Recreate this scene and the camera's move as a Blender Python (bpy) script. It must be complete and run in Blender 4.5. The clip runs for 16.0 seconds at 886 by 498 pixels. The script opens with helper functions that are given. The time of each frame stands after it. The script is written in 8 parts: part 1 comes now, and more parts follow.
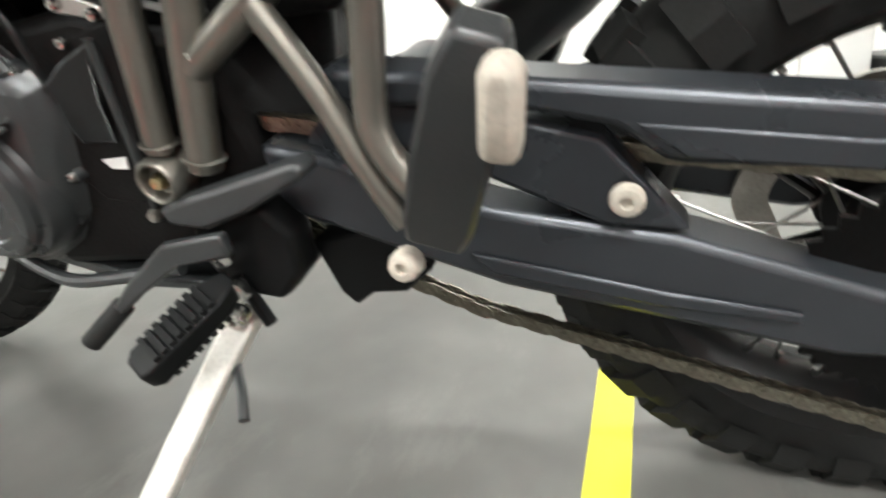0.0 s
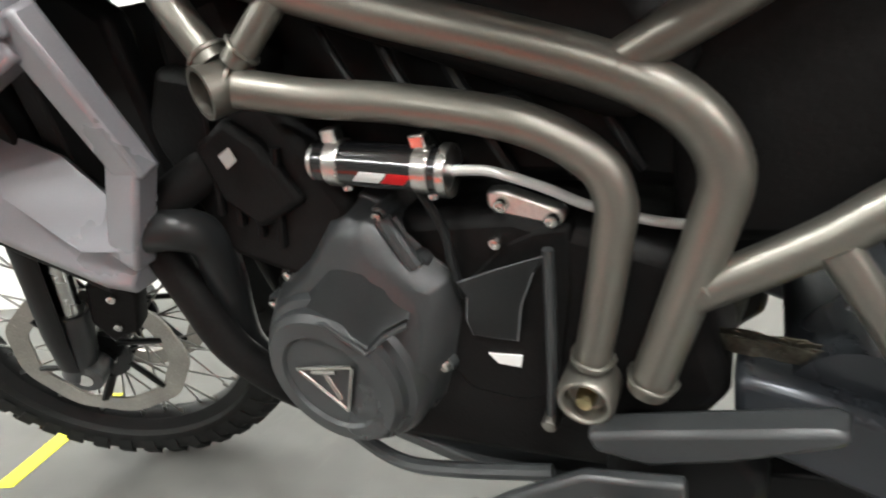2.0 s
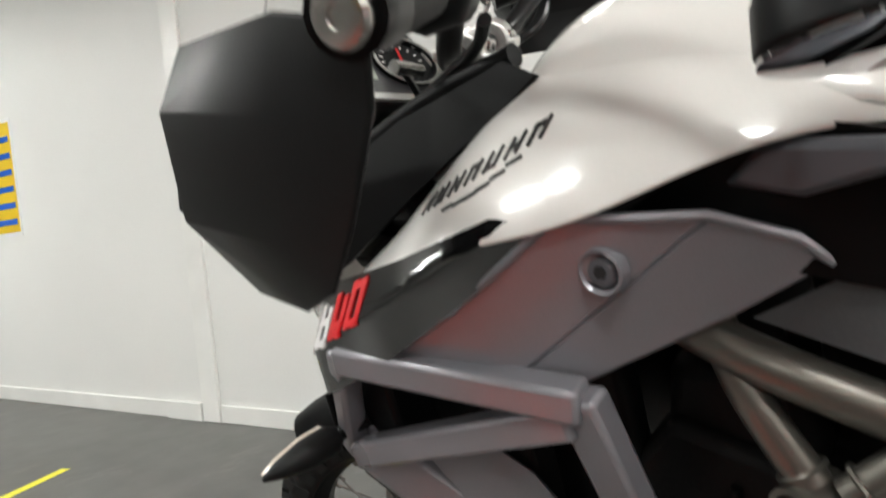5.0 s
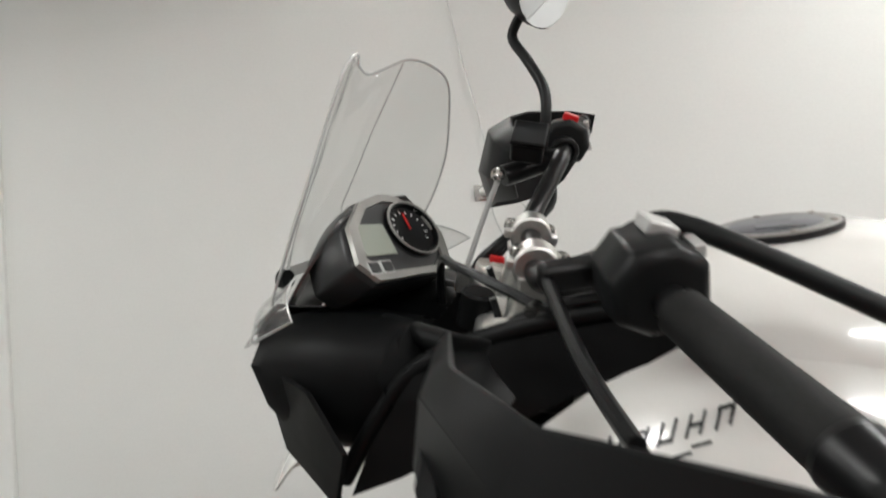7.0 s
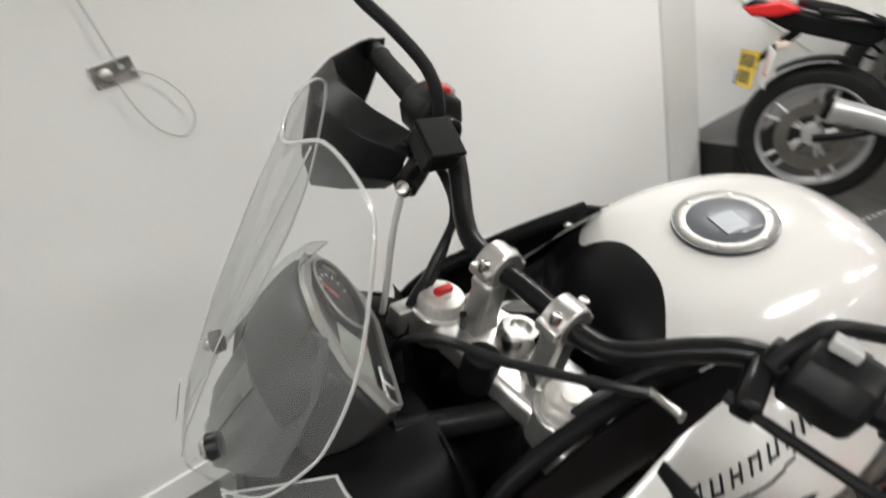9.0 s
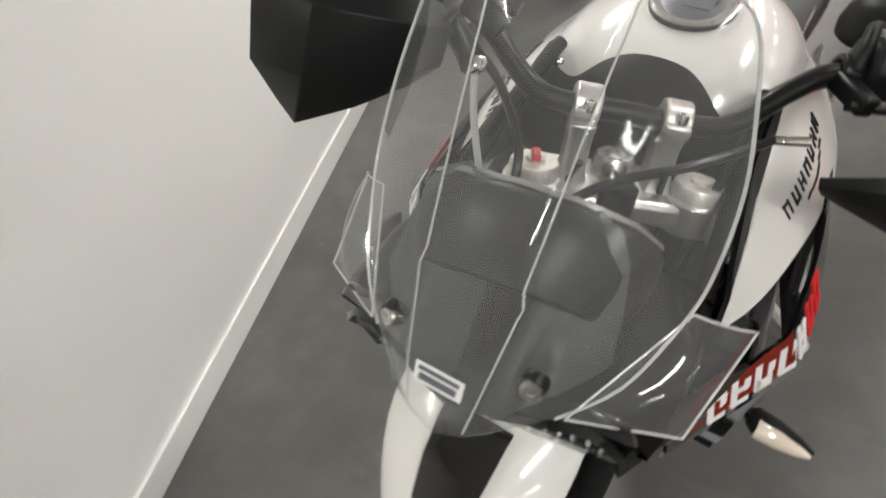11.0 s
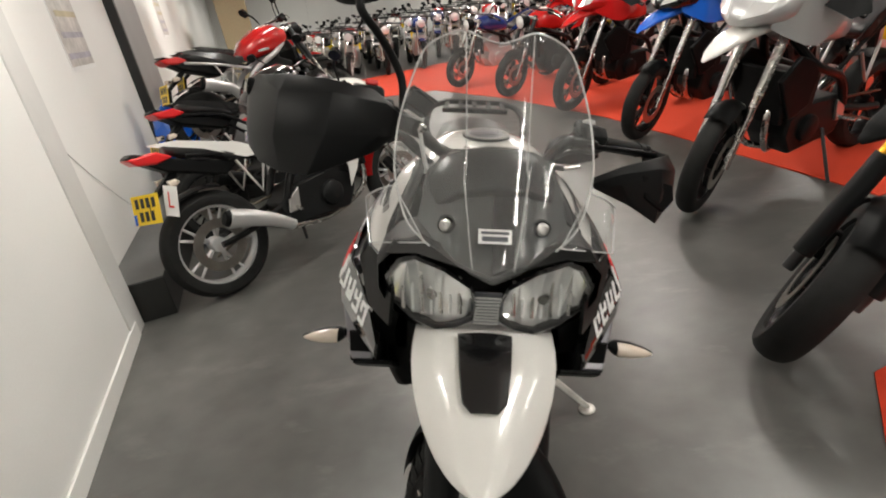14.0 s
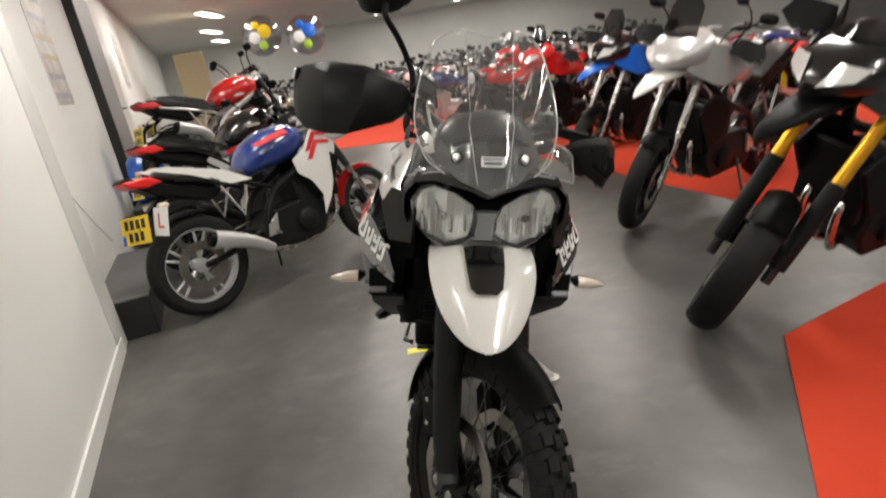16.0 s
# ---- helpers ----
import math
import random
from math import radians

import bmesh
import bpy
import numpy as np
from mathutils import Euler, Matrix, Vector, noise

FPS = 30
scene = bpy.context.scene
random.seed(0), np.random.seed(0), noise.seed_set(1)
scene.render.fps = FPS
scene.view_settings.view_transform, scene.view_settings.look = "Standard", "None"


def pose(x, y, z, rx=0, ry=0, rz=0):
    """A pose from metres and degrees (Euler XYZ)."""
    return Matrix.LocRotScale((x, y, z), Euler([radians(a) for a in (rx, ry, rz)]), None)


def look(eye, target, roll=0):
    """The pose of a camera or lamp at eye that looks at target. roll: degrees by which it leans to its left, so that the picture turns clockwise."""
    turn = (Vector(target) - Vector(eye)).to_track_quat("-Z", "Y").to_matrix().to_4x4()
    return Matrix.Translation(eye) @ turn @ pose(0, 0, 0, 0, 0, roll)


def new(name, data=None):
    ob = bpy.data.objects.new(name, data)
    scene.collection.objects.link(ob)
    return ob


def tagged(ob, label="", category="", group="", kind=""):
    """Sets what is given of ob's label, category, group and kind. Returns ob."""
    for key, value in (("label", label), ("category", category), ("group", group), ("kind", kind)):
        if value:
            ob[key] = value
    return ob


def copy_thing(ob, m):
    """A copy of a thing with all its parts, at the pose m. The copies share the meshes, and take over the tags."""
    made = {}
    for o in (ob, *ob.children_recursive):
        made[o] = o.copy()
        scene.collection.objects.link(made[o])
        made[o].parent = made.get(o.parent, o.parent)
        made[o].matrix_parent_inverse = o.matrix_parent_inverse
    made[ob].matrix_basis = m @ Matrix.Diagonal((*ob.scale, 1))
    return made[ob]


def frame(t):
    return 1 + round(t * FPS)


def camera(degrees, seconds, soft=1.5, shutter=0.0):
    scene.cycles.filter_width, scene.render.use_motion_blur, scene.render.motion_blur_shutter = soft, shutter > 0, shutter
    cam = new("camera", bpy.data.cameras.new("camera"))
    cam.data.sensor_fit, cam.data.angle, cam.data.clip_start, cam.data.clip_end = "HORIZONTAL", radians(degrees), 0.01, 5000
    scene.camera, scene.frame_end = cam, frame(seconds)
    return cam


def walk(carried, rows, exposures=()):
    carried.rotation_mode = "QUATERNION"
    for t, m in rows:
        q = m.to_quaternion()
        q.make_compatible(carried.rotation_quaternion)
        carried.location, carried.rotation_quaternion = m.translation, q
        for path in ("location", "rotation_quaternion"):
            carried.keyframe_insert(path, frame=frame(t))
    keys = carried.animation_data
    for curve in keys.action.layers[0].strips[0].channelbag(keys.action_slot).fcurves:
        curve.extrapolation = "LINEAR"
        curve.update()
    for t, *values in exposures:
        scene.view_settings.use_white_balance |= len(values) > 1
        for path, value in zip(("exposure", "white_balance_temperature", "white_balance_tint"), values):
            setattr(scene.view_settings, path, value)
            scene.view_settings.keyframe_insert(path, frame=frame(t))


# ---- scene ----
cam = camera(74.4, 16.0, 1.9, 0.5)
PATH = [
    (0, (-0.6914, -0.4174, 0.5384), (0.1735, -0.0588, 0.1872), -7.27),
    (0.5, (-0.7215, -0.3513, 0.6107), (0.1369, 0.0454, 0.2854), -5.19),
    (1, (-0.7269, -0.2673, 0.6910), (0.0986, 0.1866, 0.3556), -8.58),
    (1.5, (-0.7169, -0.1492, 0.6953), (0.1187, 0.3064, 0.3884), -5.99),
    (2, (-0.6929, -0.0793, 0.6940), (0.1430, 0.4041, 0.4337), -7.33),
    (2.5, (-0.6887, -0.0268, 0.6723), (0.0983, 0.5338, 0.4147), -7.29),
    (3, (-0.6943, 0.0369, 0.6777), (0.0594, 0.6502, 0.4416), -6.24),
    (3.5, (-0.7134, 0.0920, 0.7183), (0.0203, 0.7467, 0.5364), -5.21),
    (4, (-0.7350, 0.1218, 0.8006), (-0.0343, 0.8267, 0.6903), -5.22),
    (4.5, (-0.7646, 0.1434, 0.8696), (-0.0972, 0.8843, 0.7941), -5.36),
    (5, (-0.7800, 0.1641, 0.9293), (-0.1197, 0.9142, 0.8928), -5.51),
    (5.2, (-0.7858, 0.1729, 0.9602), (-0.1194, 0.9180, 0.9366), -5.48),
    (7.3, (-0.9359, 0.4516, 1.2071), (-0.0454, 0.9065, 1.2114), -6.05),
    (7.5, (-0.9372, 0.4968, 1.2797), (-0.0418, 0.9403, 1.2406), -8.70),
    (8, (-0.8919, 0.5963, 1.3667), (0.0458, 0.9071, 1.2113), -10.28),
    (8.5, (-0.8074, 0.6809, 1.4402), (0.1485, 0.7495, 1.1546), -12.59),
    (9, (-0.8026, 0.8056, 1.4908), (0.0850, 0.6824, 1.0470), -14.43),
    (9.5, (-0.8084, 0.9044, 1.5298), (-0.0225, 0.6840, 0.9520), -15.26),
    (10, (-0.6518, 1.0374, 1.5634), (0.0162, 0.7164, 0.8920), -14.48),
    (10.2, (-0.6132, 1.0635, 1.5698), (0.0225, 0.7162, 0.8804), -15.48),
    (12.3, (-0.3483, 1.4441, 1.5536), (-0.0005, 0.7403, 0.9341), -26.71),
    (12.5, (-0.3246, 1.4756, 1.5415), (-0.0365, 0.7023, 0.9767), -23.06),
    (13, (-0.2712, 1.6415, 1.5141), (-0.0783, 0.8029, 1.0045), -17.87),
    (13.5, (-0.2391, 1.7725, 1.5017), (-0.1270, 0.8708, 1.0840), -11.69),
    (14, (-0.2643, 1.8361, 1.4797), (-0.1574, 0.9254, 1.0807), -11.35),
    (14.5, (-0.3183, 1.9303, 1.4275), (-0.1743, 1.0267, 1.0240), -12.83),
    (15, (-0.2682, 2.0283, 1.3897), (-0.1130, 1.1436, 0.9502), -15.26),
    (15.5, (-0.1724, 2.1384, 1.3691), (-0.1091, 1.2323, 0.9508), -15.02),
    (16, (-0.1250, 2.2539, 1.3780), (-0.1172, 1.3065, 1.0581), -10.16),
]
EXPOSURES = [(0.0, 2.02, 6300, 5), (1.0, 2.1, 6300, 5), (2.0, 2.06, 6300, 5), (3.0, 1.98, 6250, 6), (4.0, 1.55, 6250, 7), (5.2, 0.8, 6350, 7), (7.3, 0.55, 6300, 8), (9.0, 0.58, 6300, 8), (10.2, 0.65, 6300, 8), (12.3, 0.45, 6700, 9), (16.0, 0.45, 6750, 9)]
walk(cam, [(t, look(eye, target, roll)) for t, eye, target, roll in PATH], EXPOSURES)

# Showroom: one large adventure motorcycle in the middle, rows of motorcycles behind it.
# World: +Y is the way the middle motorcycle faces, floor at z = 0.

# ---- light ----
world = bpy.data.worlds.new("world")
scene.world = world
world.use_nodes = True
world.node_tree.nodes["Background"].inputs[0].default_value = (0.9, 0.95, 1.0, 1)
world.node_tree.nodes["Background"].inputs[1].default_value = 0.02
LAMP_POWER = 30.0

# ---- materials ----


def material(name, colour, rough=0.5, metal=0.0, grain=0.0, grain_scale=60.0, stain=0.0, stain_scale=3.0, bump=0.0, coat=0.0, spec=0.5, rough_var=0.0):
    """A principled material with fine grain, larger stains and relief, all at real-world size."""
    m = bpy.data.materials.new(name)
    m.use_nodes = True
    nt = m.node_tree
    bs = nt.nodes["Principled BSDF"]
    bs.inputs["Base Color"].default_value = (*colour, 1)
    bs.inputs["Roughness"].default_value = rough
    bs.inputs["Metallic"].default_value = metal
    bs.inputs["Coat Weight"].default_value = coat
    bs.inputs["Coat Roughness"].default_value = 0.06
    bs.inputs["Specular IOR Level"].default_value = spec
    co = nt.nodes.new("ShaderNodeTexCoord")
    fine = nt.nodes.new("ShaderNodeTexNoise")
    fine.inputs["Scale"].default_value = grain_scale
    fine.inputs["Detail"].default_value = 4
    nt.links.new(co.outputs["Object"], fine.inputs["Vector"])
    broad = nt.nodes.new("ShaderNodeTexNoise")
    broad.inputs["Scale"].default_value = stain_scale
    broad.inputs["Detail"].default_value = 5
    nt.links.new(co.outputs["Object"], broad.inputs["Vector"])
    if grain or stain:
        last = None
        for tex, amount in ((fine, grain), (broad, stain)):
            ramp = nt.nodes.new("ShaderNodeMapRange")
            ramp.inputs[1].default_value, ramp.inputs[2].default_value = 0.3, 0.7
            ramp.inputs[3].default_value, ramp.inputs[4].default_value = 1 - amount, 1 + amount
            nt.links.new(tex.outputs["Fac"], ramp.inputs[0])
            mul = nt.nodes.new("ShaderNodeMix")
            mul.data_type, mul.blend_type = "RGBA", "MULTIPLY"
            mul.inputs[0].default_value = 1
            if last is None:
                mul.inputs[6].default_value = (*colour, 1)
            else:
                nt.links.new(last, mul.inputs[6])
            nt.links.new(ramp.outputs[0], mul.inputs[7])
            last = mul.outputs[2]
        nt.links.new(last, bs.inputs["Base Color"])
    if rough_var:
        rr = nt.nodes.new("ShaderNodeMapRange")
        rr.inputs[1].default_value, rr.inputs[2].default_value = 0.3, 0.7
        rr.inputs[3].default_value, rr.inputs[4].default_value = rough - rough_var, rough + rough_var
        nt.links.new(broad.outputs["Fac"], rr.inputs[0])
        nt.links.new(rr.outputs[0], bs.inputs["Roughness"])
    if bump:
        b = nt.nodes.new("ShaderNodeBump")
        b.inputs["Strength"].default_value = bump
        b.inputs["Distance"].default_value = 0.002
        nt.links.new(fine.outputs["Fac"], b.inputs["Height"])
        nt.links.new(b.outputs[0], bs.inputs["Normal"])
    return m


def clear_glass(name, tint=(0.93, 0.94, 0.94), gloss=0.03, haze=0.03, veil=0.0):
    """A thin clear sheet: it lets light straight through and mirrors a little."""
    m = bpy.data.materials.new(name)
    m.use_nodes = True
    nt = m.node_tree
    nt.nodes.remove(nt.nodes["Principled BSDF"])
    tr = nt.nodes.new("ShaderNodeBsdfTransparent")
    tr.inputs[0].default_value = (*tint, 1)
    gl = nt.nodes.new("ShaderNodeBsdfGlossy")
    gl.inputs["Roughness"].default_value = gloss
    lw = nt.nodes.new("ShaderNodeLayerWeight")
    lw.inputs[0].default_value = 0.5
    fr = nt.nodes.new("ShaderNodeMath")
    fr.operation = "POWER"
    fr.inputs[1].default_value = 4.0
    nt.links.new(lw.outputs["Facing"], fr.inputs[0])
    scale = nt.nodes.new("ShaderNodeMath")
    scale.operation = "MULTIPLY"
    scale.inputs[1].default_value = 0.6
    nt.links.new(fr.outputs[0], scale.inputs[0])
    fr = scale
    # pale diffuse share imitates the bright haze of reflections on the sheet
    veiled = nt.nodes.new("ShaderNodeMixShader")
    veiled.inputs[0].default_value = veil
    dull = nt.nodes.new("ShaderNodeBsdfDiffuse")
    dull.inputs[0].default_value = (0.8, 0.8, 0.8, 1)
    nt.links.new(tr.outputs[0], veiled.inputs[1])
    nt.links.new(dull.outputs[0], veiled.inputs[2])
    mix = nt.nodes.new("ShaderNodeMixShader")
    more = nt.nodes.new("ShaderNodeMath")
    more.operation, more.use_clamp = "ADD", True
    more.inputs[1].default_value = haze
    nt.links.new(fr.outputs[0], more.inputs[0])
    nt.links.new(more.outputs[0], mix.inputs[0])
    nt.links.new(veiled.outputs[0], mix.inputs[1])
    nt.links.new(gl.outputs[0], mix.inputs[2])
    nt.links.new(mix.outputs[0], nt.nodes["Material Output"].inputs[0])
    return m


def high_gloss(m, ior):
    """Gives a lacquered material a harder, more mirroring top coat."""
    m.node_tree.nodes["Principled BSDF"].inputs["Coat IOR"].default_value = ior
    return m


def scuffed(m, pale):
    """Rubs pale, streaky scuff patches into a floor material."""
    nt = m.node_tree
    bs = nt.nodes["Principled BSDF"]
    co = nt.nodes.new("ShaderNodeTexCoord")
    stretch = nt.nodes.new("ShaderNodeMapping")
    stretch.inputs["Rotation"].default_value = (0, 0, 0.6)
    stretch.inputs["Scale"].default_value = (1.0, 2.2, 1.0)
    nt.links.new(co.outputs["Object"], stretch.inputs["Vector"])
    noise = nt.nodes.new("ShaderNodeTexNoise")
    noise.inputs["Scale"].default_value = 1.9
    noise.inputs["Detail"].default_value = 9
    noise.inputs["Roughness"].default_value = 0.68
    nt.links.new(stretch.outputs[0], noise.inputs["Vector"])
    ramp = nt.nodes.new("ShaderNodeMapRange")
    ramp.inputs[1].default_value, ramp.inputs[2].default_value = 0.56, 0.74
    ramp.inputs[3].default_value, ramp.inputs[4].default_value = 0.0, 0.75
    nt.links.new(noise.outputs["Fac"], ramp.inputs[0])
    mix = nt.nodes.new("ShaderNodeMix")
    mix.data_type = "RGBA"
    mix.inputs[7].default_value = (*pale, 1)
    nt.links.new(bs.inputs["Base Color"].links[0].from_socket, mix.inputs[6])
    nt.links.new(ramp.outputs[0], mix.inputs[0])
    nt.links.new(mix.outputs[2], bs.inputs["Base Color"])
    return m


def glowing(name, colour, strength):
    m = bpy.data.materials.new(name)
    m.use_nodes = True
    bs = m.node_tree.nodes["Principled BSDF"]
    bs.inputs["Emission Color"].default_value = (*colour, 1)
    bs.inputs["Emission Strength"].default_value = strength
    return m


WALL = material("white_wall_paint", (0.78, 0.78, 0.755), 0.55, grain=0.015, grain_scale=90, stain=0.02, stain_scale=1.3, bump=0.12, rough_var=0.06)
POST = material("grey_white_post_paint", (0.62, 0.62, 0.6), 0.4, stain=0.06, stain_scale=3, bump=0.08)
SKIRT = material("white_gloss_paint", (0.8, 0.8, 0.77), 0.3, stain=0.04, stain_scale=4, bump=0.05)
FLOOR = scuffed(material("grey_floor_vinyl", (0.088, 0.0865, 0.081), 0.36, grain=0.14, grain_scale=7, stain=0.34, stain_scale=0.9, bump=0.03, rough_var=0.02, spec=0.62), (0.17, 0.166, 0.155))
CEIL = material("ceiling_paint", (0.86, 0.845, 0.82), 0.7, stain=0.03, stain_scale=0.8, bump=0.1)
RED_MAT = material("red_carpet", (0.6, 0.045, 0.012), 0.9, grain=0.12, grain_scale=400, stain=0.06, stain_scale=2.5, bump=0.4)
YELLOW_TAPE = material("yellow_floor_tape", (0.8, 0.75, 0.04), 0.45, stain=0.05, stain_scale=8, bump=0.1)
STEP_TOP = material("grey_step_vinyl", (0.1, 0.1, 0.098), 0.5, grain=0.1, grain_scale=120, stain=0.1, bump=0.1)
DARK = material("black_step_riser", (0.012, 0.012, 0.011), 0.5, stain=0.2, bump=0.1)
WHITE_PAINT = material("pearl_white_bodywork", (0.76, 0.747, 0.715), 0.2, grain=0.01, grain_scale=300, coat=1.0)
BLACK_PLASTIC = material("black_moulded_plastic", (0.005, 0.0052, 0.0054), 0.44, spec=0.11, grain=0.1, grain_scale=500, stain=0.15, stain_scale=9, rough_var=0.06)
GUARD_PLASTIC = material("satin_black_guard_plastic", (0.009, 0.0094, 0.0096), 0.42, spec=0.17, grain=0.1, grain_scale=600, bump=0.04, rough_var=0.06)
BLACK_GLOSS = material("gloss_black_bodywork", (0.004, 0.004, 0.0044), 0.2, spec=0.45, coat=1.0, stain=0.1, stain_scale=20)
NAME_GLOSS = high_gloss(material("gloss_black_lacquer", (0.004, 0.004, 0.0044), 0.16, coat=1.0, stain=0.1, stain_scale=20), 2.1)
RING_GREY = material("beige_grey_filler_metal", (0.27, 0.265, 0.25), 0.36, metal=0.4, stain=0.08, stain_scale=30)
SILVER_PLASTIC = material("grey_purple_metallic_bodywork", (0.25, 0.246, 0.268), 0.30, metal=0.35, coat=0.25, grain=0.06, grain_scale=900, stain=0.05, stain_scale=5, rough_var=0.04)
FRAME_PAINT = material("bronze_grey_frame_paint", (0.175, 0.166, 0.145), 0.34, metal=0.75, grain=0.05, grain_scale=700, stain=0.1, stain_scale=7, bump=0.06, rough_var=0.05)
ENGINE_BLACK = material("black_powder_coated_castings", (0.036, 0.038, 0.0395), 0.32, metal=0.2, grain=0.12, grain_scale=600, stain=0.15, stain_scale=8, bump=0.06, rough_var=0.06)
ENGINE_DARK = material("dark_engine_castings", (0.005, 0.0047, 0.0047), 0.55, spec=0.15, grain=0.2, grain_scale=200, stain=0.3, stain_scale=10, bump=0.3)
SWING = material("dark_grey_swingarm_paint", (0.042, 0.046, 0.053), 0.3, metal=0.5, grain=0.06, grain_scale=500, stain=0.12, stain_scale=9, rough_var=0.08)
STEEL = material("bright_steel", (0.55, 0.54, 0.52), 0.24, metal=1.0, grain=0.06, grain_scale=300, stain=0.12, stain_scale=20, rough_var=0.08)
CAST_ALU = material("cast_aluminium", (0.62, 0.61, 0.59), 0.33, metal=0.9, grain=0.08, grain_scale=300, stain=0.08, stain_scale=18, bump=0.2)
STAND_PAINT = material("worn_silver_stand_paint", (0.62, 0.6, 0.56), 0.4, metal=0.5, grain=0.08, grain_scale=200, stain=0.2, stain_scale=25, bump=0.15)
RUBBER = material("tyre_rubber", (0.010, 0.010, 0.0096), 0.7, spec=0.25, grain=0.2, grain_scale=300, stain=0.25, stain_scale=14, bump=0.12)
RIM_BLACK = material("black_wheel_rim", (0.007, 0.007, 0.0073), 0.3, spec=0.22, stain=0.1, stain_scale=20)
BRASS = material("dull_brass_bolt", (0.5, 0.42, 0.24), 0.3, metal=1.0, stain=0.15, stain_scale=40)
SPOKE = material("dull_spoke_steel", (0.24, 0.235, 0.225), 0.35, metal=1.0, grain=0.1, grain_scale=200)
DISC = material("brake_disc_steel", (0.36, 0.34, 0.31), 0.34, metal=1.0, grain=0.12, grain_scale=250, stain=0.15, stain_scale=12)
CHAIN = material("oily_chain_steel", (0.16, 0.145, 0.115), 0.32, metal=0.9, grain=0.3, grain_scale=200, stain=0.3, stain_scale=30)
HOSE = material("black_rubber_hose", (0.013, 0.0135, 0.014), 0.3, spec=0.28, grain=0.1, grain_scale=200)
SEAT = material("black_seat_vinyl", (0.03, 0.03, 0.031), 0.42, spec=0.5, grain=0.2, grain_scale=500, bump=0.15)
GREY_RUBBER = material("pale_worn_rubber", (0.46, 0.42, 0.36), 0.7, grain=0.12, grain_scale=180, stain=0.2, stain_scale=20, bump=0.3)
PALE_GREY = material("pale_grey_plastic", (0.5, 0.5, 0.49), 0.35, metal=0.3)
LCD = material("grey_lcd_panel", (0.28, 0.3, 0.26), 0.2)
RED_PLASTIC = material("red_plastic", (0.6, 0.01, 0.012), 0.3)
AMBER = material("amber_lens", (0.72, 0.62, 0.52), 0.1, coat=0.8)
REFLECTOR = material("silvered_reflector", (0.99, 0.99, 0.99), 0.13, metal=0.5)
MIRROR = material("mirror_glass", (0.8, 0.82, 0.84), 0.02, metal=1.0)
WHITE_PRINT = material("white_print", (0.8, 0.8, 0.79), 0.4)
DARK_PRINT = material("black_print", (0.012, 0.012, 0.013), 0.35)
RED_PRINT = material("red_print", (0.65, 0.015, 0.02), 0.4)
PLATE_YELLOW = material("yellow_plate_plastic", (0.8, 0.55, 0.02), 0.35)
BLUE_PAINT = material("blue_tank_paint", (0.015, 0.04, 0.2), 0.2, coat=1.0)
BRIGHT_BLUE = material("bright_blue_paint", (0.01, 0.12, 0.6), 0.25, coat=0.8)
RED_PAINT = material("red_bike_paint", (0.6, 0.012, 0.012), 0.22, coat=1.0)
GOLD = material("gold_fork_anodising", (0.85, 0.42, 0.03), 0.3, metal=0.75)
SILVER_PAINT = material("silver_bike_paint", (0.6, 0.6, 0.6), 0.3, metal=0.5, coat=0.5)
CASE_GREY = material("grey_door_panel", (0.3, 0.3, 0.295), 0.5, stain=0.05)
TAN = material("tan_cabinet_board", (0.42, 0.36, 0.22), 0.55, grain=0.1, grain_scale=40)
SCREEN_GLASS = clear_glass("clear_screen_plastic", (0.92, 0.93, 0.925), 0.05, 0.05, 0.085)
LENS = clear_glass("clear_lamp_lens", (0.96, 0.97, 0.97), 0.01)
TUBE_LIGHT = glowing("lamp_diffuser", (1.0, 0.96, 0.9), 9.0)

# ---- mesh helpers ----


def mesh_object(name, bm, mat, smooth=35.0, bevel=0.0, seg=2):
    bmesh.ops.recalc_face_normals(bm, faces=bm.faces)
    me = bpy.data.meshes.new(name)
    bm.to_mesh(me)
    bm.free()
    me.materials.append(mat)
    if smooth:
        me.polygons.foreach_set("use_smooth", [True] * len(me.polygons))
    ob = new(name, me)
    if bevel:
        mod = ob.modifiers.new("bevel", "BEVEL")
        mod.width, mod.segments, mod.limit_method, mod.angle_limit = bevel, seg, "ANGLE", radians(38)
        mod.harden_normals = False
    if smooth:
        me.set_sharp_from_angle(angle=radians(smooth if not bevel else 60))
    return ob


def part(name, bm, mat, parent, label="", bevel=0.0, smooth=35.0, m=None):
    ob = mesh_object(name, bm, mat, smooth, bevel)
    ob.parent = parent
    if m is not None:
        ob.matrix_basis = m
    if label:
        tagged(ob, label)
    return ob


def thing(name, m, label, category, group="", kind=""):
    ob = new(name)
    ob.empty_display_size = 0.1
    ob.matrix_basis = m
    return tagged(ob, label, category, group, kind)


def smooth_path(pts, n=8):
    """Points along a Catmull-Rom curve through pts."""
    p = [Vector(q) for q in pts]
    if len(p) < 3:
        return p
    out = []
    for i in range(len(p) - 1):
        a, b, c, d = p[max(i - 1, 0)], p[i], p[i + 1], p[min(i + 2, len(p) - 1)]
        for k in range(n):
            t = k / n
            out.append(0.5 * (2 * b + (c - a) * t + (2 * a - 5 * b + 4 * c - d) * t * t + (3 * b - a - 3 * c + d) * t * t * t))
    return out + [p[-1]]


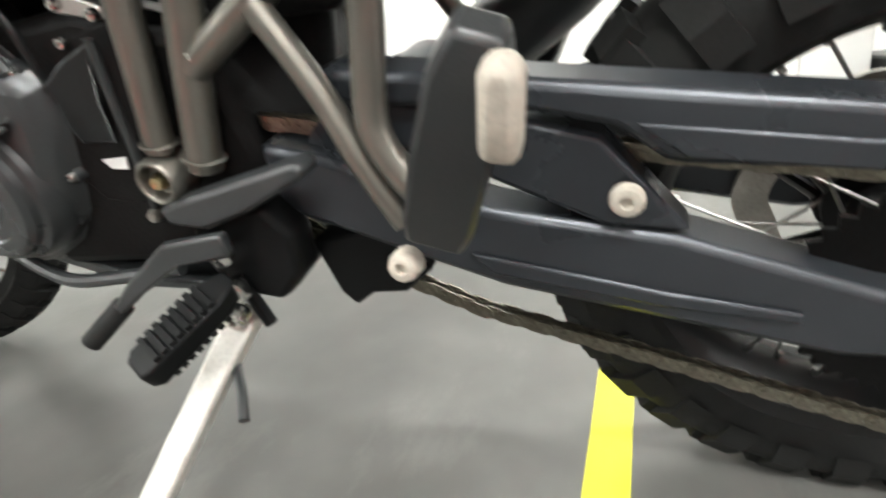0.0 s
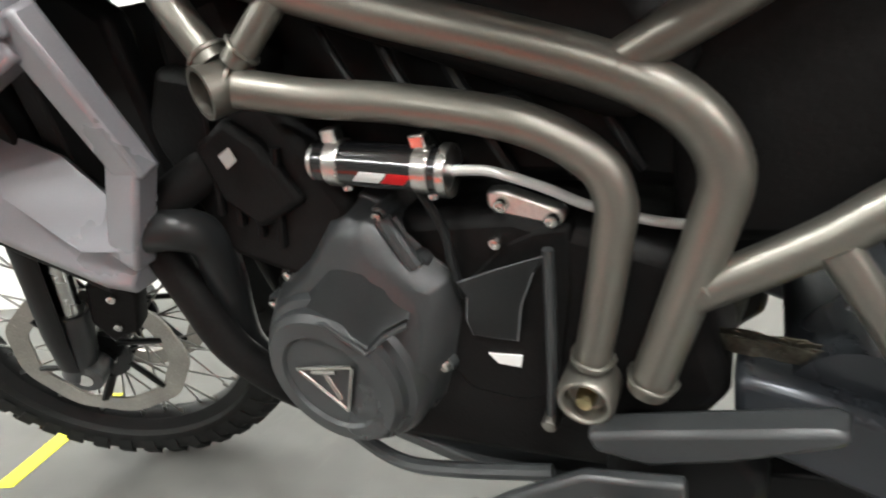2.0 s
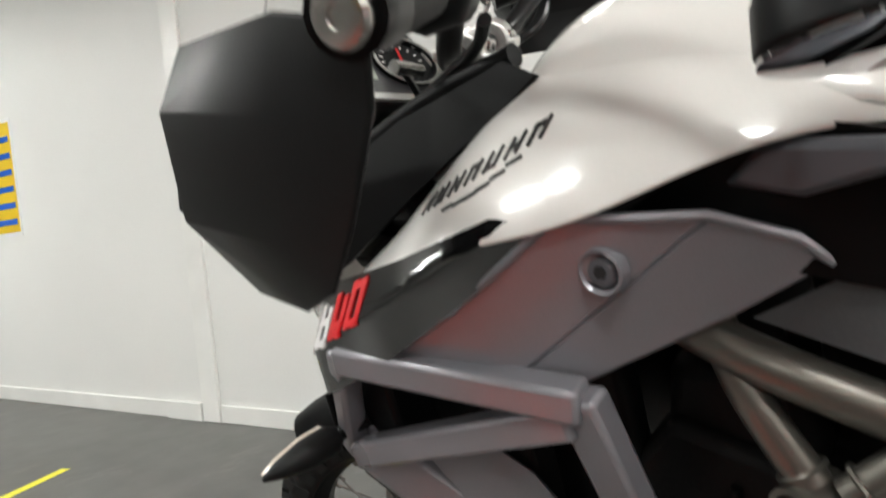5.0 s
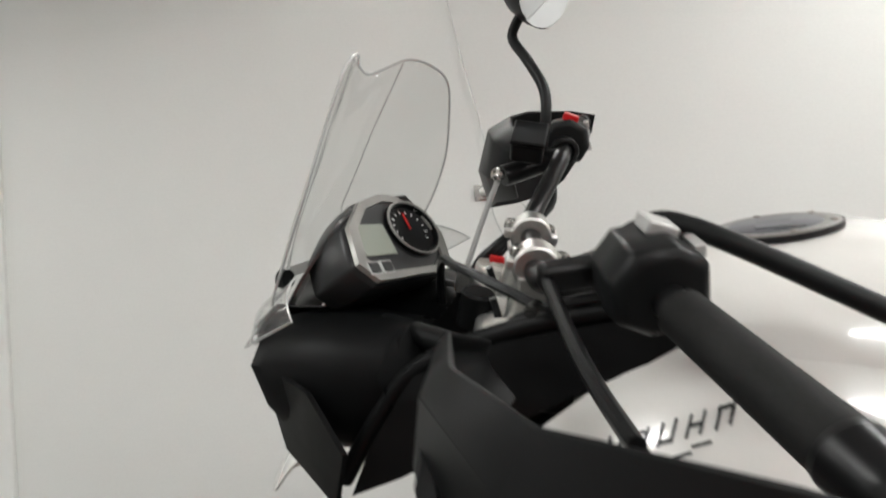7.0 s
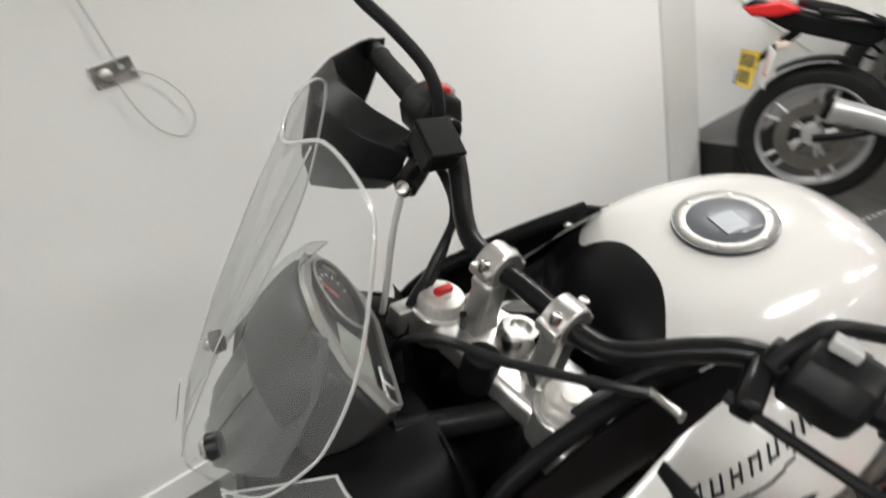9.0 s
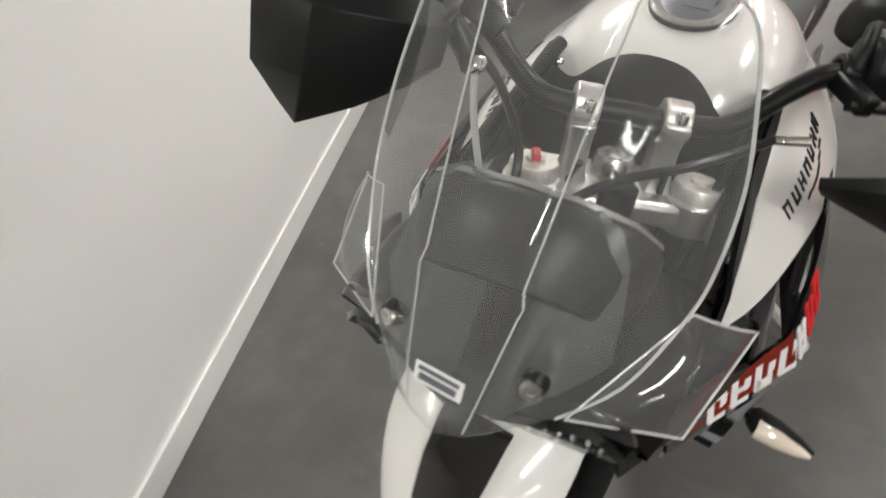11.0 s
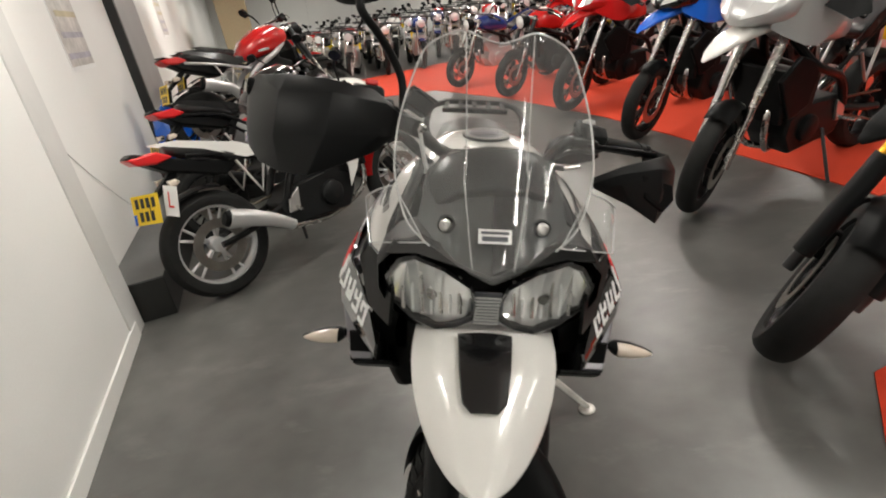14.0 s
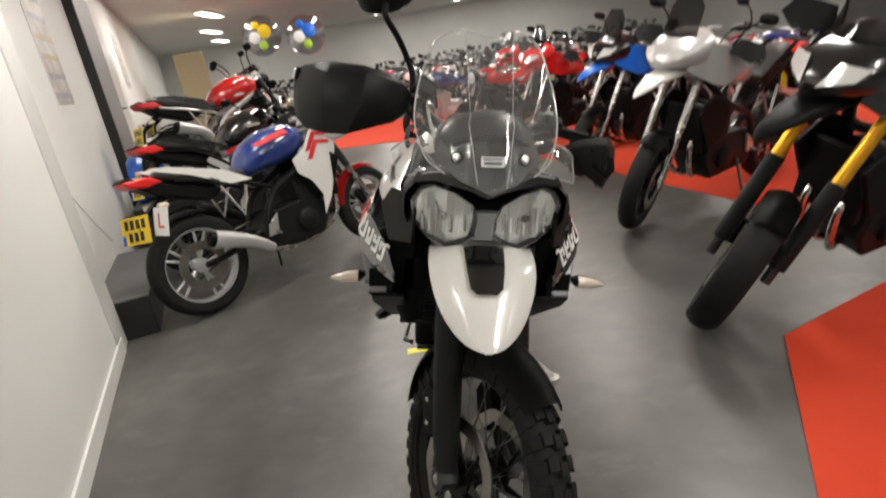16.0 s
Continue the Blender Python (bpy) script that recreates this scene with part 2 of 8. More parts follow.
def tube(bm, pts, r, seg=14, n=6, r2=None, curved=True, caps=True, flat=1.0):
    """A round bar swept along pts, into bm."""
    path = smooth_path(pts, n) if curved else [Vector(q) for q in pts]
    rings = []
    up = None
    for i, p in enumerate(path):
        d = (path[min(i + 1, len(path) - 1)] - path[max(i - 1, 0)]).normalized()
        if up is None:
            up = d.orthogonal().normalized()
        up = (up - d * up.dot(d)).normalized()
        side = d.cross(up)
        rr = r if r2 is None else r + (r2 - r) * i / max(len(path) - 1, 1)
        rings.append([bm.verts.new(p + rr * (math.cos(a) * up + flat * math.sin(a) * side)) for a in [2 * math.pi * k / seg for k in range(seg)]])
    for a, b in zip(rings, rings[1:]):
        for k in range(seg):
            bm.faces.new((a[k], a[(k + 1) % seg], b[(k + 1) % seg], b[k]))
    if caps:
        bm.faces.new(rings[0][::-1])
        bm.faces.new(rings[-1])
    return bm


def tubes(pts, r, **kw):
    return tube(bmesh.new(), pts, r, **kw)


def hollow_end(bm, centre, axis, r_out, r_in, depth, seg=20):
    """An open pipe end: outer wall, lip and inner wall with a floor."""
    axis = Vector(axis).normalized()
    up = axis.orthogonal().normalized()
    side = axis.cross(up)
    c = Vector(centre)

    def ring(rad, off):
        return [bm.verts.new(c + axis * off + rad * (math.cos(a) * up + math.sin(a) * side)) for a in [2 * math.pi * k / seg for k in range(seg)]]

    rs = [ring(r_out, -depth), ring(r_out, 0), ring(r_in, 0), ring(r_in, -depth)]
    for a, b in zip(rs, rs[1:]):
        for k in range(seg):
            bm.faces.new((a[k], a[(k + 1) % seg], b[(k + 1) % seg], b[k]))
    bm.faces.new(rs[-1])
    bm.faces.new(rs[0])
    return bm


def lathe(bm, profile, axis="x", seg=48, centre=(0, 0, 0), closed=False):
    """Turns (along, radius) pairs round an axis through centre."""
    rings = []
    for h, r in profile:
        ring = []
        for k in range(seg):
            a = 2 * math.pi * k / seg
            c, s = r * math.cos(a), r * math.sin(a)
            v = {"x": (h, c, s), "y": (c, h, s), "z": (c, s, h)}[axis]
            ring.append(bm.verts.new(Vector(v) + Vector(centre)))
        rings.append(ring)
    if closed:
        rings.append(rings[0])
    for a, b in zip(rings, rings[1:]):
        for k in range(seg):
            bm.faces.new((a[k], a[(k + 1) % seg], b[(k + 1) % seg], b[k]))
    if not closed:
        for ring in (rings[0], rings[-1]):
            bm.faces.new(ring)
    return bm


def box(bm, x0, x1, y0, y1, z0, z1, m=None):
    vs = [bm.verts.new((x, y, z)) for x in (x0, x1) for y in (y0, y1) for z in (z0, z1)]
    for f in ((0, 1, 3, 2), (4, 6, 7, 5), (0, 4, 5, 1), (2, 3, 7, 6), (0, 2, 6, 4), (1, 5, 7, 3)):
        bm.faces.new([vs[i] for i in f])
    if m is not None:
        bmesh.ops.transform(bm, matrix=m, verts=vs)
    return bm


def boxes(*args, **kw):
    return box(bmesh.new(), *args, **kw)


def prism(bm, poly, x0, x1, taper=0.0):
    """A plate: the outline poly in (y, z), from x0 to x1; taper shrinks the x1 face towards its middle."""
    cy = sum(p[0] for p in poly) / len(poly)
    cz = sum(p[1] for p in poly) / len(poly)
    a = [bm.verts.new((x0, y, z)) for y, z in poly]
    b = [bm.verts.new((x1, y + (cy - y) * taper, z + (cz - z) * taper)) for y, z in poly]
    n = len(poly)
    for k in range(n):
        bm.faces.new((a[k], a[(k + 1) % n], b[(k + 1) % n], b[k]))
    bm.faces.new(a[::-1])
    bm.faces.new(b)
    return bm


def prisms(poly, x0, x1, taper=0.0):
    return prism(bmesh.new(), poly, x0, x1, taper)


def shell(poly, place, thick, cuts=3, inset=0.0):
    """A curved panel: the outline poly in a plane, filled, then bent by place(u, v) to a point; thick is its depth along the bend's side."""
    bm = bmesh.new()
    f = bm.faces.new([bm.verts.new((u, v, 0)) for u, v in poly])
    bmesh.ops.triangulate(bm, faces=[f])
    for _ in range(cuts):
        longest = max(e.calc_length() for e in bm.edges)
        es = [e for e in bm.edges if e.calc_length() > 0.55 * longest]
        bmesh.ops.subdivide_edges(bm, edges=es, cuts=1)
        bmesh.ops.triangulate(bm, faces=bm.faces)
    for v in bm.verts:
        v.co = Vector(place(v.co.x, v.co.y))
    bm.normal_update()
    if thick:
        bmesh.ops.solidify(bm, geom=bm.faces[:], thickness=thick)
    return bm


def loft(bm, rings, close=True, caps=True):
    """Skins rings of equal length."""
    vs = [[bm.verts.new(p) for p in r] for r in rings]
    n = len(vs[0])
    for a, b in zip(vs, vs[1:]):
        for k in range(n if close else n - 1):
            bm.faces.new((a[k], a[(k + 1) % n], b[(k + 1) % n], b[k]))
    if caps and close:
        bm.faces.new(vs[0][::-1])
        bm.faces.new(vs[-1])
    return bm


def mirrored(bm):
    """The mesh flipped to the other side (x to -x)."""
    bmesh.ops.scale(bm, vec=(-1, 1, 1), verts=bm.verts)
    bmesh.ops.reverse_faces(bm, faces=bm.faces)
    return bm


def both(bm):
    """The mesh and its mirror image in one."""
    geo = bmesh.ops.duplicate(bm, geom=bm.verts[:] + bm.edges[:] + bm.faces[:])
    vs = [g for g in geo["geom"] if isinstance(g, bmesh.types.BMVert)]
    bmesh.ops.scale(bm, vec=(-1, 1, 1), verts=vs)
    return bm


def bolt(centre, axis, r=0.008, h=0.008, seg=12):
    """A domed screw head with a socket."""
    bm = bmesh.new()
    lathe(bm, [(0, r), (h * 0.6, r), (h * 0.92, r * 0.85), (h, r * 0.6), (h, r * 0.38), (h * 0.75, r * 0.34)], "z", seg)
    q = Vector((0, 0, 1)).rotation_difference(Vector(axis).normalized()).to_matrix().to_4x4()
    bmesh.ops.transform(bm, matrix=Matrix.Translation(centre) @ q, verts=bm.verts)
    return bm


def text_mesh(body, size, mat, parent, m, depth=0.0008, name="lettering"):
    """Raised lettering in the built-in font, as a mesh."""
    cu = bpy.data.curves.new(name, "FONT")
    cu.body, cu.size, cu.extrude, cu.align_x, cu.align_y = body, size, depth, "CENTER", "CENTER"
    tmp = bpy.data.objects.new(name, cu)
    me = bpy.data.meshes.new_from_object(tmp)
    bpy.data.objects.remove(tmp)
    me.materials.clear()
    me.materials.append(mat)
    ob = new(name, me)
    ob.parent = parent
    ob.matrix_basis = m
    return ob


# ---- room ----
CORNER = Vector((1.896, -0.969, 0))
ALONG = Vector((-0.342, 0.940, 0))
INTO = Vector((-0.940, -0.342, 0))
CEILING_Z = 3.0


WALL_AXES = Matrix(((ALONG.x, INTO.x, 0, CORNER.x), (ALONG.y, INTO.y, 0, CORNER.y), (0, 0, 1, 0), (0, 0, 0, 1)))


def structure(name, bm, mat, label, m=None, bevel=0.0, parent=None):
    ob = mesh_object(name, bm, mat, 30, bevel)
    if m is not None:
        ob.matrix_basis = m
    if parent is not None:
        ob.parent = parent
        return ob
    return tagged(ob, label, name.rstrip("_0123456789").replace("_", " "), kind="structure")


NOTICE = material("faded_notice_paper", (0.5, 0.47, 0.44), 0.4, grain=0.1, grain_scale=20, stain=0.25, stain_scale=5)
NOTICE_TAN = material("faded_yellow_print", (0.45, 0.38, 0.22), 0.4, stain=0.2, stain_scale=6)
NOTICE_VIOLET = material("faded_violet_print", (0.36, 0.34, 0.4), 0.4, stain=0.3, stain_scale=9)


def build_room():
    bm = bmesh.new()
    bmesh.ops.create_grid(bm, x_segments=2, y_segments=2, size=40)
    bmesh.ops.translate(bm, vec=(0, -6, 0), verts=bm.verts)
    structure("floor", bm, FLOOR, "smooth dark grey vinyl showroom floor with scuffs")
    # the white wall beside the motorcycle ends in a corner; past it the wall stands back a little
    structure("wall_east", boxes(0, 12, -0.2, 0, 0, CEILING_Z), WALL, "plain white painted wall beside the motorcycle", WALL_AXES)
    structure("wall_east_rear", boxes(-24, -0.002, -0.32, -0.12, 0, CEILING_Z), WALL, "white painted wall set back behind the row of motorcycles", WALL_AXES)
    structure("wall_north", boxes(-14, 10, 11.0, 11.2, 0, CEILING_Z), WALL, "plain white far wall closing the room", None)
    structure("wall_south", boxes(-14, 14, -23.2, -23.0, 0, CEILING_Z), WALL, "white end wall of the showroom", None)
    structure("wall_west", boxes(-12.2, -12, -23, 11, 0, CEILING_Z), WALL, "white wall on the far side of the showroom", None)
    structure("ceiling", boxes(-14, 14, -23.5, 11.3, CEILING_Z, CEILING_Z + 0.1), CEIL, "pale painted flat ceiling over the showroom")
    bm = boxes(0.0, 4.58, 0.0, 0.014, 0, 0.095)
    box(bm, 5.0, 12, 0.0, 0.014, 0, 0.095)
    structure("baseboard", bm, SKIRT, "white gloss skirting board along the wall", WALL_AXES, 0.003)
    structure("baseboard_deep", boxes(4.72, 5.0, 0.0, 0.03, 0, 0.1), SKIRT, "thicker white skirting piece by the trunking", WALL_AXES, 0.003)
    structure("trim", boxes(4.585, 4.715, 0.0, 0.022, 0.0, CEILING_Z), SKIRT, "white boxed-in cable trunking up the wall", WALL_AXES, 0.004)
    structure("trim_corner", boxes(-0.14, 0.125, -0.12, 0.009, 0.0, CEILING_Z), POST, "rounded white corner post at the end of the wall", WALL_AXES, 0.008)
    # black step against the rear wall
    step = thing("step", WALL_AXES, "low black step with a grey vinyl top beside the wall", "step", kind="structure")
    part("riser", boxes(-1.5, -0.16, -0.12, 0.2, 0, 0.25), DARK, step, "matt black riser", 0.004)
    part("tread", boxes(-1.505, -0.155, -0.12, 0.205, 0.25, 0.262), STEP_TOP, step, "grey vinyl tread", 0.003)
    # grey door frame with a black seal, further along the rear wall
    door = thing("door_1", WALL_AXES, "white door in a grey frame with a black edge strip", "door", kind="structure")
    part("door_jamb", boxes(-4.75, -3.36, -0.12, -0.06, 0.0, 2.6), CASE_GREY, door, "wide grey door jamb", 0.004)
    part("door_seal", boxes(-3.355, -3.28, -0.12, -0.03, 0.0, 2.6), DARK, door, "black edge strip", 0.003)
    part("door_leaf", boxes(-5.7, -4.755, -0.12, -0.075, 0.0, 2.15), SKIRT, door, "white door leaf", 0.004)
    part("door_handle", tubes([Vector((-4.85, -0.08, 1.35)), Vector((-4.85, -0.03, 1.35)), Vector((-4.97, -0.03, 1.35))], 0.009), DARK, door, "black lever handle")
    # platform added under the rear part of the row to lift it for the camera
    deck = thing("platform", WALL_AXES, "added low black platform with a grey vinyl top", "platform", kind="structure")
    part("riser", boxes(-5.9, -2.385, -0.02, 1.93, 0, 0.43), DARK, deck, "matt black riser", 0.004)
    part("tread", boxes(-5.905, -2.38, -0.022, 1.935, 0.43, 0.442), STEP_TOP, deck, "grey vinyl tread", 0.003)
    # posters
    for u, z, w, h, m2, lab in ((-1.725, 1.94, 0.68, 1.02, TAN, "faded yellow and violet notice on the white wall"), (-7.3, 2.05, 0.7, 0.9, TAN, "faded yellow and violet notice on the white wall"), (6.6, 1.55, 0.5, 0.8, YELLOW_TAPE, "yellow and blue paper poster on the wall")):
        po = thing("poster", WALL_AXES @ pose(u, -0.12 if u < 0 else 0.0, z), lab, "poster")
        part("paper", boxes(-w / 2, w / 2, 0.001, 0.004, -h / 2, h / 2), WHITE_PRINT, po)
        part("border", boxes(-w / 2 + 0.02, w / 2 - 0.02, 0.0045, 0.006, -h / 2 + 0.03, h / 2 - 0.03), PLATE_YELLOW if u > 0 else NOTICE, po, "coloured print")
        for k in range(6):
            part("printed_line", boxes(-w / 2 + 0.04, w / 2 - 0.05 - 0.03 * (k % 3), 0.0065, 0.0075, -h / 2 + 0.08 + k * h * 0.14, -h / 2 + 0.12 + k * h * 0.14), BRIGHT_BLUE if u > 0 else (NOTICE_TAN if k in (2, 3) else NOTICE_VIOLET), po)
    # small metal anchor plate with a wire loop on the wall
    pm = WALL_AXES @ pose(2.44, 0, 1.4, 0, 3, 0)
    an = thing("wall_anchor", pm, "grey metal anchor plate on the wall with wire loop", "anchor plate")
    part("plate", boxes(-0.058, 0.058, 0.001, 0.006, -0.031, 0.031), STEEL, an, "", 0.002)
    bm = bmesh.new()
    lathe(bm, [(0.006, 0.018), (0.022, 0.016), (0.024, 0.008)], "y", 16, (0.02, 0, 0))
    lathe(bm, [(0.006, 0.009), (0.014, 0.008)], "y", 12, (-0.026, 0, 0.008))
    part("boss", bm, CAST_ALU, an, "round boss and screw")
    part("wire", tubes([(-0.02, 0.012, 0.02), (-0.0, 0.01, 0.25), (0.05, 0.008, 0.6), (0.1, 0.006, 1.1)], 0.0022, seg=6), PALE_GREY, an, "thin grey wire up the wall")
    part("wire_loop", tubes([(-0.045, 0.012, -0.005), (-0.10, 0.014, -0.045), (-0.145, 0.014, -0.12), (-0.145, 0.014, -0.19), (-0.10, 0.014, -0.225), (-0.045, 0.014, -0.19), (-0.012, 0.014, -0.12), (0.005, 0.012, -0.02)], 0.0022, seg=6), PALE_GREY, an, "loop of grey wire")
    # cable down the rear wall
    cb = thing("cable", WALL_AXES, "thin grey cable hanging slack along the wall", "cable")
    part("lead", tubes([(-0.17, -0.11, 1.36), (-0.3, -0.112, 1.2), (-0.68, -0.112, 0.9), (-1.1, -0.112, 0.62), (-1.5, -0.112, 0.38)], 0.003, seg=6), PALE_GREY, cb)
    # floor tape
    for k, (a, b, w) in enumerate((((-0.24, 1.33), (0.12, 1.49), 0.05), ((-0.72, 3.13), (-0.4, 3.33), 0.05), ((-0.16, -0.355), (0.16, -0.345), 0.055))):
        d = Vector((b[0] - a[0], b[1] - a[1], 0))
        ang = math.degrees(math.atan2(d.y, d.x))
        bm = bmesh.new()
        box(bm, 0, d.length, -w / 2, w / 2, 0.0, 0.0012)
        ob = mesh_object("floor_tape", bm, YELLOW_TAPE, 0)
        ob.matrix_basis = pose(a[0], a[1], 0.0002, 0, 0, ang)
        tagged(ob, "strip of yellow marking tape stuck to the floor", "floor tape", "tape marks on the floor")
    # red carpet
    def carpet(pts, label):
        bm = bmesh.new()
        lo = [bm.verts.new((x, y, 0.0005)) for x, y in pts]
        hi = [bm.verts.new((x, y, 0.007)) for x, y in pts]
        n = len(pts)
        bm.faces.new(hi)
        for i in range(n):
            bm.faces.new((lo[i], lo[(i + 1) % n], hi[(i + 1) % n], hi[i]))
        ob = mesh_object("carpet", bm, RED_MAT, 0)
        tagged(ob, label, "carpet", "red carpets on the showroom floor")

    carpet([(-1.465, 0.10), (-1.02, 1.0), (-1.75, 1.05), (-2.6, -0.42)], "bright red carpet mat on the grey floor")
    carpet([(-2.36, -1.35), (-1.87, -3.0), (-1.45, -4.3), (-0.6, -6.2), (0.5, -8.1), (1.75, -8.5), (2.8, -11.5), (-0.6, -12.0), (-4.5, -7.0), (-6.0, -2.5)], "wide red carpet under the row of motorcycles")
    # ceiling lights
    for x, y in LIGHTS:
        li = thing("ceiling_light", pose(x, y, CEILING_Z), "long white ceiling luminaire, lit", "ceiling light", "ceiling lights of the showroom")
        part("housing", boxes(-0.11, 0.11, -0.72, 0.72, -0.05, -0.001), SKIRT, li, "white housing", 0.004)
        part("diffuser", boxes(-0.095, 0.095, -0.7, 0.7, -0.062, -0.051), TUBE_LIGHT, li, "glowing diffuser", 0.004)


LIGHTS = [(x, y) for y in (5.5, 2.2, -1.2, -4.6, -8.0, -12.0, -16.0, -20.0) for x in (-5.2, -2.0, 0.9)] + [(3.4, -8.0), (4.2, -12.0), (5.5, -16.0), (6.5, -20.0)]
for x, y in LIGHTS:
    la = bpy.data.lights.new("ceiling_lamp", "AREA")
    la.shape, la.size, la.size_y, la.energy, la.color = "RECTANGLE", 0.19, 1.4, LAMP_POWER, (1.0, 0.985, 0.945)
    new("ceiling_lamp", la).matrix_basis = pose(x, y, CEILING_Z - 0.066)
build_room()

# ---- the middle motorcycle ----
# Built upright round its own origin (x right, y forward, z up), then leant onto its side stand.
LEAN = 12.4
make_part = part
hero = thing("adventure_motorcycle", pose(0, 0, 0, 0, -LEAN, 0), "white and black adventure motorcycle leaning on its side stand", "motorcycle")
HEAD = Vector((-0.012, 0.668, 1.10))
RAKE = 22.0
STEER = 27.0
_axis = Vector((0, math.sin(radians(RAKE)), -math.cos(radians(RAKE))))
BAR_TURN = Matrix.Rotation(radians(-3.0), 4, "Z") @ Matrix.Translation((0, 0, 0.0715)) @ pose(0, 0, 0, 0, -2.2, 0) @ Matrix.Translation((0, 0, -0.0715))
# steered frame: local z runs up the steering axis, y forward, x right
STEERED = Matrix.Translation(HEAD) @ pose(0, 0, 0, RAKE, 0, 0) @ pose(0, 0, 0, 0, 0, STEER)
FRONT_AXLE = Vector((0, 0.030, -0.824))
REAR_AXLE = Vector((0, -0.612, 0.325))


def tyre_rings(rim_r, out_r, half, crown=0.35, n=13):
    """Profile of a tyre as (across, radius), bead to bead."""
    prof = []
    for k in range(n):
        a = -1 + 2 * k / (n - 1)
        ang = a * 2.05
        prof.append((half * math.sin(ang) * (1.0 if abs(ang) < 1.57 else 0.97), rim_r + (out_r - rim_r) * (0.42 + 0.58 * math.cos(ang) if math.cos(ang) > 0 else 0.42 + 0.42 * math.cos(ang) / abs(math.cos(2.05)))))
    return prof


def spoked_wheel(parent, m, rim_r, out_r, half, hub_r, knobs, disc_side=(-1,), disc_r=0.154, spokes=36):
    """A wire-spoked wheel with a block-tread tyre; the axle runs along x."""
    w = new("wheel")
    w.parent = parent
    w.matrix_basis = m
    prof = tyre_rings(rim_r, out_r - 0.013, half)
    bm = lathe(bmesh.new(), prof + [(half * 0.6, rim_r - 0.004), (-half * 0.6, rim_r - 0.004)], "x", 72, closed=True)
    part("tyre", bm, RUBBER, w, "black block-tread tyre")
    # tread blocks: five rows that share five meshes
    for x0, x1, sh in ((-0.2, 0.2, 0.0), (-0.68, -0.27, 0.2), (0.27, 0.68, 0.2), (-1.03, -0.76, 0.08), (0.76, 1.03, 0.08)):
        bm = bmesh.new()
        ww = 2 * math.pi / knobs * 0.26
        vs = []
        for xx in (x0 * half, x1 * half):
            for a2 in (-ww, ww):
                drop = (out_r - rim_r) * 0.5 * (1 - math.sqrt(max(0.0, 1 - min(1.0, abs(xx / half)) ** 2)))
                for rr, sq in ((out_r - 0.03 - drop, 1.15), (out_r + 0.003 - drop, 1.0)):
                    vs.append(bm.verts.new((xx, rr * math.cos(a2 * sq), rr * math.sin(a2 * sq))))
        for f in ((0, 1, 3, 2), (4, 6, 7, 5), (0, 4, 5, 1), (2, 3, 7, 6), (1, 5, 7, 3)):
            bm.faces.new([vs[i] for i in f])
        bmesh.ops.recalc_face_normals(bm, faces=bm.faces)
        me = bpy.data.meshes.new("tread_block")
        bm.to_mesh(me)
        bm.free()
        me.materials.append(RUBBER)
        for k in range(knobs):
            blk = new("tread_block", me)
            blk.parent = w
            blk.matrix_basis = pose(0, 0, 0, math.degrees(2 * math.pi * (k + sh) / knobs), 0, 0)
    h = half * 0.62
    part("rim", lathe(bmesh.new(), [(-h, rim_r + 0.006), (-h, rim_r - 0.004), (-h * 0.82, rim_r - 0.010), (-h * 0.5, rim_r - 0.022), (0, rim_r - 0.026), (h * 0.5, rim_r - 0.022), (h * 0.82, rim_r - 0.010), (h, rim_r - 0.004), (h, rim_r + 0.006), (h * 0.4, rim_r - 0.012), (-h * 0.4, rim_r - 0.012)], "x", 72, closed=True), RIM_BLACK, w, "black rim")
    part("hub", lathe(bmesh.new(), [(-0.075, 0.014), (-0.075, 0.026), (-0.05, 0.028), (-0.046, hub_r), (-0.038, hub_r), (-0.03, 0.03), (0.03, 0.03), (0.038, hub_r), (0.046, hub_r), (0.05, 0.028), (0.075, 0.026), (0.075, 0.014)], "x", 36), RIM_BLACK, w, "black hub")
    for k in range(spokes):
        a = 2 * math.pi * k / spokes
        s = -1 if k % 2 else 1
        lead = 0.55 * (1 if (k // 2) % 2 else -1)
        p0 = (0.042 * s, (hub_r - 0.004) * math.cos(a + lead), (hub_r - 0.004) * math.sin(a + lead))
        p1 = (0.006 * s, (rim_r - 0.02) * math.cos(a), (rim_r - 0.02) * math.sin(a))
        bm = tubes([p0, p1], 0.0021, seg=6, curved=False)
        tube(bm, [Vector(p1) * 0.93, p1], 0.0036, seg=6, curved=False)
        part("spoke", bm, SPOKE, w)
    for s in disc_side:
        x0 = 0.062 * s
        seg = 72
        bm = bmesh.new()
        # wavy ring with drilled-look slots left open
        rings = []
        for rr, xx in ((disc_r, x0 - 0.0025), (disc_r, x0 + 0.0025), (disc_r - 0.036, x0 + 0.0025), (disc_r - 0.036, x0 - 0.0025)):
            rings.append([bm.verts.new((xx, (rr + (0.0025 * math.cos(9 * 2 * math.pi * k / seg))) * math.cos(2 * math.pi * k / seg), (rr + 0.0025 * math.cos(9 * 2 * math.pi * k / seg)) * math.sin(2 * math.pi * k / seg))) for k in range(seg)])
        rings.append(rings[0])
        for i, (p, q) in enumerate(zip(rings, rings[1:])):
            for k in range(seg):
                bm.faces.new((p[k], p[(k + 1) % seg], q[(k + 1) % seg], q[k]))
        for k in range(27):
            a = 2 * math.pi * (k + 0.5) / 27
            rr = disc_r - (0.01, 0.018, 0.026)[k % 3]
            for face in (-1, 1):
                lathe(bm, [(0, 0.0042), (0.0006 * face, 0.0042)], "x", 8, (x0 + 0.0026 * face, rr * math.cos(a), rr * math.sin(a)))
        d = part("brake_disc", bm, DISC, w, "drilled steel brake disc")
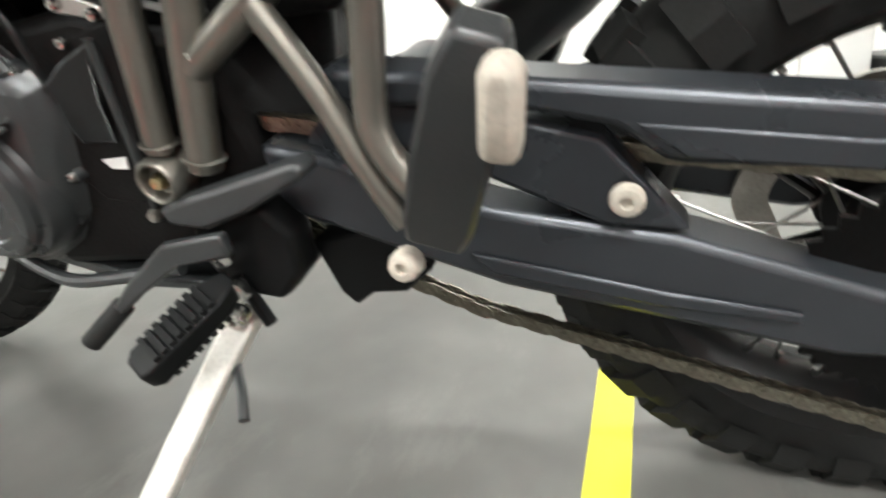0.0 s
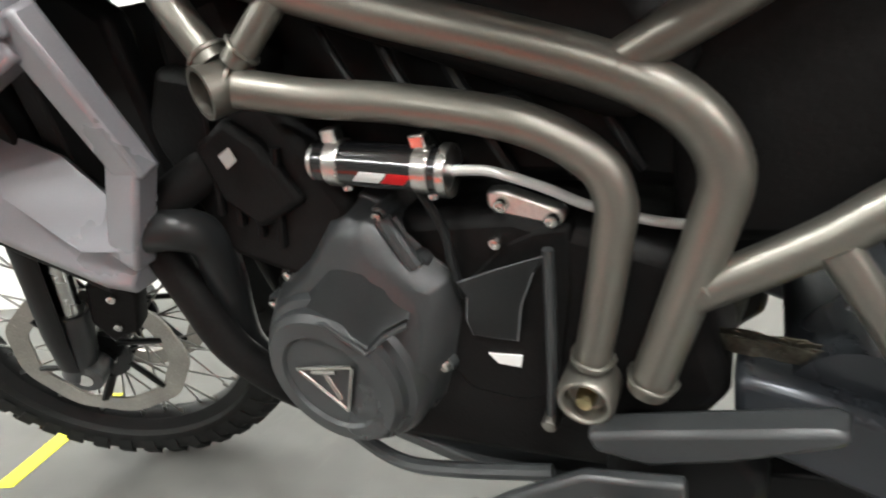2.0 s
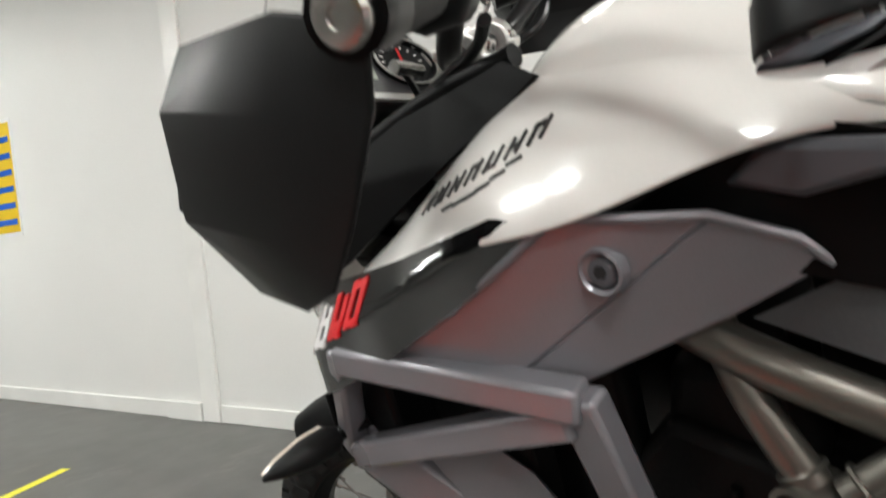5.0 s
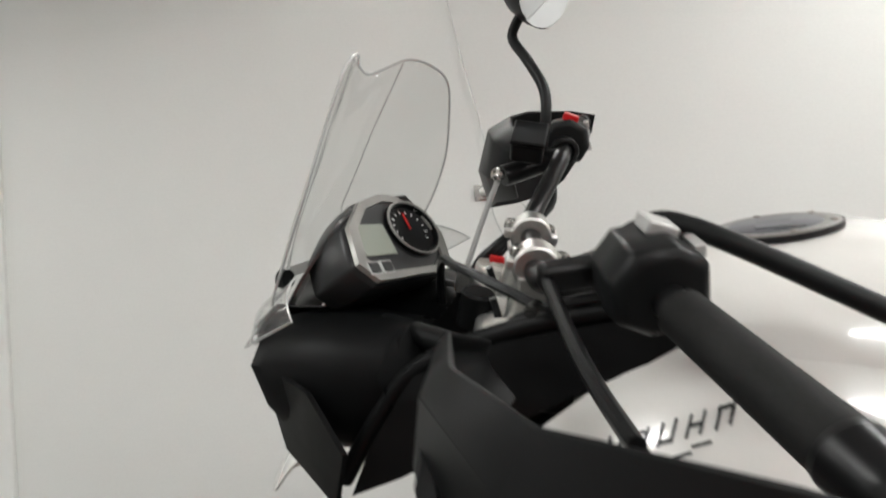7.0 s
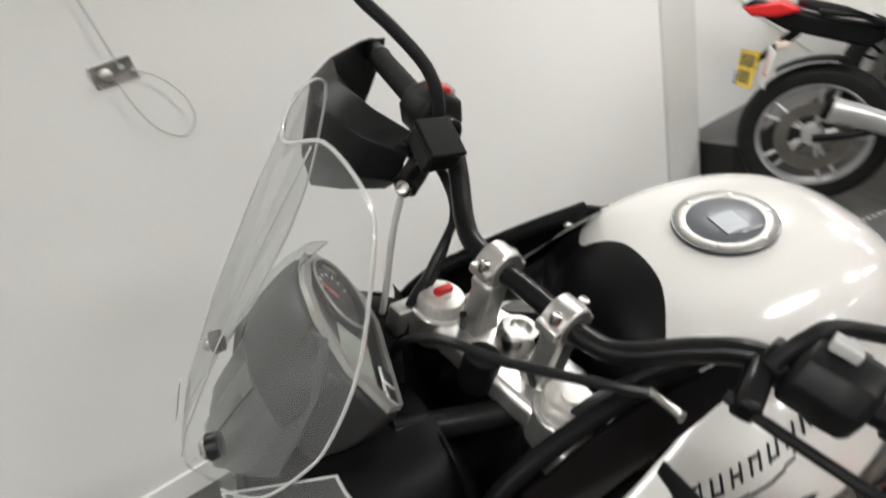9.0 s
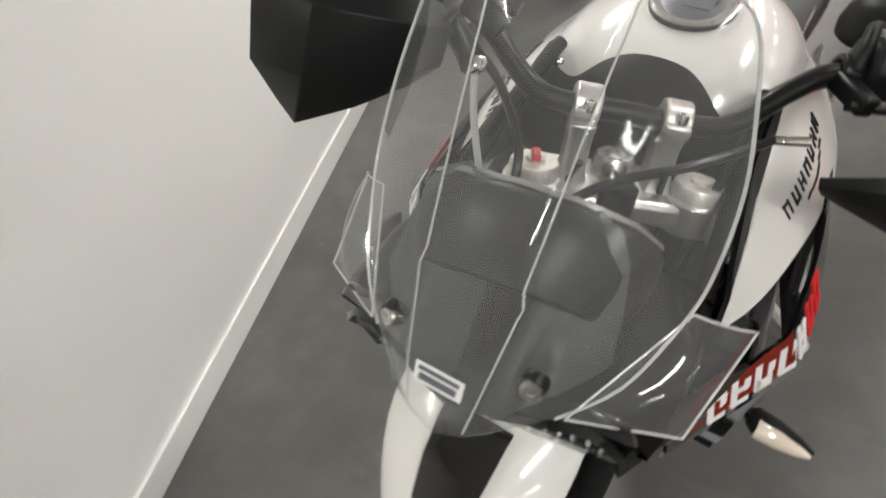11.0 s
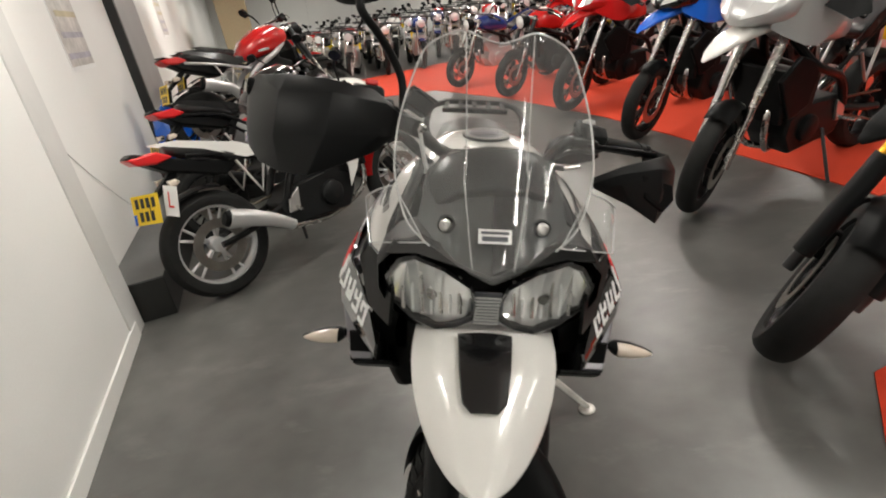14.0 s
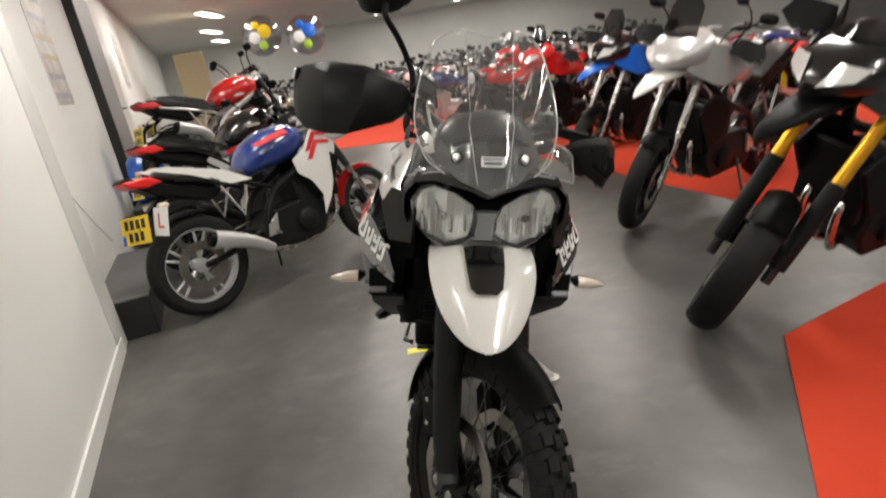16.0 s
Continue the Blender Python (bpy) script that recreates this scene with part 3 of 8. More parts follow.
        for k in range(6):
            bm = bmesh.new()
            a = 2 * math.pi * k / 6
            tube(bm, [(x0, 0.05 * math.cos(a), 0.05 * math.sin(a)), (x0, (disc_r - 0.03) * math.cos(a + 0.35), (disc_r - 0.03) * math.sin(a + 0.35))], 0.006, seg=8, curved=False, flat=1.6)
            part("carrier_arm", bm, RIM_BLACK, w)
        bm = lathe(bmesh.new(), [(x0 - 0.004, 0.055), (x0 + 0.004, 0.055), (x0 + 0.004, 0.03), (x0 - 0.004, 0.03)], "x", 36, closed=True)
        part("disc_carrier", bm, RIM_BLACK, w, "black disc carrier")
    return w


ON_BAR = {"grip", "bar_end", "end_screw", "hand_guard", "guard_spoiler", "guard_stay", "lever", "mirror_stalk", "mirror_head", "mirror_glass", "switchgear", "switch", "button", "lever_perch", "bar_clamp", "handlebar", "brake_reservoir", "reservoir_lid"}


def build_front_end():
    front = None

    def part(name, bm, mat, parent, label="", bevel=0.0, smooth=35.0):
        if name in ON_BAR:
            bmesh.ops.transform(bm, matrix=BAR_TURN, verts=bm.verts)
        return make_part(name, bm, mat, parent or hero, label, bevel, smooth, None if parent else STEERED)

    wheel = spoked_wheel(hero, STEERED @ Matrix.Translation(FRONT_AXLE) @ pose(0, 0, 0, 17, 0, 0), 0.268, 0.345, 0.047, 0.036, 38, (-1, 1))
    part("axle", tubes([(-0.125, *FRONT_AXLE[1:]), (0.125, *FRONT_AXLE[1:])], 0.014, curved=False), STEEL, front, "steel axle")
    for s in (-1, 1):
        x = 0.1 * s
        # upper stanchion, outer leg guard, lower casting
        part("fork_tube", tubes([(x, 0.033, 0.004), (x, 0.033, -0.42)], 0.0265, seg=24, curved=False), BLACK_PLASTIC, front, "black fork outer tube")
        part("fork_stanchion", tubes([(x, 0.033, -0.40), (x, 0.033, -0.70)], 0.0215, seg=20, curved=False), STEEL, front, "bright fork stanchion")
        bm = bmesh.new()
        rings = []
        for z, w2, d2 in ((-0.36, 0.026, 0.03), (-0.40, 0.036, 0.036), (-0.55, 0.037, 0.037), (-0.72, 0.033, 0.036), (-0.80, 0.024, 0.03)):
            rings.append([(x + w2 * math.cos(a) + 0.006 * s, 0.045 + d2 * math.sin(a), z) for a in [math.pi * (-0.15 + 1.3 * k / 12) for k in range(13)]] + [(x + (w2 - 0.004) * math.cos(a) + 0.006 * s, 0.045 + (d2 - 0.004) * math.sin(a), z) for a in [math.pi * (1.15 - 1.3 * k / 12) for k in range(13)]])
        loft(bm, rings)
        part("fork_guard", bm, GUARD_PLASTIC, front, "long black plastic fork guard")
        bm = tubes([(x, 0.033, -0.68), (x, 0.036, -0.76), (x, 0.05, -0.83)], 0.028, seg=18)
        lathe(bm, [(x - 0.022, 0.03), (x + 0.022, 0.03)], "x", 20, (0, FRONT_AXLE.y, FRONT_AXLE.z))
        part("fork_foot", bm, ENGINE_BLACK, front, "black fork foot casting", 0.002)
        # caliper behind the leg
        bm = prisms([(-0.03, -0.74), (-0.075, -0.71), (-0.085, -0.63), (-0.055, -0.60), (-0.005, -0.62), (0.0, -0.7)], x * 0.96 - 0.03 * s, x * 0.96 + 0.012 * s)
        part("brake_caliper", bm, ENGINE_DARK, front, "dark brake caliper", 0.006)
        for z in (-0.64, -0.7):
            part("caliper_bolt", bolt((x * 0.96 + 0.012 * s, -0.045, z), (s, 0, 0), 0.008), STEEL, front)
        # brake hose
        part("brake_hose", tubes([(x * 0.85, -0.03, -0.6), (x * 0.7, -0.06, -0.5), (x * 0.85, -0.02, -0.3), (x * 0.7, 0.0, -0.1), (x * 0.5, 0.05, 0.02)], 0.0045, seg=8), HOSE, front, "black brake hose")
        # fork cap
        bm = lathe(bmesh.new(), [(-0.012, 0.0305), (0.004, 0.0305), (0.008, 0.0285), (0.008, 0.012), (0.012, 0.011), (0.012, 0.0)], "z", 28, (x, 0.033, 0))
        cap = part("fork_cap", bm, STAND_PAINT, front, "pale machined fork cap")
        if s > 0:
            part("adjuster", boxes(x - 0.0055, x + 0.0055, 0.02, 0.046, 0.010, 0.019), RED_PLASTIC, cap, "red adjuster", 0.002)
        # clamps of the yokes
        for z, mm in ((-0.032, CAST_ALU), (-0.235, ENGINE_BLACK)):
            bm = lathe(bmesh.new(), [(z - 0.021, 0.033), (z - 0.021, 0.036), (z + 0.021, 0.036), (z + 0.021, 0.033)], "z", 26, (x, 0.033, 0))
            box(bm, x - 0.012 + 0.025 * s, x + 0.012 + 0.025 * s, 0.05, 0.085, z - 0.019, z + 0.019)
            part("yoke_clamp", bm, mm, front, "", 0.003)
        # handlebar risers
        bm = bmesh.new()
        x2 = 0.052 * s
        loft(bm, [[(x2 + a * wx, -0.012 + dy + b * wy, z) for a, b in ((-1, -1), (1, -1), (1, 1), (-1, 1))] for z, wx, wy, dy in ((-0.02, 0.021, 0.024, 0.026), (0.0, 0.015, 0.02, 0.024), (0.04, 0.0145, 0.019, 0.021), (0.058, 0.0165, 0.024, 0.0205))])
        part("bar_riser", bm, CAST_ALU, front, "cast bar riser", 0.005)
        bm = lathe(bmesh.new(), [(x2 - 0.016, 0.0148), (x2 - 0.016, 0.026), (x2 + 0.016, 0.026), (x2 + 0.016, 0.0148)], "x", 24, (0, 0.0085, 0.0715))
        box(bm, x2 - 0.015, x2 + 0.015, -0.0255, 0.0425, 0.0645, 0.0775)
        cl = part("bar_clamp", bm, CAST_ALU, front, "cast bar clamp", 0.003)
        for dy in (-0.0165, 0.0335):
            part("clamp_bolt", bolt((x2, dy, 0.0765), (0, 0, 1), 0.0078, 0.012), STEEL, cl)
    # yokes
    bm = prisms([(-0.045, -0.048), (0.062, -0.048), (0.062, -0.016), (0.03, -0.012), (-0.045, -0.012)], -0.085, 0.085)
    part("top_yoke", bm, CAST_ALU, front, "cast aluminium top yoke", 0.008)
    bm = prisms([(-0.045, -0.255), (0.065, -0.255), (0.065, -0.215), (-0.045, -0.215)], -0.085, 0.085)
    part("lower_yoke", bm, ENGINE_BLACK, front, "black lower yoke", 0.008)
    bm = lathe(bmesh.new(), [(-0.014, 0.026), (0.010, 0.026), (0.016, 0.022), (0.016, 0.014), (0.010, 0.013)], "z", 24)
    part("stem_nut", bm, STEEL, front, "bright stem nut")
    part("ignition_lock", lathe(bmesh.new(), [(-0.04, 0.022), (0.002, 0.022), (0.006, 0.018)], "z", 20, (0, 0.062, 0)), BLACK_PLASTIC, front, "black ignition lock")
    # handlebar
    right = [(0, 0.0085, 0.0715), (0.085, 0.0085, 0.0715), (0.125, 0.0, 0.084), (0.175, -0.02, 0.125), (0.22, -0.034, 0.150), (0.31, -0.052, 0.158), (0.455, -0.086, 0.164)]
    pts = [(-x, y, z) for x, y, z in right[:0:-1]] + right
    part("handlebar", tubes(pts, 0.0128, seg=16), RIM_BLACK, front, "black tapered handlebar")
    for s in (-1, 1):
        g = lambda x, y, z: (x * s, y, z)  # noqa: E731
        part("grip", tubes([g(0.315, -0.053, 0.158), g(0.445, -0.084, 0.1635)], 0.0172, seg=20, curved=False), RUBBER, front, "ribbed black rubber grip")
        part("bar_end", tubes([g(0.445, -0.084, 0.1635), g(0.472, -0.090, 0.1645)], 0.019, seg=18, curved=False, r2=0.016), RIM_BLACK, front, "black bar end", 0.002)
        part("end_screw", bolt(g(0.487, -0.0935, 0.165), g(1, 0.0, 0), 0.013, 0.007, 18), STEEL, front, "bright bar end screw")
        # switch housing
        bm = bmesh.new()
        loft(bm, [[(xx, yy * sc, zz * sc) for yy, zz in ((-0.034, -0.012), (-0.034, 0.018), (-0.012, 0.036), (0.018, 0.036), (0.036, 0.016), (0.036, -0.016), (0.012, -0.032), (-0.018, -0.032))] for xx, sc in ((-0.032, 0.78), (-0.026, 0.96), (-0.002, 1.0), (0.004, 0.94), (0.026, 0.94), (0.031, 0.72))])
        bmesh.ops.transform(bm, matrix=Matrix.Translation(g(0.268, -0.042, 0.160)) @ pose(0, 0, 0, -20, 0, -8 * s), verts=bm.verts)
        sw = part("switchgear", bm, GUARD_PLASTIC, front, "black switch housing", 0.003)
        bm = boxes(-0.012, 0.012, -0.012, 0.012, 0.029, 0.04)
        bmesh.ops.transform(bm, matrix=Matrix.Translation(g(0.262, -0.034, 0.163)) @ pose(0, 0, 0, 8, 0, -8 * s), verts=bm.verts)
        part("switch", bm, RED_PLASTIC if s > 0 else PALE_GREY, sw, "red kill switch" if s > 0 else "grey switch", 0.002)
        for dz in (-0.016, 0.004, 0.018):
            bm = boxes(-0.01, 0.012, -0.036, -0.028, dz - 0.005, dz + 0.005)
            bmesh.ops.transform(bm, matrix=Matrix.Translation(g(0.272, -0.042, 0.162)) @ pose(0, 0, 0, -20, 0, -8 * s), verts=bm.verts)
            part("button", bm, PALE_GREY, sw, "", 0.001)
        # lever perch and lever
        part("bar_clamp", lathe(bmesh.new(), [(-0.012, 0.0125), (-0.012, 0.0195), (-0.009, 0.021), (0.009, 0.021), (0.012, 0.0195), (0.012, 0.0125)], "x", 20, g(0.229, -0.036, 0.1515), closed=True), RIM_BLACK, front, "black clamp on the bar", 0.002)
        bm = boxes(-0.011, 0.011, -0.012, 0.05, -0.012, 0.012)
        bmesh.ops.transform(bm, matrix=Matrix.Translation(g(0.224, -0.018, 0.143)) @ pose(0, 0, 0, -12, 0, -16 * s), verts=bm.verts)
        part("lever_perch", bm, RIM_BLACK, front, "black lever perch", 0.005)
        part("lever", tubes([g(0.218, 0.022, 0.130), g(0.28, 0.02, 0.134), g(0.37, 0.012, 0.138), g(0.435, -0.002, 0.140)], 0.0075, seg=10, flat=0.7), RIM_BLACK, front, "black hand lever")
        # mirror stalk and head
        if s > 0:
            stalk = [g(0.205, 0.0, 0.15), g(0.212, 0.004, 0.20), g(0.235, 0.014, 0.236), g(0.275, 0.042, 0.268), g(0.315, 0.068, 0.292), g(0.322, 0.07, 0.312), g(0.316, 0.058, 0.345)]
        else:
            stalk = [g(0.229, -0.02, 0.158), g(0.236, -0.035, 0.186), g(0.252, -0.068, 0.198), g(0.33, -0.19, 0.182), g(0.37, -0.25, 0.174)]
        part("mirror_stalk", tubes(stalk, 0.008, seg=12), GUARD_PLASTIC, front, "black mirror stalk" if s > 0 else "black mirror stalk swung back")
        bm = bmesh.new()
        mm = Matrix.Translation(g(0.314, 0.046, 0.372) if s > 0 else g(0.40, -0.30, 0.172)) @ (pose(0, 0, 0, 6, 14, -34) if s > 0 else pose(0, 0, 0, 60, 0, -50))
        rings = []
        for yy, sc in ((0.05, 0.25), (0.045, 0.55), (0.03, 0.82), (0.005, 0.98), (-0.012, 1.0), (-0.014, 0.95)):
            rings.append([(0.078 * sc * math.cos(a), yy, 0.058 * sc * math.sin(a) * (0.9 + 0.1 * math.cos(a))) for a in [2 * math.pi * k / 28 for k in range(28)]])
        loft(bm, rings)
        bmesh.ops.transform(bm, matrix=mm, verts=bm.verts)
        mh = part("mirror_head", bm, GUARD_PLASTIC, front, "black oval mirror housing")
        bm = bmesh.new()
        loft(bm, [[(0.073 * math.cos(a), yy, 0.053 * math.sin(a)) for a in [2 * math.pi * k / 28 for k in range(28)]] for yy in (-0.0135, -0.0155)])
        bmesh.ops.transform(bm, matrix=mm, verts=bm.verts)
        part("mirror_glass", bm, MIRROR, mh, "mirror glass")
        # hand guard: a folded shell in front of the lever
        bm = bmesh.new()
        rows = [  # ridge lines from top to bottom, each from the inner to the outer end
            [(0.235, 0.03, 0.135), (0.28, 0.06, 0.148), (0.36, 0.062, 0.152), (0.43, 0.030, 0.156), (0.474, -0.05, 0.164), (0.484, -0.1, 0.164)],
            [(0.218, 0.045, 0.112), (0.26, 0.085, 0.120), (0.36, 0.096, 0.122), (0.445, 0.050, 0.118), (0.484, -0.05, 0.122), (0.487, -0.102, 0.130)],
            [(0.225, 0.045, 0.070), (0.27, 0.085, 0.060), (0.37, 0.100, 0.045), (0.450, 0.050, 0.038), (0.482, -0.04, 0.055), (0.486, -0.088, 0.075)],
            [(0.262, 0.03, 0.035), (0.32, 0.06, 0.006), (0.39, 0.066, -0.026), (0.43, 0.018, -0.020), (0.462, -0.04, 0.0), (0.480, -0.07, 0.03)],
        ]
        if s < 0:  # the upper edge falls away towards the inner end on this side
            rows[0][:4] = [(0.212, 0.055, 0.058), (0.265, 0.092, 0.088), (0.36, 0.088, 0.118), (0.43, 0.045, 0.138)]
            rows[1][:4] = [(0.214, 0.060, 0.046), (0.262, 0.100, 0.070), (0.36, 0.104, 0.092), (0.445, 0.056, 0.102)]
            rows[2][:2] = [(0.225, 0.052, 0.036), (0.27, 0.090, 0.046)]
        outer = [[bm.verts.new(g(x, y - (0.014 if s > 0 else 0.0), z + (0.02 if s > 0 else 0.0))) for x, y, z in r] for r in rows]
        for a, b in zip(outer, outer[1:]):
            for k in range(len(a) - 1):
                bm.faces.new((a[k], a[k + 1], b[k + 1], b[k]))
        bmesh.ops.recalc_face_normals(bm, faces=bm.faces)
        bmesh.ops.solidify(bm, geom=bm.faces[:], thickness=0.0045)
        hg = part("hand_guard", bm, GUARD_PLASTIC, front, "large folded black plastic hand guard", 0.003, smooth=12)
        bm = bmesh.new()
        prow = [(0.31, 0.088, 0.066), (0.40, 0.086, 0.052), (0.425, 0.066, 0.022), (0.39, 0.074, -0.008), (0.33, 0.078, 0.018)]
        lift, back = (0.03, 0.014) if s > 0 else (0.008, 0.0)
        loft(bm, [[g(x, y - 0.004 - back, z + lift) for x, y, z in prow], [g(x + 0.003, y + 0.012 - back, z + lift) for x, y, z in prow]])
        if s < 0:
            part("guard_spoiler", bm, BLACK_PLASTIC, hg, "raised plastic blade", 0.003)
        part("guard_stay", tubes([g(0.470, -0.0895, 0.1645), g(0.480, -0.092, 0.165), g(0.487, -0.0935, 0.165)], 0.017, seg=16), BLACK_PLASTIC, hg, "mounting stay")
    # reservoir on the right, clutch cable on the left
    bm = boxes(-0.026, 0.026, -0.022, 0.024, 0.0, 0.030)
    bmesh.ops.transform(bm, matrix=Matrix.Translation((0.190, 0.020, 0.146)) @ pose(0, 0, 0, -4, -26, -6), verts=bm.verts)
    rv = part("brake_reservoir", bm, GUARD_PLASTIC, front, "square black brake fluid reservoir", 0.004)
    bm = boxes(-0.028, 0.028, -0.024, 0.026, 0.030, 0.037)
    bmesh.ops.transform(bm, matrix=Matrix.Translation((0.190, 0.020, 0.146)) @ pose(0, 0, 0, -4, -26, -6), verts=bm.verts)
    part("reservoir_lid", bm, BLACK_PLASTIC, rv, "flat lid", 0.003)
    part("master_cylinder", tubes([(0.225, -0.025, 0.14), (0.202, 0.015, 0.124), (0.19, 0.04, 0.114)], 0.016, seg=14), RIM_BLACK, front, "black master cylinder")
    part("hose_banjo", bolt((0.187, 0.044, 0.112), (-0.3, 0.6, 0.5), 0.010, 0.014), STEEL, front, "bright banjo bolt")
    part("brake_line", tubes([(0.187, 0.046, 0.11), (0.181, 0.056, 0.06), (0.163, 0.068, -0.01), (0.14, 0.08, -0.1), (0.07, 0.08, -0.2)], 0.0042, seg=8), PALE_GREY, front, "clear-sleeved braided brake line")
    part("clutch_cable", tubes([(-0.165, 0.024, 0.069), (-0.125, 0.056, 0.066), (-0.05, 0.098, 0.052), (0.04, 0.112, 0.02), (0.10, 0.098, -0.07), (0.1, 0.03, -0.3)], 0.0055, seg=8), HOSE, front, "black clutch cable looping across")
    part("cable_adjuster", tubes([(-0.200, 0.035, 0.077), (-0.163, 0.023, 0.0685)], 0.006, seg=12, curved=False), STEEL, front, "knurled cable adjuster")
    for k in range(3):
        part("wiring", tubes([(0.225, -0.03, 0.13), (0.165, -0.026 - 0.004 * k, 0.085), (0.125, 0.02 + 0.008 * k, 0.03), (0.12, 0.05 + 0.008 * k, -0.03), (0.09, 0.06, -0.12 - 0.02 * k)], 0.004 + 0.001 * k, seg=8), HOSE, front)
    part("wiring", tubes([(-0.25, -0.06, 0.125), (-0.17, -0.03, 0.09), (-0.12, 0.04, 0.02), (-0.09, 0.07, -0.1)], 0.006, seg=8), HOSE, front)
    # low mudguard over the tyre
    bm = bmesh.new()
    rings = []
    for k in range(19):
        a = radians(38 + 122 * k / 18)
        e = min(k, 18 - k) / 4.0
        w2 = 0.07 * min(1.0, 0.75 + 0.25 * e)
        prof = []
        for j in range(9):
            b = -1 + 2 * j / 8
            r = 0.378 - 0.05 * abs(b) ** 2.2
            prof.append((w2 * b, FRONT_AXLE.y + r * math.cos(a), FRONT_AXLE.z + r * math.sin(a)))
        rings.append(prof)
    loft(bm, rings, close=False)
    bmesh.ops.solidify(bm, geom=bm.faces[:], thickness=0.003)
    part("mudguard", bm, GUARD_PLASTIC, front, "black low mudguard over the tyre", 0.0)


build_front_end()


def side(bm_maker, name, mat, label="", bevel=0.0, smooth=35.0):
    """The same part on both sides of the middle motorcycle; bm_maker builds the left one."""
    out = []
    for flip in (False, True):
        bm = bm_maker()
        if flip:
            mirrored(bm)
        out.append(part(name, bm, mat, hero, label, bevel, smooth))
    return out


def bar(a, b, w, d, mat_m=None):
    """A bevel-ready straight bar of width w and depth d from a to b (x is the depth's way)."""
    a, b = Vector(a), Vector(b)
    t = (b - a).normalized()
    sx = Vector((1, 0, 0))
    sx = (sx - t * sx.dot(t)).normalized()
    sz = t.cross(sx)
    bm = bmesh.new()
    loft(bm, [[p + sx * (i * d / 2) + sz * (j * w / 2) for i, j in ((-1, -1), (1, -1), (1, 1), (-1, 1))] for p in (a, b)])
    return bm


def build_frame():
    def lower():
        return tubes([(-0.194, 0.28, 0.775), (-0.171, 0.231, 0.755), (-0.154, 0.167, 0.739), (-0.15, 0.075, 0.715), (-0.149, 0.026, 0.684), (-0.149, 0.013, 0.652), (-0.149, 0.019, 0.617), (-0.15, 0.033, 0.554), (-0.15, 0.046, 0.505)], 0.0155, seg=20)

    side(lower, "frame_tube", FRAME_PAINT, "bent bronze-grey frame tube")

    def upper():
        return tubes([(-0.05, 0.60, 1.0), (-0.13, 0.47, 0.935), (-0.185, 0.33, 0.885), (-0.158, 0.189, 0.816), (-0.151, 0.091, 0.778), (-0.149, 0.011, 0.745), (-0.149, -0.036, 0.714), (-0.148, -0.057, 0.673), (-0.148, -0.047, 0.628), (-0.149, -0.028, 0.572), (-0.149, 0.002, 0.484)], 0.0172, seg=20)

    side(upper, "frame_rail", FRAME_PAINT, "thick bent bronze-grey frame rail")
    side(lambda: tubes([(-0.188, 0.300, 0.795), (-0.182, 0.335, 0.86), (-0.15, 0.37, 0.93)], 0.0142, seg=16), "frame_brace", FRAME_PAINT)
    side(lambda: tubes([(-0.188, 0.279, 0.792), (-0.168, 0.226, 0.837)], 0.0118, seg=16, curved=False), "frame_brace", FRAME_PAINT)
    side(lambda: hollow_end(bmesh.new(), (-0.207, 0.305, 0.777), (-0.93, 0.36, 0.0), 0.0215, 0.0175, 0.04), "frame_joint", FRAME_PAINT, "open pipe end of the frame joint")
    # rough weld beads where the tubes meet
    for c0, ax, r in (((-0.186, 0.283, 0.776), (-0.1, -0.95, -0.25), 0.0168), ((-0.186, 0.305, 0.803), (0.05, 0.45, 0.88), 0.0155), ((-0.184, 0.270, 0.800), (0.35, -0.75, 0.55), 0.0132), ((-0.147, 0.0, 0.745), (0.0, -0.9, 0.42), 0.0155), ((-0.15, 0.044, 0.512), (0.0, 0.2, -0.98), 0.0172), ((-0.149, -0.002, 0.495), (0.0, 0.3, -0.95), 0.0188), ((-0.148, -0.045, 0.588), (0.0, -0.87, 0.48), 0.0158)):
        def bead(c0=c0, ax=ax, r=r):
            d = Vector(ax).normalized()
            u = d.orthogonal().normalized()
            v = d.cross(u)
            ring = [Vector(c0) + (r + 0.0008 * math.sin(5 * a)) * (math.cos(a) * u + math.sin(a) * v) for a in [2 * math.pi * k / 20 for k in range(21)]]
            return tubes(ring, 0.0022, seg=6, curved=False)
        side(bead, "weld_bead", FRAME_PAINT)
    side(lambda: tubes([(-0.145, 0.014, 0.742), (-0.145, -0.068, 0.778), (-0.14, -0.2, 0.84), (-0.135, -0.5, 0.9)], 0.0155, seg=16), "seat_rail", FRAME_PAINT)
    side(lambda: tubes([(-0.15, -0.035, 0.579), (-0.148, -0.112, 0.622), (-0.145, -0.167, 0.658), (-0.14, -0.317, 0.73), (-0.135, -0.56, 0.83)], 0.0155, seg=16, curved=True), "seat_rail", FRAME_PAINT)
    side(lambda: tubes([(-0.145, -0.168, 0.660), (-0.14, -0.19, 0.83)], 0.0128, seg=14, curved=False), "seat_strut", FRAME_PAINT)
    side(lambda: tubes([(-0.155, -0.118, 0.620), (-0.165, -0.160, 0.548), (-0.176, -0.186, 0.495), (-0.184, -0.216, 0.442)], 0.0122, seg=14), "peg_hanger", FRAME_PAINT, "bronze-grey pillion peg hanger")
    side(lambda: tubes([(-0.155, -0.225, 0.684), (-0.168, -0.216, 0.600), (-0.175, -0.207, 0.549), (-0.180, -0.207, 0.518), (-0.185, -0.224, 0.486), (-0.190, -0.246, 0.462)], 0.0135, seg=14), "peg_hanger", FRAME_PAINT, "bronze-grey pillion peg hanger")

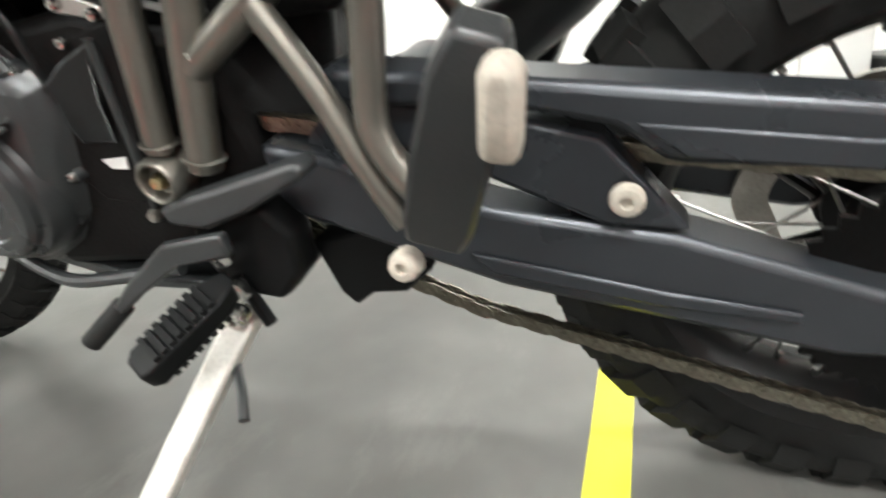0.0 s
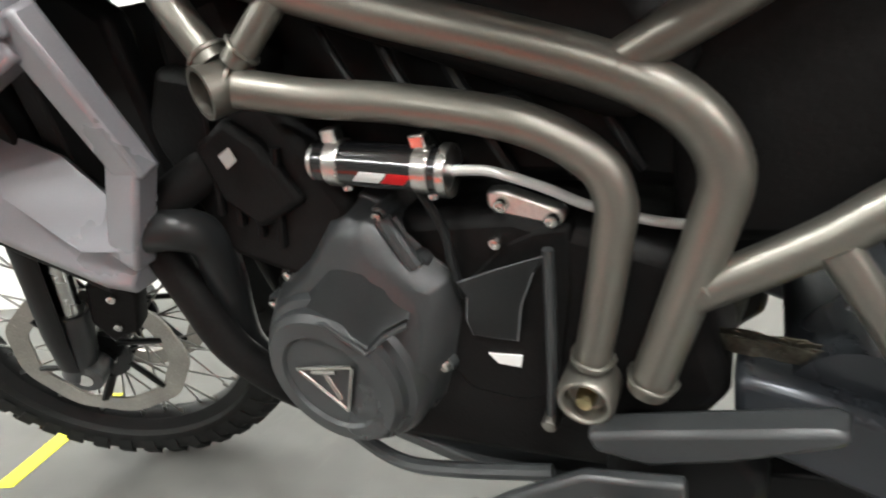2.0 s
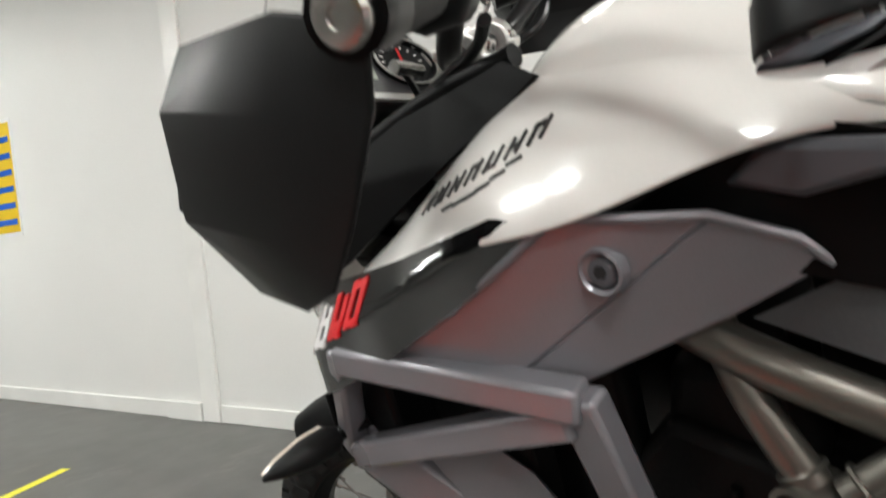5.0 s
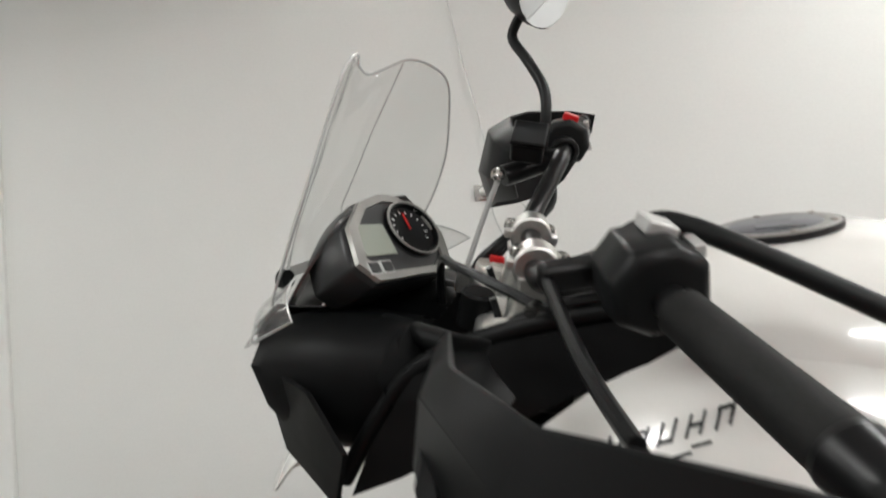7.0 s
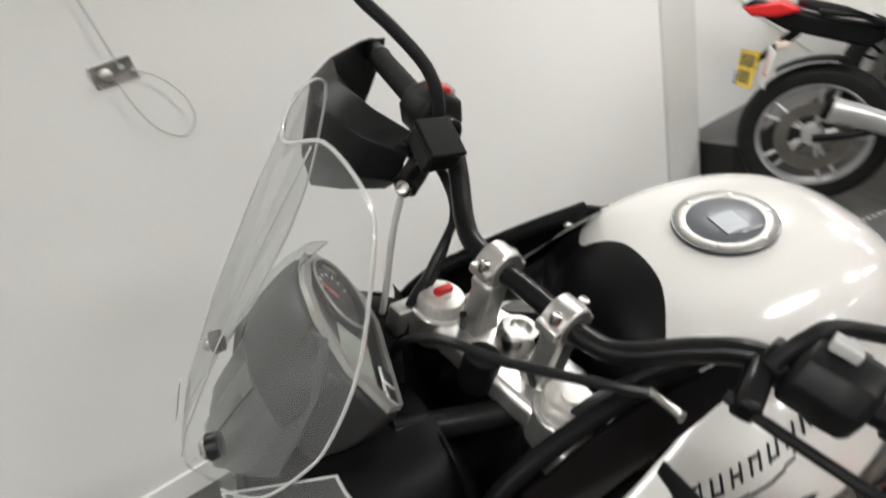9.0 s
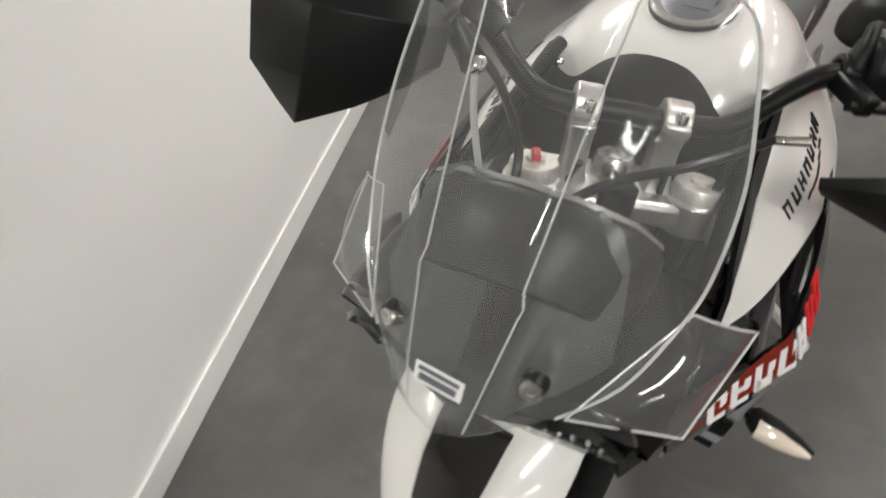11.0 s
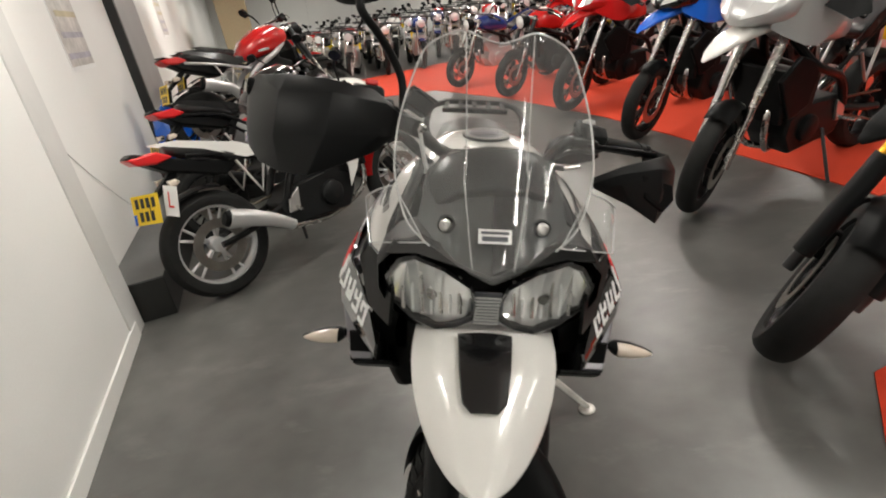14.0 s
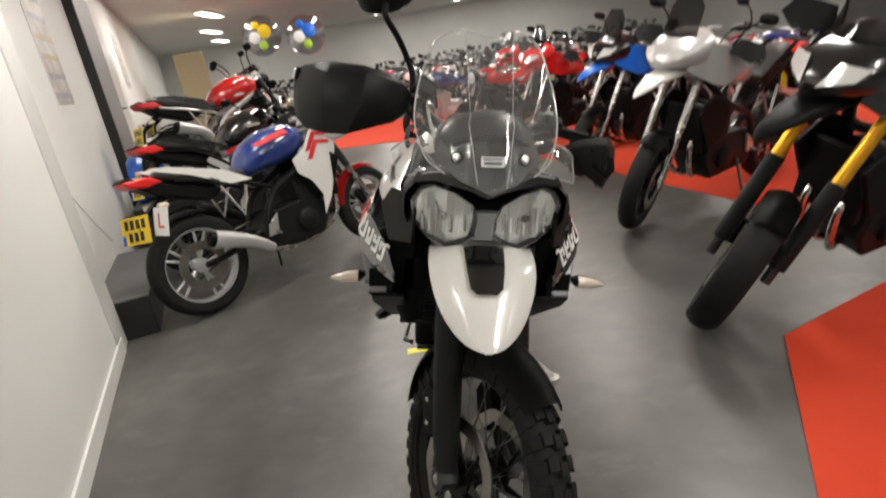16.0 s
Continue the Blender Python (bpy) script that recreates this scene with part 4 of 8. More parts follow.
    def boss():
        return lathe(bmesh.new(), [(-0.158, 0.0), (-0.158, 0.0165), (-0.172, 0.018), (-0.174, 0.0215), (-0.169, 0.025), (-0.12, 0.025)], "x", 28, (0, 0.050, 0.478))

    side(boss, "pivot_boss", FRAME_PAINT, "bronze-grey frame boss", 0.0015)
    side(lambda: lathe(bmesh.new(), [(-0.171, 0.003), (-0.172, 0.0065), (-0.166, 0.0085), (-0.145, 0.0085)], "x", 12, (0, 0.050, 0.478)), "pivot_bolt", BRASS, "brass-coloured pivot bolt")
    # pillion peg, folded up
    def peg():
        a, b = Vector((-0.198, -0.247, 0.440)), Vector((-0.256, -0.326, 0.609))
        t = (b - a).normalized()
        s1 = (Vector((0, -1, 0)) - t * t.dot(Vector((0, -1, 0)))).normalized()
        s2 = t.cross(s1)
        bm = bmesh.new()
        loft(bm, [[p + s1 * (i * w) + s2 * (j * d) for i, j in ((-1, -1), (1, -1), (1, 1), (-1, 1))] for p, w, d in ((a, 0.023, 0.016), (a + t * 0.03, 0.027, 0.019), (a + t * 0.10, 0.027, 0.021), (b - t * 0.03, 0.024, 0.020), (b, 0.015, 0.013))])
        return bm

    side(peg, "pillion_peg", ENGINE_BLACK, "folded black pillion footpeg", 0.005)

    def pad():
        a, b = Vector((-0.257, -0.326, 0.532)), Vector((-0.273, -0.339, 0.596))
        t = (b - a).normalized()
        s1 = (Vector((0, -1, 0)) - t * t.dot(Vector((0, -1, 0)))).normalized()
        s2 = t.cross(s1)
        bm = bmesh.new()
        loft(bm, [[p + s1 * (i * w) + s2 * (j * d) for i, j in ((-1, -1), (1, -1), (1, 1), (-1, 1))] for p, w, d in ((a, 0.0105, 0.010), (a + t * 0.010, 0.0125, 0.0135), (b - t * 0.01, 0.0120, 0.0130), (b, 0.008, 0.009))])
        return bm

    side(pad, "peg_rubber", GREY_RUBBER, "pale worn rubber peg pad", 0.007)
    side(lambda: bolt((-0.198, -0.217, 0.414), (-1, 0, 0.2), 0.014, 0.02), "hinge_pin", GREY_RUBBER, "pale hinge pin")


def build_engine():
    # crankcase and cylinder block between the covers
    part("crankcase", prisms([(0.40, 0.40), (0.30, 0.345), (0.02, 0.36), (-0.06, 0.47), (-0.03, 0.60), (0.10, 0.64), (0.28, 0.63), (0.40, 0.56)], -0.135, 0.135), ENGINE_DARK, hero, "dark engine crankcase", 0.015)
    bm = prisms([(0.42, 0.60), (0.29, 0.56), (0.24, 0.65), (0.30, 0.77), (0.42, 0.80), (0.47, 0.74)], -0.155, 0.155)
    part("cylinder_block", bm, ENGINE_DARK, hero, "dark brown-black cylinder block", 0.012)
    for k in range(4):
        a = Vector((-0.158, 0.335 + 0.022 * k, 0.615 + 0.012 * k))
        side(lambda a=a: tubes([a, a + Vector((0, -0.035, 0.10))], 0.0045, seg=8, curved=False), "cylinder_rib", ENGINE_DARK)
    side(lambda: prisms([(0.397, 0.725), (0.346, 0.748), (0.314, 0.724), (0.283, 0.662), (0.345, 0.635), (0.385, 0.665)], -0.150, -0.166, 0.06), "cylinder_cover", ENGINE_DARK, "ribbed side cover of the cylinder", 0.006)
    side(lambda: prisms([(0.362, 0.715), (0.345, 0.722), (0.341, 0.708), (0.357, 0.70)], -0.166, -0.169), "gasket_tab", PALE_GREY, "", 0.003)
    bm = prisms([(0.44, 0.74), (0.30, 0.77), (0.31, 0.86), (0.42, 0.85)], -0.14, 0.14)
    part("cam_cover", bm, ENGINE_DARK, hero, "black cam cover", 0.02)
    # left covers: round alternator cover with a raised ring, upper shield, sprocket cover
    c = (0, 0.302, 0.478)
    bm = lathe(bmesh.new(), [(-0.135, 0.098), (-0.165, 0.097), (-0.178, 0.09), (-0.182, 0.083), (-0.19, 0.081), (-0.196, 0.075), (-0.197, 0.058), (-0.193, 0.055), (-0.193, 0.0)], "x", 56, c)
    alt = part("alternator_cover", bm, ENGINE_BLACK, hero, "round black alternator cover", 0.0, 30)
    tri = [(0.300 + 0.037, 0.494), (0.300 - 0.037, 0.506), (0.300 - 0.012, 0.447)]
    bm = prisms(tri, -0.1925, -0.197)
    part("badge_plate", bm, DARK_PRINT, alt, "black triangular badge", 0.002)
    for a, b in ((0, 1), (1, 2), (2, 0)):
        p, q = tri[a], tri[b]
        part("badge_edge", tubes([(-0.197, *p), (-0.197, *q)], 0.0024, seg=8, curved=False), STEEL, alt, "bright badge edge")
    part("badge_edge", tubes([(-0.197, 0.318, 0.492), (-0.197, 0.286, 0.497)], 0.003, seg=8, curved=False), STEEL, alt, "bright badge mark")
    part("badge_edge", tubes([(-0.197, 0.302, 0.494), (-0.197, 0.292, 0.462)], 0.003, seg=8, curved=False), STEEL, alt, "bright badge mark")

    up = [(0.415, 0.495), (0.398, 0.535), (0.37, 0.567), (0.312, 0.606), (0.280, 0.637), (0.267, 0.651), (0.240, 0.657), (0.218, 0.648), (0.207, 0.622), (0.188, 0.600), (0.164, 0.578), (0.166, 0.535), (0.185, 0.485), (0.21, 0.43), (0.25, 0.39), (0.324, 0.355), (0.395, 0.40)]
    mid = (0.275, 0.53)
    rings = []
    for x, sc in ((-0.09, 1.02), (-0.134, 1.02), (-0.137, 0.985), (-0.149, 0.955), (-0.162, 0.875), (-0.171, 0.77)):
        rings.append([(x, mid[0] + (y - mid[0]) * sc, mid[1] + (z - mid[1]) * sc) for y, z in up])
    part("side_cover", loft(bmesh.new(), rings), ENGINE_BLACK, hero, "black cast engine side cover", 0.003, 28)
    # sloping upper shield with a V-shaped lower lip
    bm = bmesh.new()
    rows = [[(-0.172, 0.362, 0.520), (-0.186, 0.322, 0.551), (-0.191, 0.282, 0.554), (-0.196, 0.238, 0.529), (-0.190, 0.218, 0.546), (-0.176, 0.198, 0.552)],
            [(-0.160, 0.345, 0.560), (-0.170, 0.312, 0.572), (-0.178, 0.284, 0.577), (-0.181, 0.24, 0.556), (-0.175, 0.218, 0.566), (-0.162, 0.197, 0.566)],
            [(-0.144, 0.292, 0.612), (-0.158, 0.272, 0.618), (-0.163, 0.262, 0.622), (-0.164, 0.235, 0.622), (-0.160, 0.222, 0.620), (-0.148, 0.206, 0.606)],
            [(-0.138, 0.270, 0.640), (-0.148, 0.262, 0.644), (-0.151, 0.252, 0.646), (-0.151, 0.236, 0.646), (-0.148, 0.226, 0.643), (-0.140, 0.215, 0.634)]]
    loft(bm, rows, close=False)
    bmesh.ops.solidify(bm, geom=bm.faces[:], thickness=0.010)
    part("cover_shield", bm, ENGINE_BLACK, hero, "faceted black cover shield", 0.003, 25)
    part("cover_edge", tubes([(-0.174, 0.362, 0.519), (-0.189, 0.322, 0.549), (-0.194, 0.282, 0.552), (-0.199, 0.238, 0.526), (-0.193, 0.218, 0.543), (-0.179, 0.199, 0.549)], 0.0028, seg=8, curved=False), ENGINE_BLACK, hero)
    # raised rib to the upper right bolt
    part("cover_edge", tubes([(-0.150, 0.214, 0.640), (-0.152, 0.200, 0.612), (-0.152, 0.192, 0.594)], 0.0075, seg=10), ENGINE_BLACK, hero)
    for y, z in ((0.267, 0.646), (0.220, 0.641), (0.192, 0.594), (0.300, 0.603), (0.335, 0.595), (0.356, 0.574), (0.394, 0.536), (0.193, 0.478), (0.228, 0.424), (0.385, 0.41)):
        part("cover_boss", lathe(bmesh.new(), [(-0.146, 0.0), (-0.146, 0.0085), (-0.142, 0.0098), (-0.12, 0.011)], "x", 16, (0, y, z)), ENGINE_BLACK, hero)
        part("cover_bolt", bolt((-0.145, y, z), (-1, 0, 0), 0.0058, 0.007), STEEL, hero, "bright cover bolt")
    # sprocket cover: near-black body, a slanting facet coloured paler as lit, an edge rod
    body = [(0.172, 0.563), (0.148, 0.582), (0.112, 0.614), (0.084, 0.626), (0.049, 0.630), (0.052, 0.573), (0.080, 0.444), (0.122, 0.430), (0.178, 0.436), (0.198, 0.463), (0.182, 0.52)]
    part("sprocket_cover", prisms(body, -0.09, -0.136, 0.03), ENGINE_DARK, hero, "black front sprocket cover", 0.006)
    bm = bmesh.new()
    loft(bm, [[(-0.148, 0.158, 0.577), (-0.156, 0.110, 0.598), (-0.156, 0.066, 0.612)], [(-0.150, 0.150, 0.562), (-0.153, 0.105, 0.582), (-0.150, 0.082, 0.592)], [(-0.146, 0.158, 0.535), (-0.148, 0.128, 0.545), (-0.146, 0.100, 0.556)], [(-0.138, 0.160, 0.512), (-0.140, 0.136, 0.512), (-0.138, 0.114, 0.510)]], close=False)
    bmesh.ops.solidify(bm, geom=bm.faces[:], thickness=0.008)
    part("cover_facet", bm, ENGINE_BLACK, hero, "slanting facet of the sprocket cover, coloured paler as lit", 0.002, 22)
    part("gear_shaft", tubes([(-0.152, 0.067, 0.614), (-0.152, 0.073, 0.56), (-0.152, 0.080, 0.50), (-0.152, 0.090, 0.432)], 0.0048, seg=10), ENGINE_BLACK, hero, "black gear linkage rod")
    part("rod_joint", lathe(bmesh.new(), [(-0.162, 0.0), (-0.162, 0.006), (-0.158, 0.008), (-0.142, 0.008)], "x", 14, (0, 0.090, 0.434)), DISC, hero, "small steel joint of the linkage")
    part("printed_label", prisms([(0.147, 0.492), (0.113, 0.4935), (0.117, 0.480), (0.139, 0.4815)], -0.1365, -0.1385), WHITE_PRINT, hero, "small white label")
    # bright bracket and the tube of its cable
    part("cable_bracket", prisms([(0.119, 0.656), (0.103, 0.656), (0.059, 0.638), (0.056, 0.631), (0.062, 0.623), (0.115, 0.636), (0.121, 0.643)], -0.118, -0.133), CAST_ALU, hero, "bright cast cable bracket", 0.003)
    part("bracket_bolt", bolt((-0.133, 0.106, 0.645), (-1, 0, 0), 0.006), STEEL, hero)
    part("bracket_bolt", bolt((-0.133, 0.066, 0.631), (-1, 0, 0), 0.006), STEEL, hero)
    part("bracket_bolt", bolt((-0.136, 0.116, 0.612), (-1, 0, 0), 0.006), STEEL, hero)
    # round black bottle with steel bands
    a, b = Vector((-0.162, 0.250, 0.7015)), Vector((-0.154, 0.138, 0.6835))
    can = part("canister", tubes([a, b], 0.0190, seg=28, curved=False), BLACK_GLOSS, hero, "black canister with steel bands", 0.003)
    t = (b - a).normalized()
    for k in (0.17, 0.86):
        q = a.lerp(b, k)
        part("steel_band", tubes([q - t * 0.007, q + t * 0.007], 0.0202, seg=28, curved=False), STEEL, can, "bright steel band", 0.001)
        part("band_tab", boxes(q.x - 0.007, q.x + 0.007, q.y - 0.007, q.y + 0.007, q.z + 0.018, q.z + 0.030), STEEL, can, "", 0.002)
        part("band_screw", bolt((q.x + 0.001, q.y, q.z - 0.0195), (-0.3, 0, -1), 0.005, 0.007), STEEL, can)
    part("end_collar", tubes([b - t * 0.002, b + t * 0.006], 0.0215, seg=28, curved=False), STEEL, can, "steel end collar", 0.001)
    part("end_collar", tubes([a - t * 0.004, a + t * 0.001], 0.0172, seg=28, curved=False), STEEL, can, "steel end cap", 0.001)
    for y0, mm, ln in ((0.205, WHITE_PRINT, 0.024), (0.180, RED_PRINT, 0.020)):
        q = a + t * ((a.y - y0) / (a.y - b.y) * (b - a).length)
        bm = bmesh.new()
        rings = []
        for k in range(5):
            ang = radians(-16 + 32 * k / 4)
            up2 = Vector((0, 0, 1)) - t * t.z
            up2.normalize()
            out = -Vector((1, 0, 0))
            off = out * (0.0193 * math.cos(ang)) + up2 * (0.0193 * math.sin(ang) - 0.002)
            sh = t * (0.010 * (k / 4 - 0.5))
            rings.append([q + off + sh, q + off + sh + t * ln])
        loft(bm, rings, close=False)
        bmesh.ops.solidify(bm, geom=bm.faces[:], thickness=0.0005)
        part("printed_mark", bm, mm, can, "printed mark")
    part("canister_hose", tubes([b + t * 0.004, (-0.150, 0.118, 0.681), (-0.147, 0.100, 0.677), (-0.140, 0.066, 0.660), (-0.130, 0.034, 0.639), (-0.12, -0.02, 0.62), (-0.11, -0.08, 0.615)], 0.0042, seg=10), PALE_GREY, can, "clear grey breather hose")
    part("canister_hose", tubes([(-0.152, 0.168, 0.668), (-0.150, 0.156, 0.630), (-0.146, 0.158, 0.596), (-0.14, 0.160, 0.568), (-0.125, 0.165, 0.54)], 0.0042, seg=8), HOSE, can, "thin black hose")
    # exhaust header and the bash guard
    for x, k in ((-0.178, 0), (-0.06, 1), (0.06, 2)):
        part("exhaust_header", tubes([(x * 0.8, 0.40, 0.70), (x, 0.455, 0.672), (x, 0.49, 0.642), (x, 0.475, 0.56), (x * 0.95, 0.45, 0.47), (x * 0.7, 0.38, 0.375), (x * 0.3, 0.2, 0.335)], 0.021, seg=18), ENGINE_DARK, hero, "dark exhaust header pipe")
    part("coolant_hose", tubes([(-0.185, 0.525, 0.642), (-0.198, 0.489, 0.648), (-0.190, 0.442, 0.651), (-0.166, 0.430, 0.627), (-0.150, 0.448, 0.575), (-0.142, 0.472, 0.515), (-0.137, 0.482, 0.462), (-0.13, 0.46, 0.42), (-0.11, 0.42, 0.40)], 0.0228, seg=18), HOSE, hero, "thick black coolant hose")
    part("hose_clip", lathe(bmesh.new(), [(-0.006, 0.0255), (0.006, 0.0255)], "y", 20, (-0.196, 0.497, 0.647)), STEEL, hero, "steel hose clip")
    part("bash_guard", prisms([(0.42, 0.41), (0.33, 0.365), (0.20, 0.325), (-0.02, 0.325), (-0.02, 0.313), (0.21, 0.311), (0.34, 0.35), (0.435, 0.40)], -0.13, 0.13), ENGINE_BLACK, hero, "black bash plate under the engine", 0.003)
    side(lambda: tubes([(-0.15, 0.42, 0.42), (-0.168, 0.33, 0.385), (-0.17, 0.27, 0.352), (-0.165, 0.2, 0.352), (-0.15, 0.1, 0.36)], 0.0085, seg=10), "guard_rail", ENGINE_BLACK)
    # radiator and its guard
    part("radiator", boxes(-0.19, 0.19, 0.55, 0.585, 0.57, 0.86), ENGINE_DARK, hero, "black radiator core", 0.004)
    for k in range(24):
        z = 0.58 + k * 0.0115
        part("radiator_fin", boxes(-0.18, 0.18, 0.586, 0.590, z, z + 0.004), ENGINE_BLACK, hero)
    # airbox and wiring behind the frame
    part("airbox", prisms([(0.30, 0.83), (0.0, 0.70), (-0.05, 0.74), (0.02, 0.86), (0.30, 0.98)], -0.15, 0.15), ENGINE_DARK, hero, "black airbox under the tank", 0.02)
    # plain near-black block added to black out the gap behind the frame tubes
    part("gap_filler", prisms([(0.33, 0.66), (0.02, 0.64), (-0.10, 0.62), (-0.16, 0.72), (-0.05, 0.80), (0.16, 0.84), (0.34, 0.88)], -0.105, 0.105), ENGINE_DARK, hero, "plain black block added to darken the gap under the tank", 0.02)
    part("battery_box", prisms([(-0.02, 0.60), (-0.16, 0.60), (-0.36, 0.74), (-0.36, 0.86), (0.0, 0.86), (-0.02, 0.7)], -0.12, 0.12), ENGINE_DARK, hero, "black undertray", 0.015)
    for k in range(5):
        y = 0.25 - 0.05 * k
        part("wiring", tubes([(-0.115, y, 0.80), (-0.125, y - 0.03, 0.75 - 0.01 * (k % 3)), (-0.118, y - 0.07, 0.72), (-0.11, y - 0.1, 0.66)], 0.004 + 0.001 * (k % 3), seg=8), HOSE, hero)


def build_controls():
    heel = [(0.052, 0.456), (0.0, 0.470), (-0.124, 0.500), (-0.136, 0.496), (-0.132, 0.486), (-0.06, 0.452), (0.0, 0.432), (0.046, 0.438)]
    side(lambda: prisms(heel, -0.158, -0.186, 0.04), "heel_plate", ENGINE_BLACK, "cast black heel plate", 0.006)
    side(lambda: prisms([(0.03, 0.445), (-0.06, 0.455), (-0.088, 0.42), (-0.082, 0.37), (-0.045, 0.335), (0.02, 0.345), (0.045, 0.40)], -0.135, -0.172, 0.05), "peg_bracket", BLACK_PLASTIC, "cast black peg bracket", 0.008)

    def footpeg():
        a, b = Vector((-0.19, -0.012, 0.378)), Vector((-0.29, 0.045, 0.338))
        t = (b - a).normalized()
        s1 = Vector((0, 1, 0))
        s1 = (s1 - t * s1.dot(t)).normalized()
        s2 = t.cross(s1)
        bm = bmesh.new()
        loft(bm, [[p + s1 * (i * w) + s2 * (j * d) for i, j in ((-1, -1), (1, -1), (1, 1), (-1, 1))] for p, w, d in ((a, 0.012, 0.01), (a + t * 0.025, 0.021, 0.012), (b - t * 0.01, 0.022, 0.013), (b, 0.015, 0.01))])
        return bm

    def peg_rib(k, j):
        a, b = Vector((-0.19, -0.012, 0.378)), Vector((-0.29, 0.045, 0.338))
        t = (b - a).normalized()
        s1 = Vector((0, 1, 0))
        s1 = (s1 - t * s1.dot(t)).normalized()
        s2 = t.cross(s1)
        q = a + t * (0.032 + 0.0095 * k) + s2 * (0.0145 * j)
        return loft(bmesh.new(), [[q + t * (i * 0.003) + s1 * (w * 0.019) + s2 * (j * h) for i, w in ((-1, -1), (1, -1), (1, 1), (-1, 1))] for h in (-0.003, 0.003)])

    pegs = side(footpeg, "footpeg", BLACK_PLASTIC, "ribbed black rubber footpeg", 0.003)
    for flip in (False, True):
        for k in range(8):
            for j in (-1, 1):
                bm = peg_rib(k, j)
                if flip:
                    mirrored(bm)
                part("rib", bm, BLACK_PLASTIC, pegs[flip])
    side(lambda: bolt((-0.186, -0.008, 0.40), (-0.3, 0, 1), 0.011, 0.022), "peg_pin", STEEL, "bright peg pin")
    for y, z in ((-0.02, 0.37), (0.02, 0.36), (0.0, 0.345)):
        part("peg_spring", lathe(bmesh.new(), [(-0.205, 0.009), (-0.203, 0.012), (-0.195, 0.012), (-0.19, 0.009)], "x", 14, (0, y, z)), STEEL, hero, "bright spring")
    # gear lever
    part("gear_lever", prisms([(-0.03, 0.438), (0.05, 0.425), (0.13, 0.372), (0.175, 0.335), (0.166, 0.325), (0.12, 0.355), (0.04, 0.40), (-0.03, 0.412)], -0.188, -0.202), ENGINE_BLACK, hero, "black gear lever", 0.004)
    part("lever_rubber", tubes([(-0.188, 0.165, 0.335), (-0.226, 0.205, 0.302)], 0.0125, seg=14, curved=False), RUBBER, hero, "black rubber toe peg", 0.003)
    # side stand
    top, foot = Vector((-0.155, 0.02, 0.315)), Vector((-0.459, 0.108, 0.11))
    t = (foot - top).normalized()
    bm = bmesh.new()
    s1 = t.cross(Vector((1, 0, 0))).normalized()
    s2 = t.cross(s1)
    loft(bm, [[p + s1 * (i * w) + s2 * (j * d) for i, j in ((-1, -1), (1, -1), (1, 1), (-1, 1))] for p, w, d in ((top, 0.02, 0.012), (top + t * 0.05, 0.0165, 0.0125), (top + t * 0.2, 0.015, 0.012), (foot, 0.012, 0.01))])
    stand = part("side_stand", bm, STAND_PAINT, hero, "worn silver side stand, folded out", 0.004)
    # its foot lies flat on the floor: in the leant frame the floor's normal is tipped
    up = Vector((math.sin(radians(LEAN)), 0, math.cos(radians(LEAN))))
    base = Vector((-0.455, 0.11, 0.0))
    base.z = -base.x * math.tan(radians(LEAN)) + 0.004
    q = Vector((0, 0, 1)).rotation_difference(up).to_matrix().to_4x4()
    bm = lathe(bmesh.new(), [(-0.004, 0.03), (0.004, 0.03), (0.01, 0.018)], "z", 20)
    bmesh.ops.transform(bm, matrix=Matrix.Translation(base) @ q, verts=bm.verts)
    part("stand_foot", bm, STAND_PAINT, stand, "flat stand foot", 0.002)
    part("stand_pivot", bolt((-0.17, 0.02, 0.318), (-1, 0, 0), 0.014, 0.02), STEEL, stand, "pivot bolt")
    part("stand_tang", tubes([(-0.2, 0.03, 0.27), (-0.235, 0.0, 0.262), (-0.26, -0.015, 0.25)], 0.006, seg=8), ENGINE_BLACK, stand, "black tang")
    part("stand_spring", tubes([(-0.172, 0.0, 0.37), (-0.176, -0.02, 0.31)], 0.0075, seg=10, curved=False), BLACK_PLASTIC, stand, "black return spring")


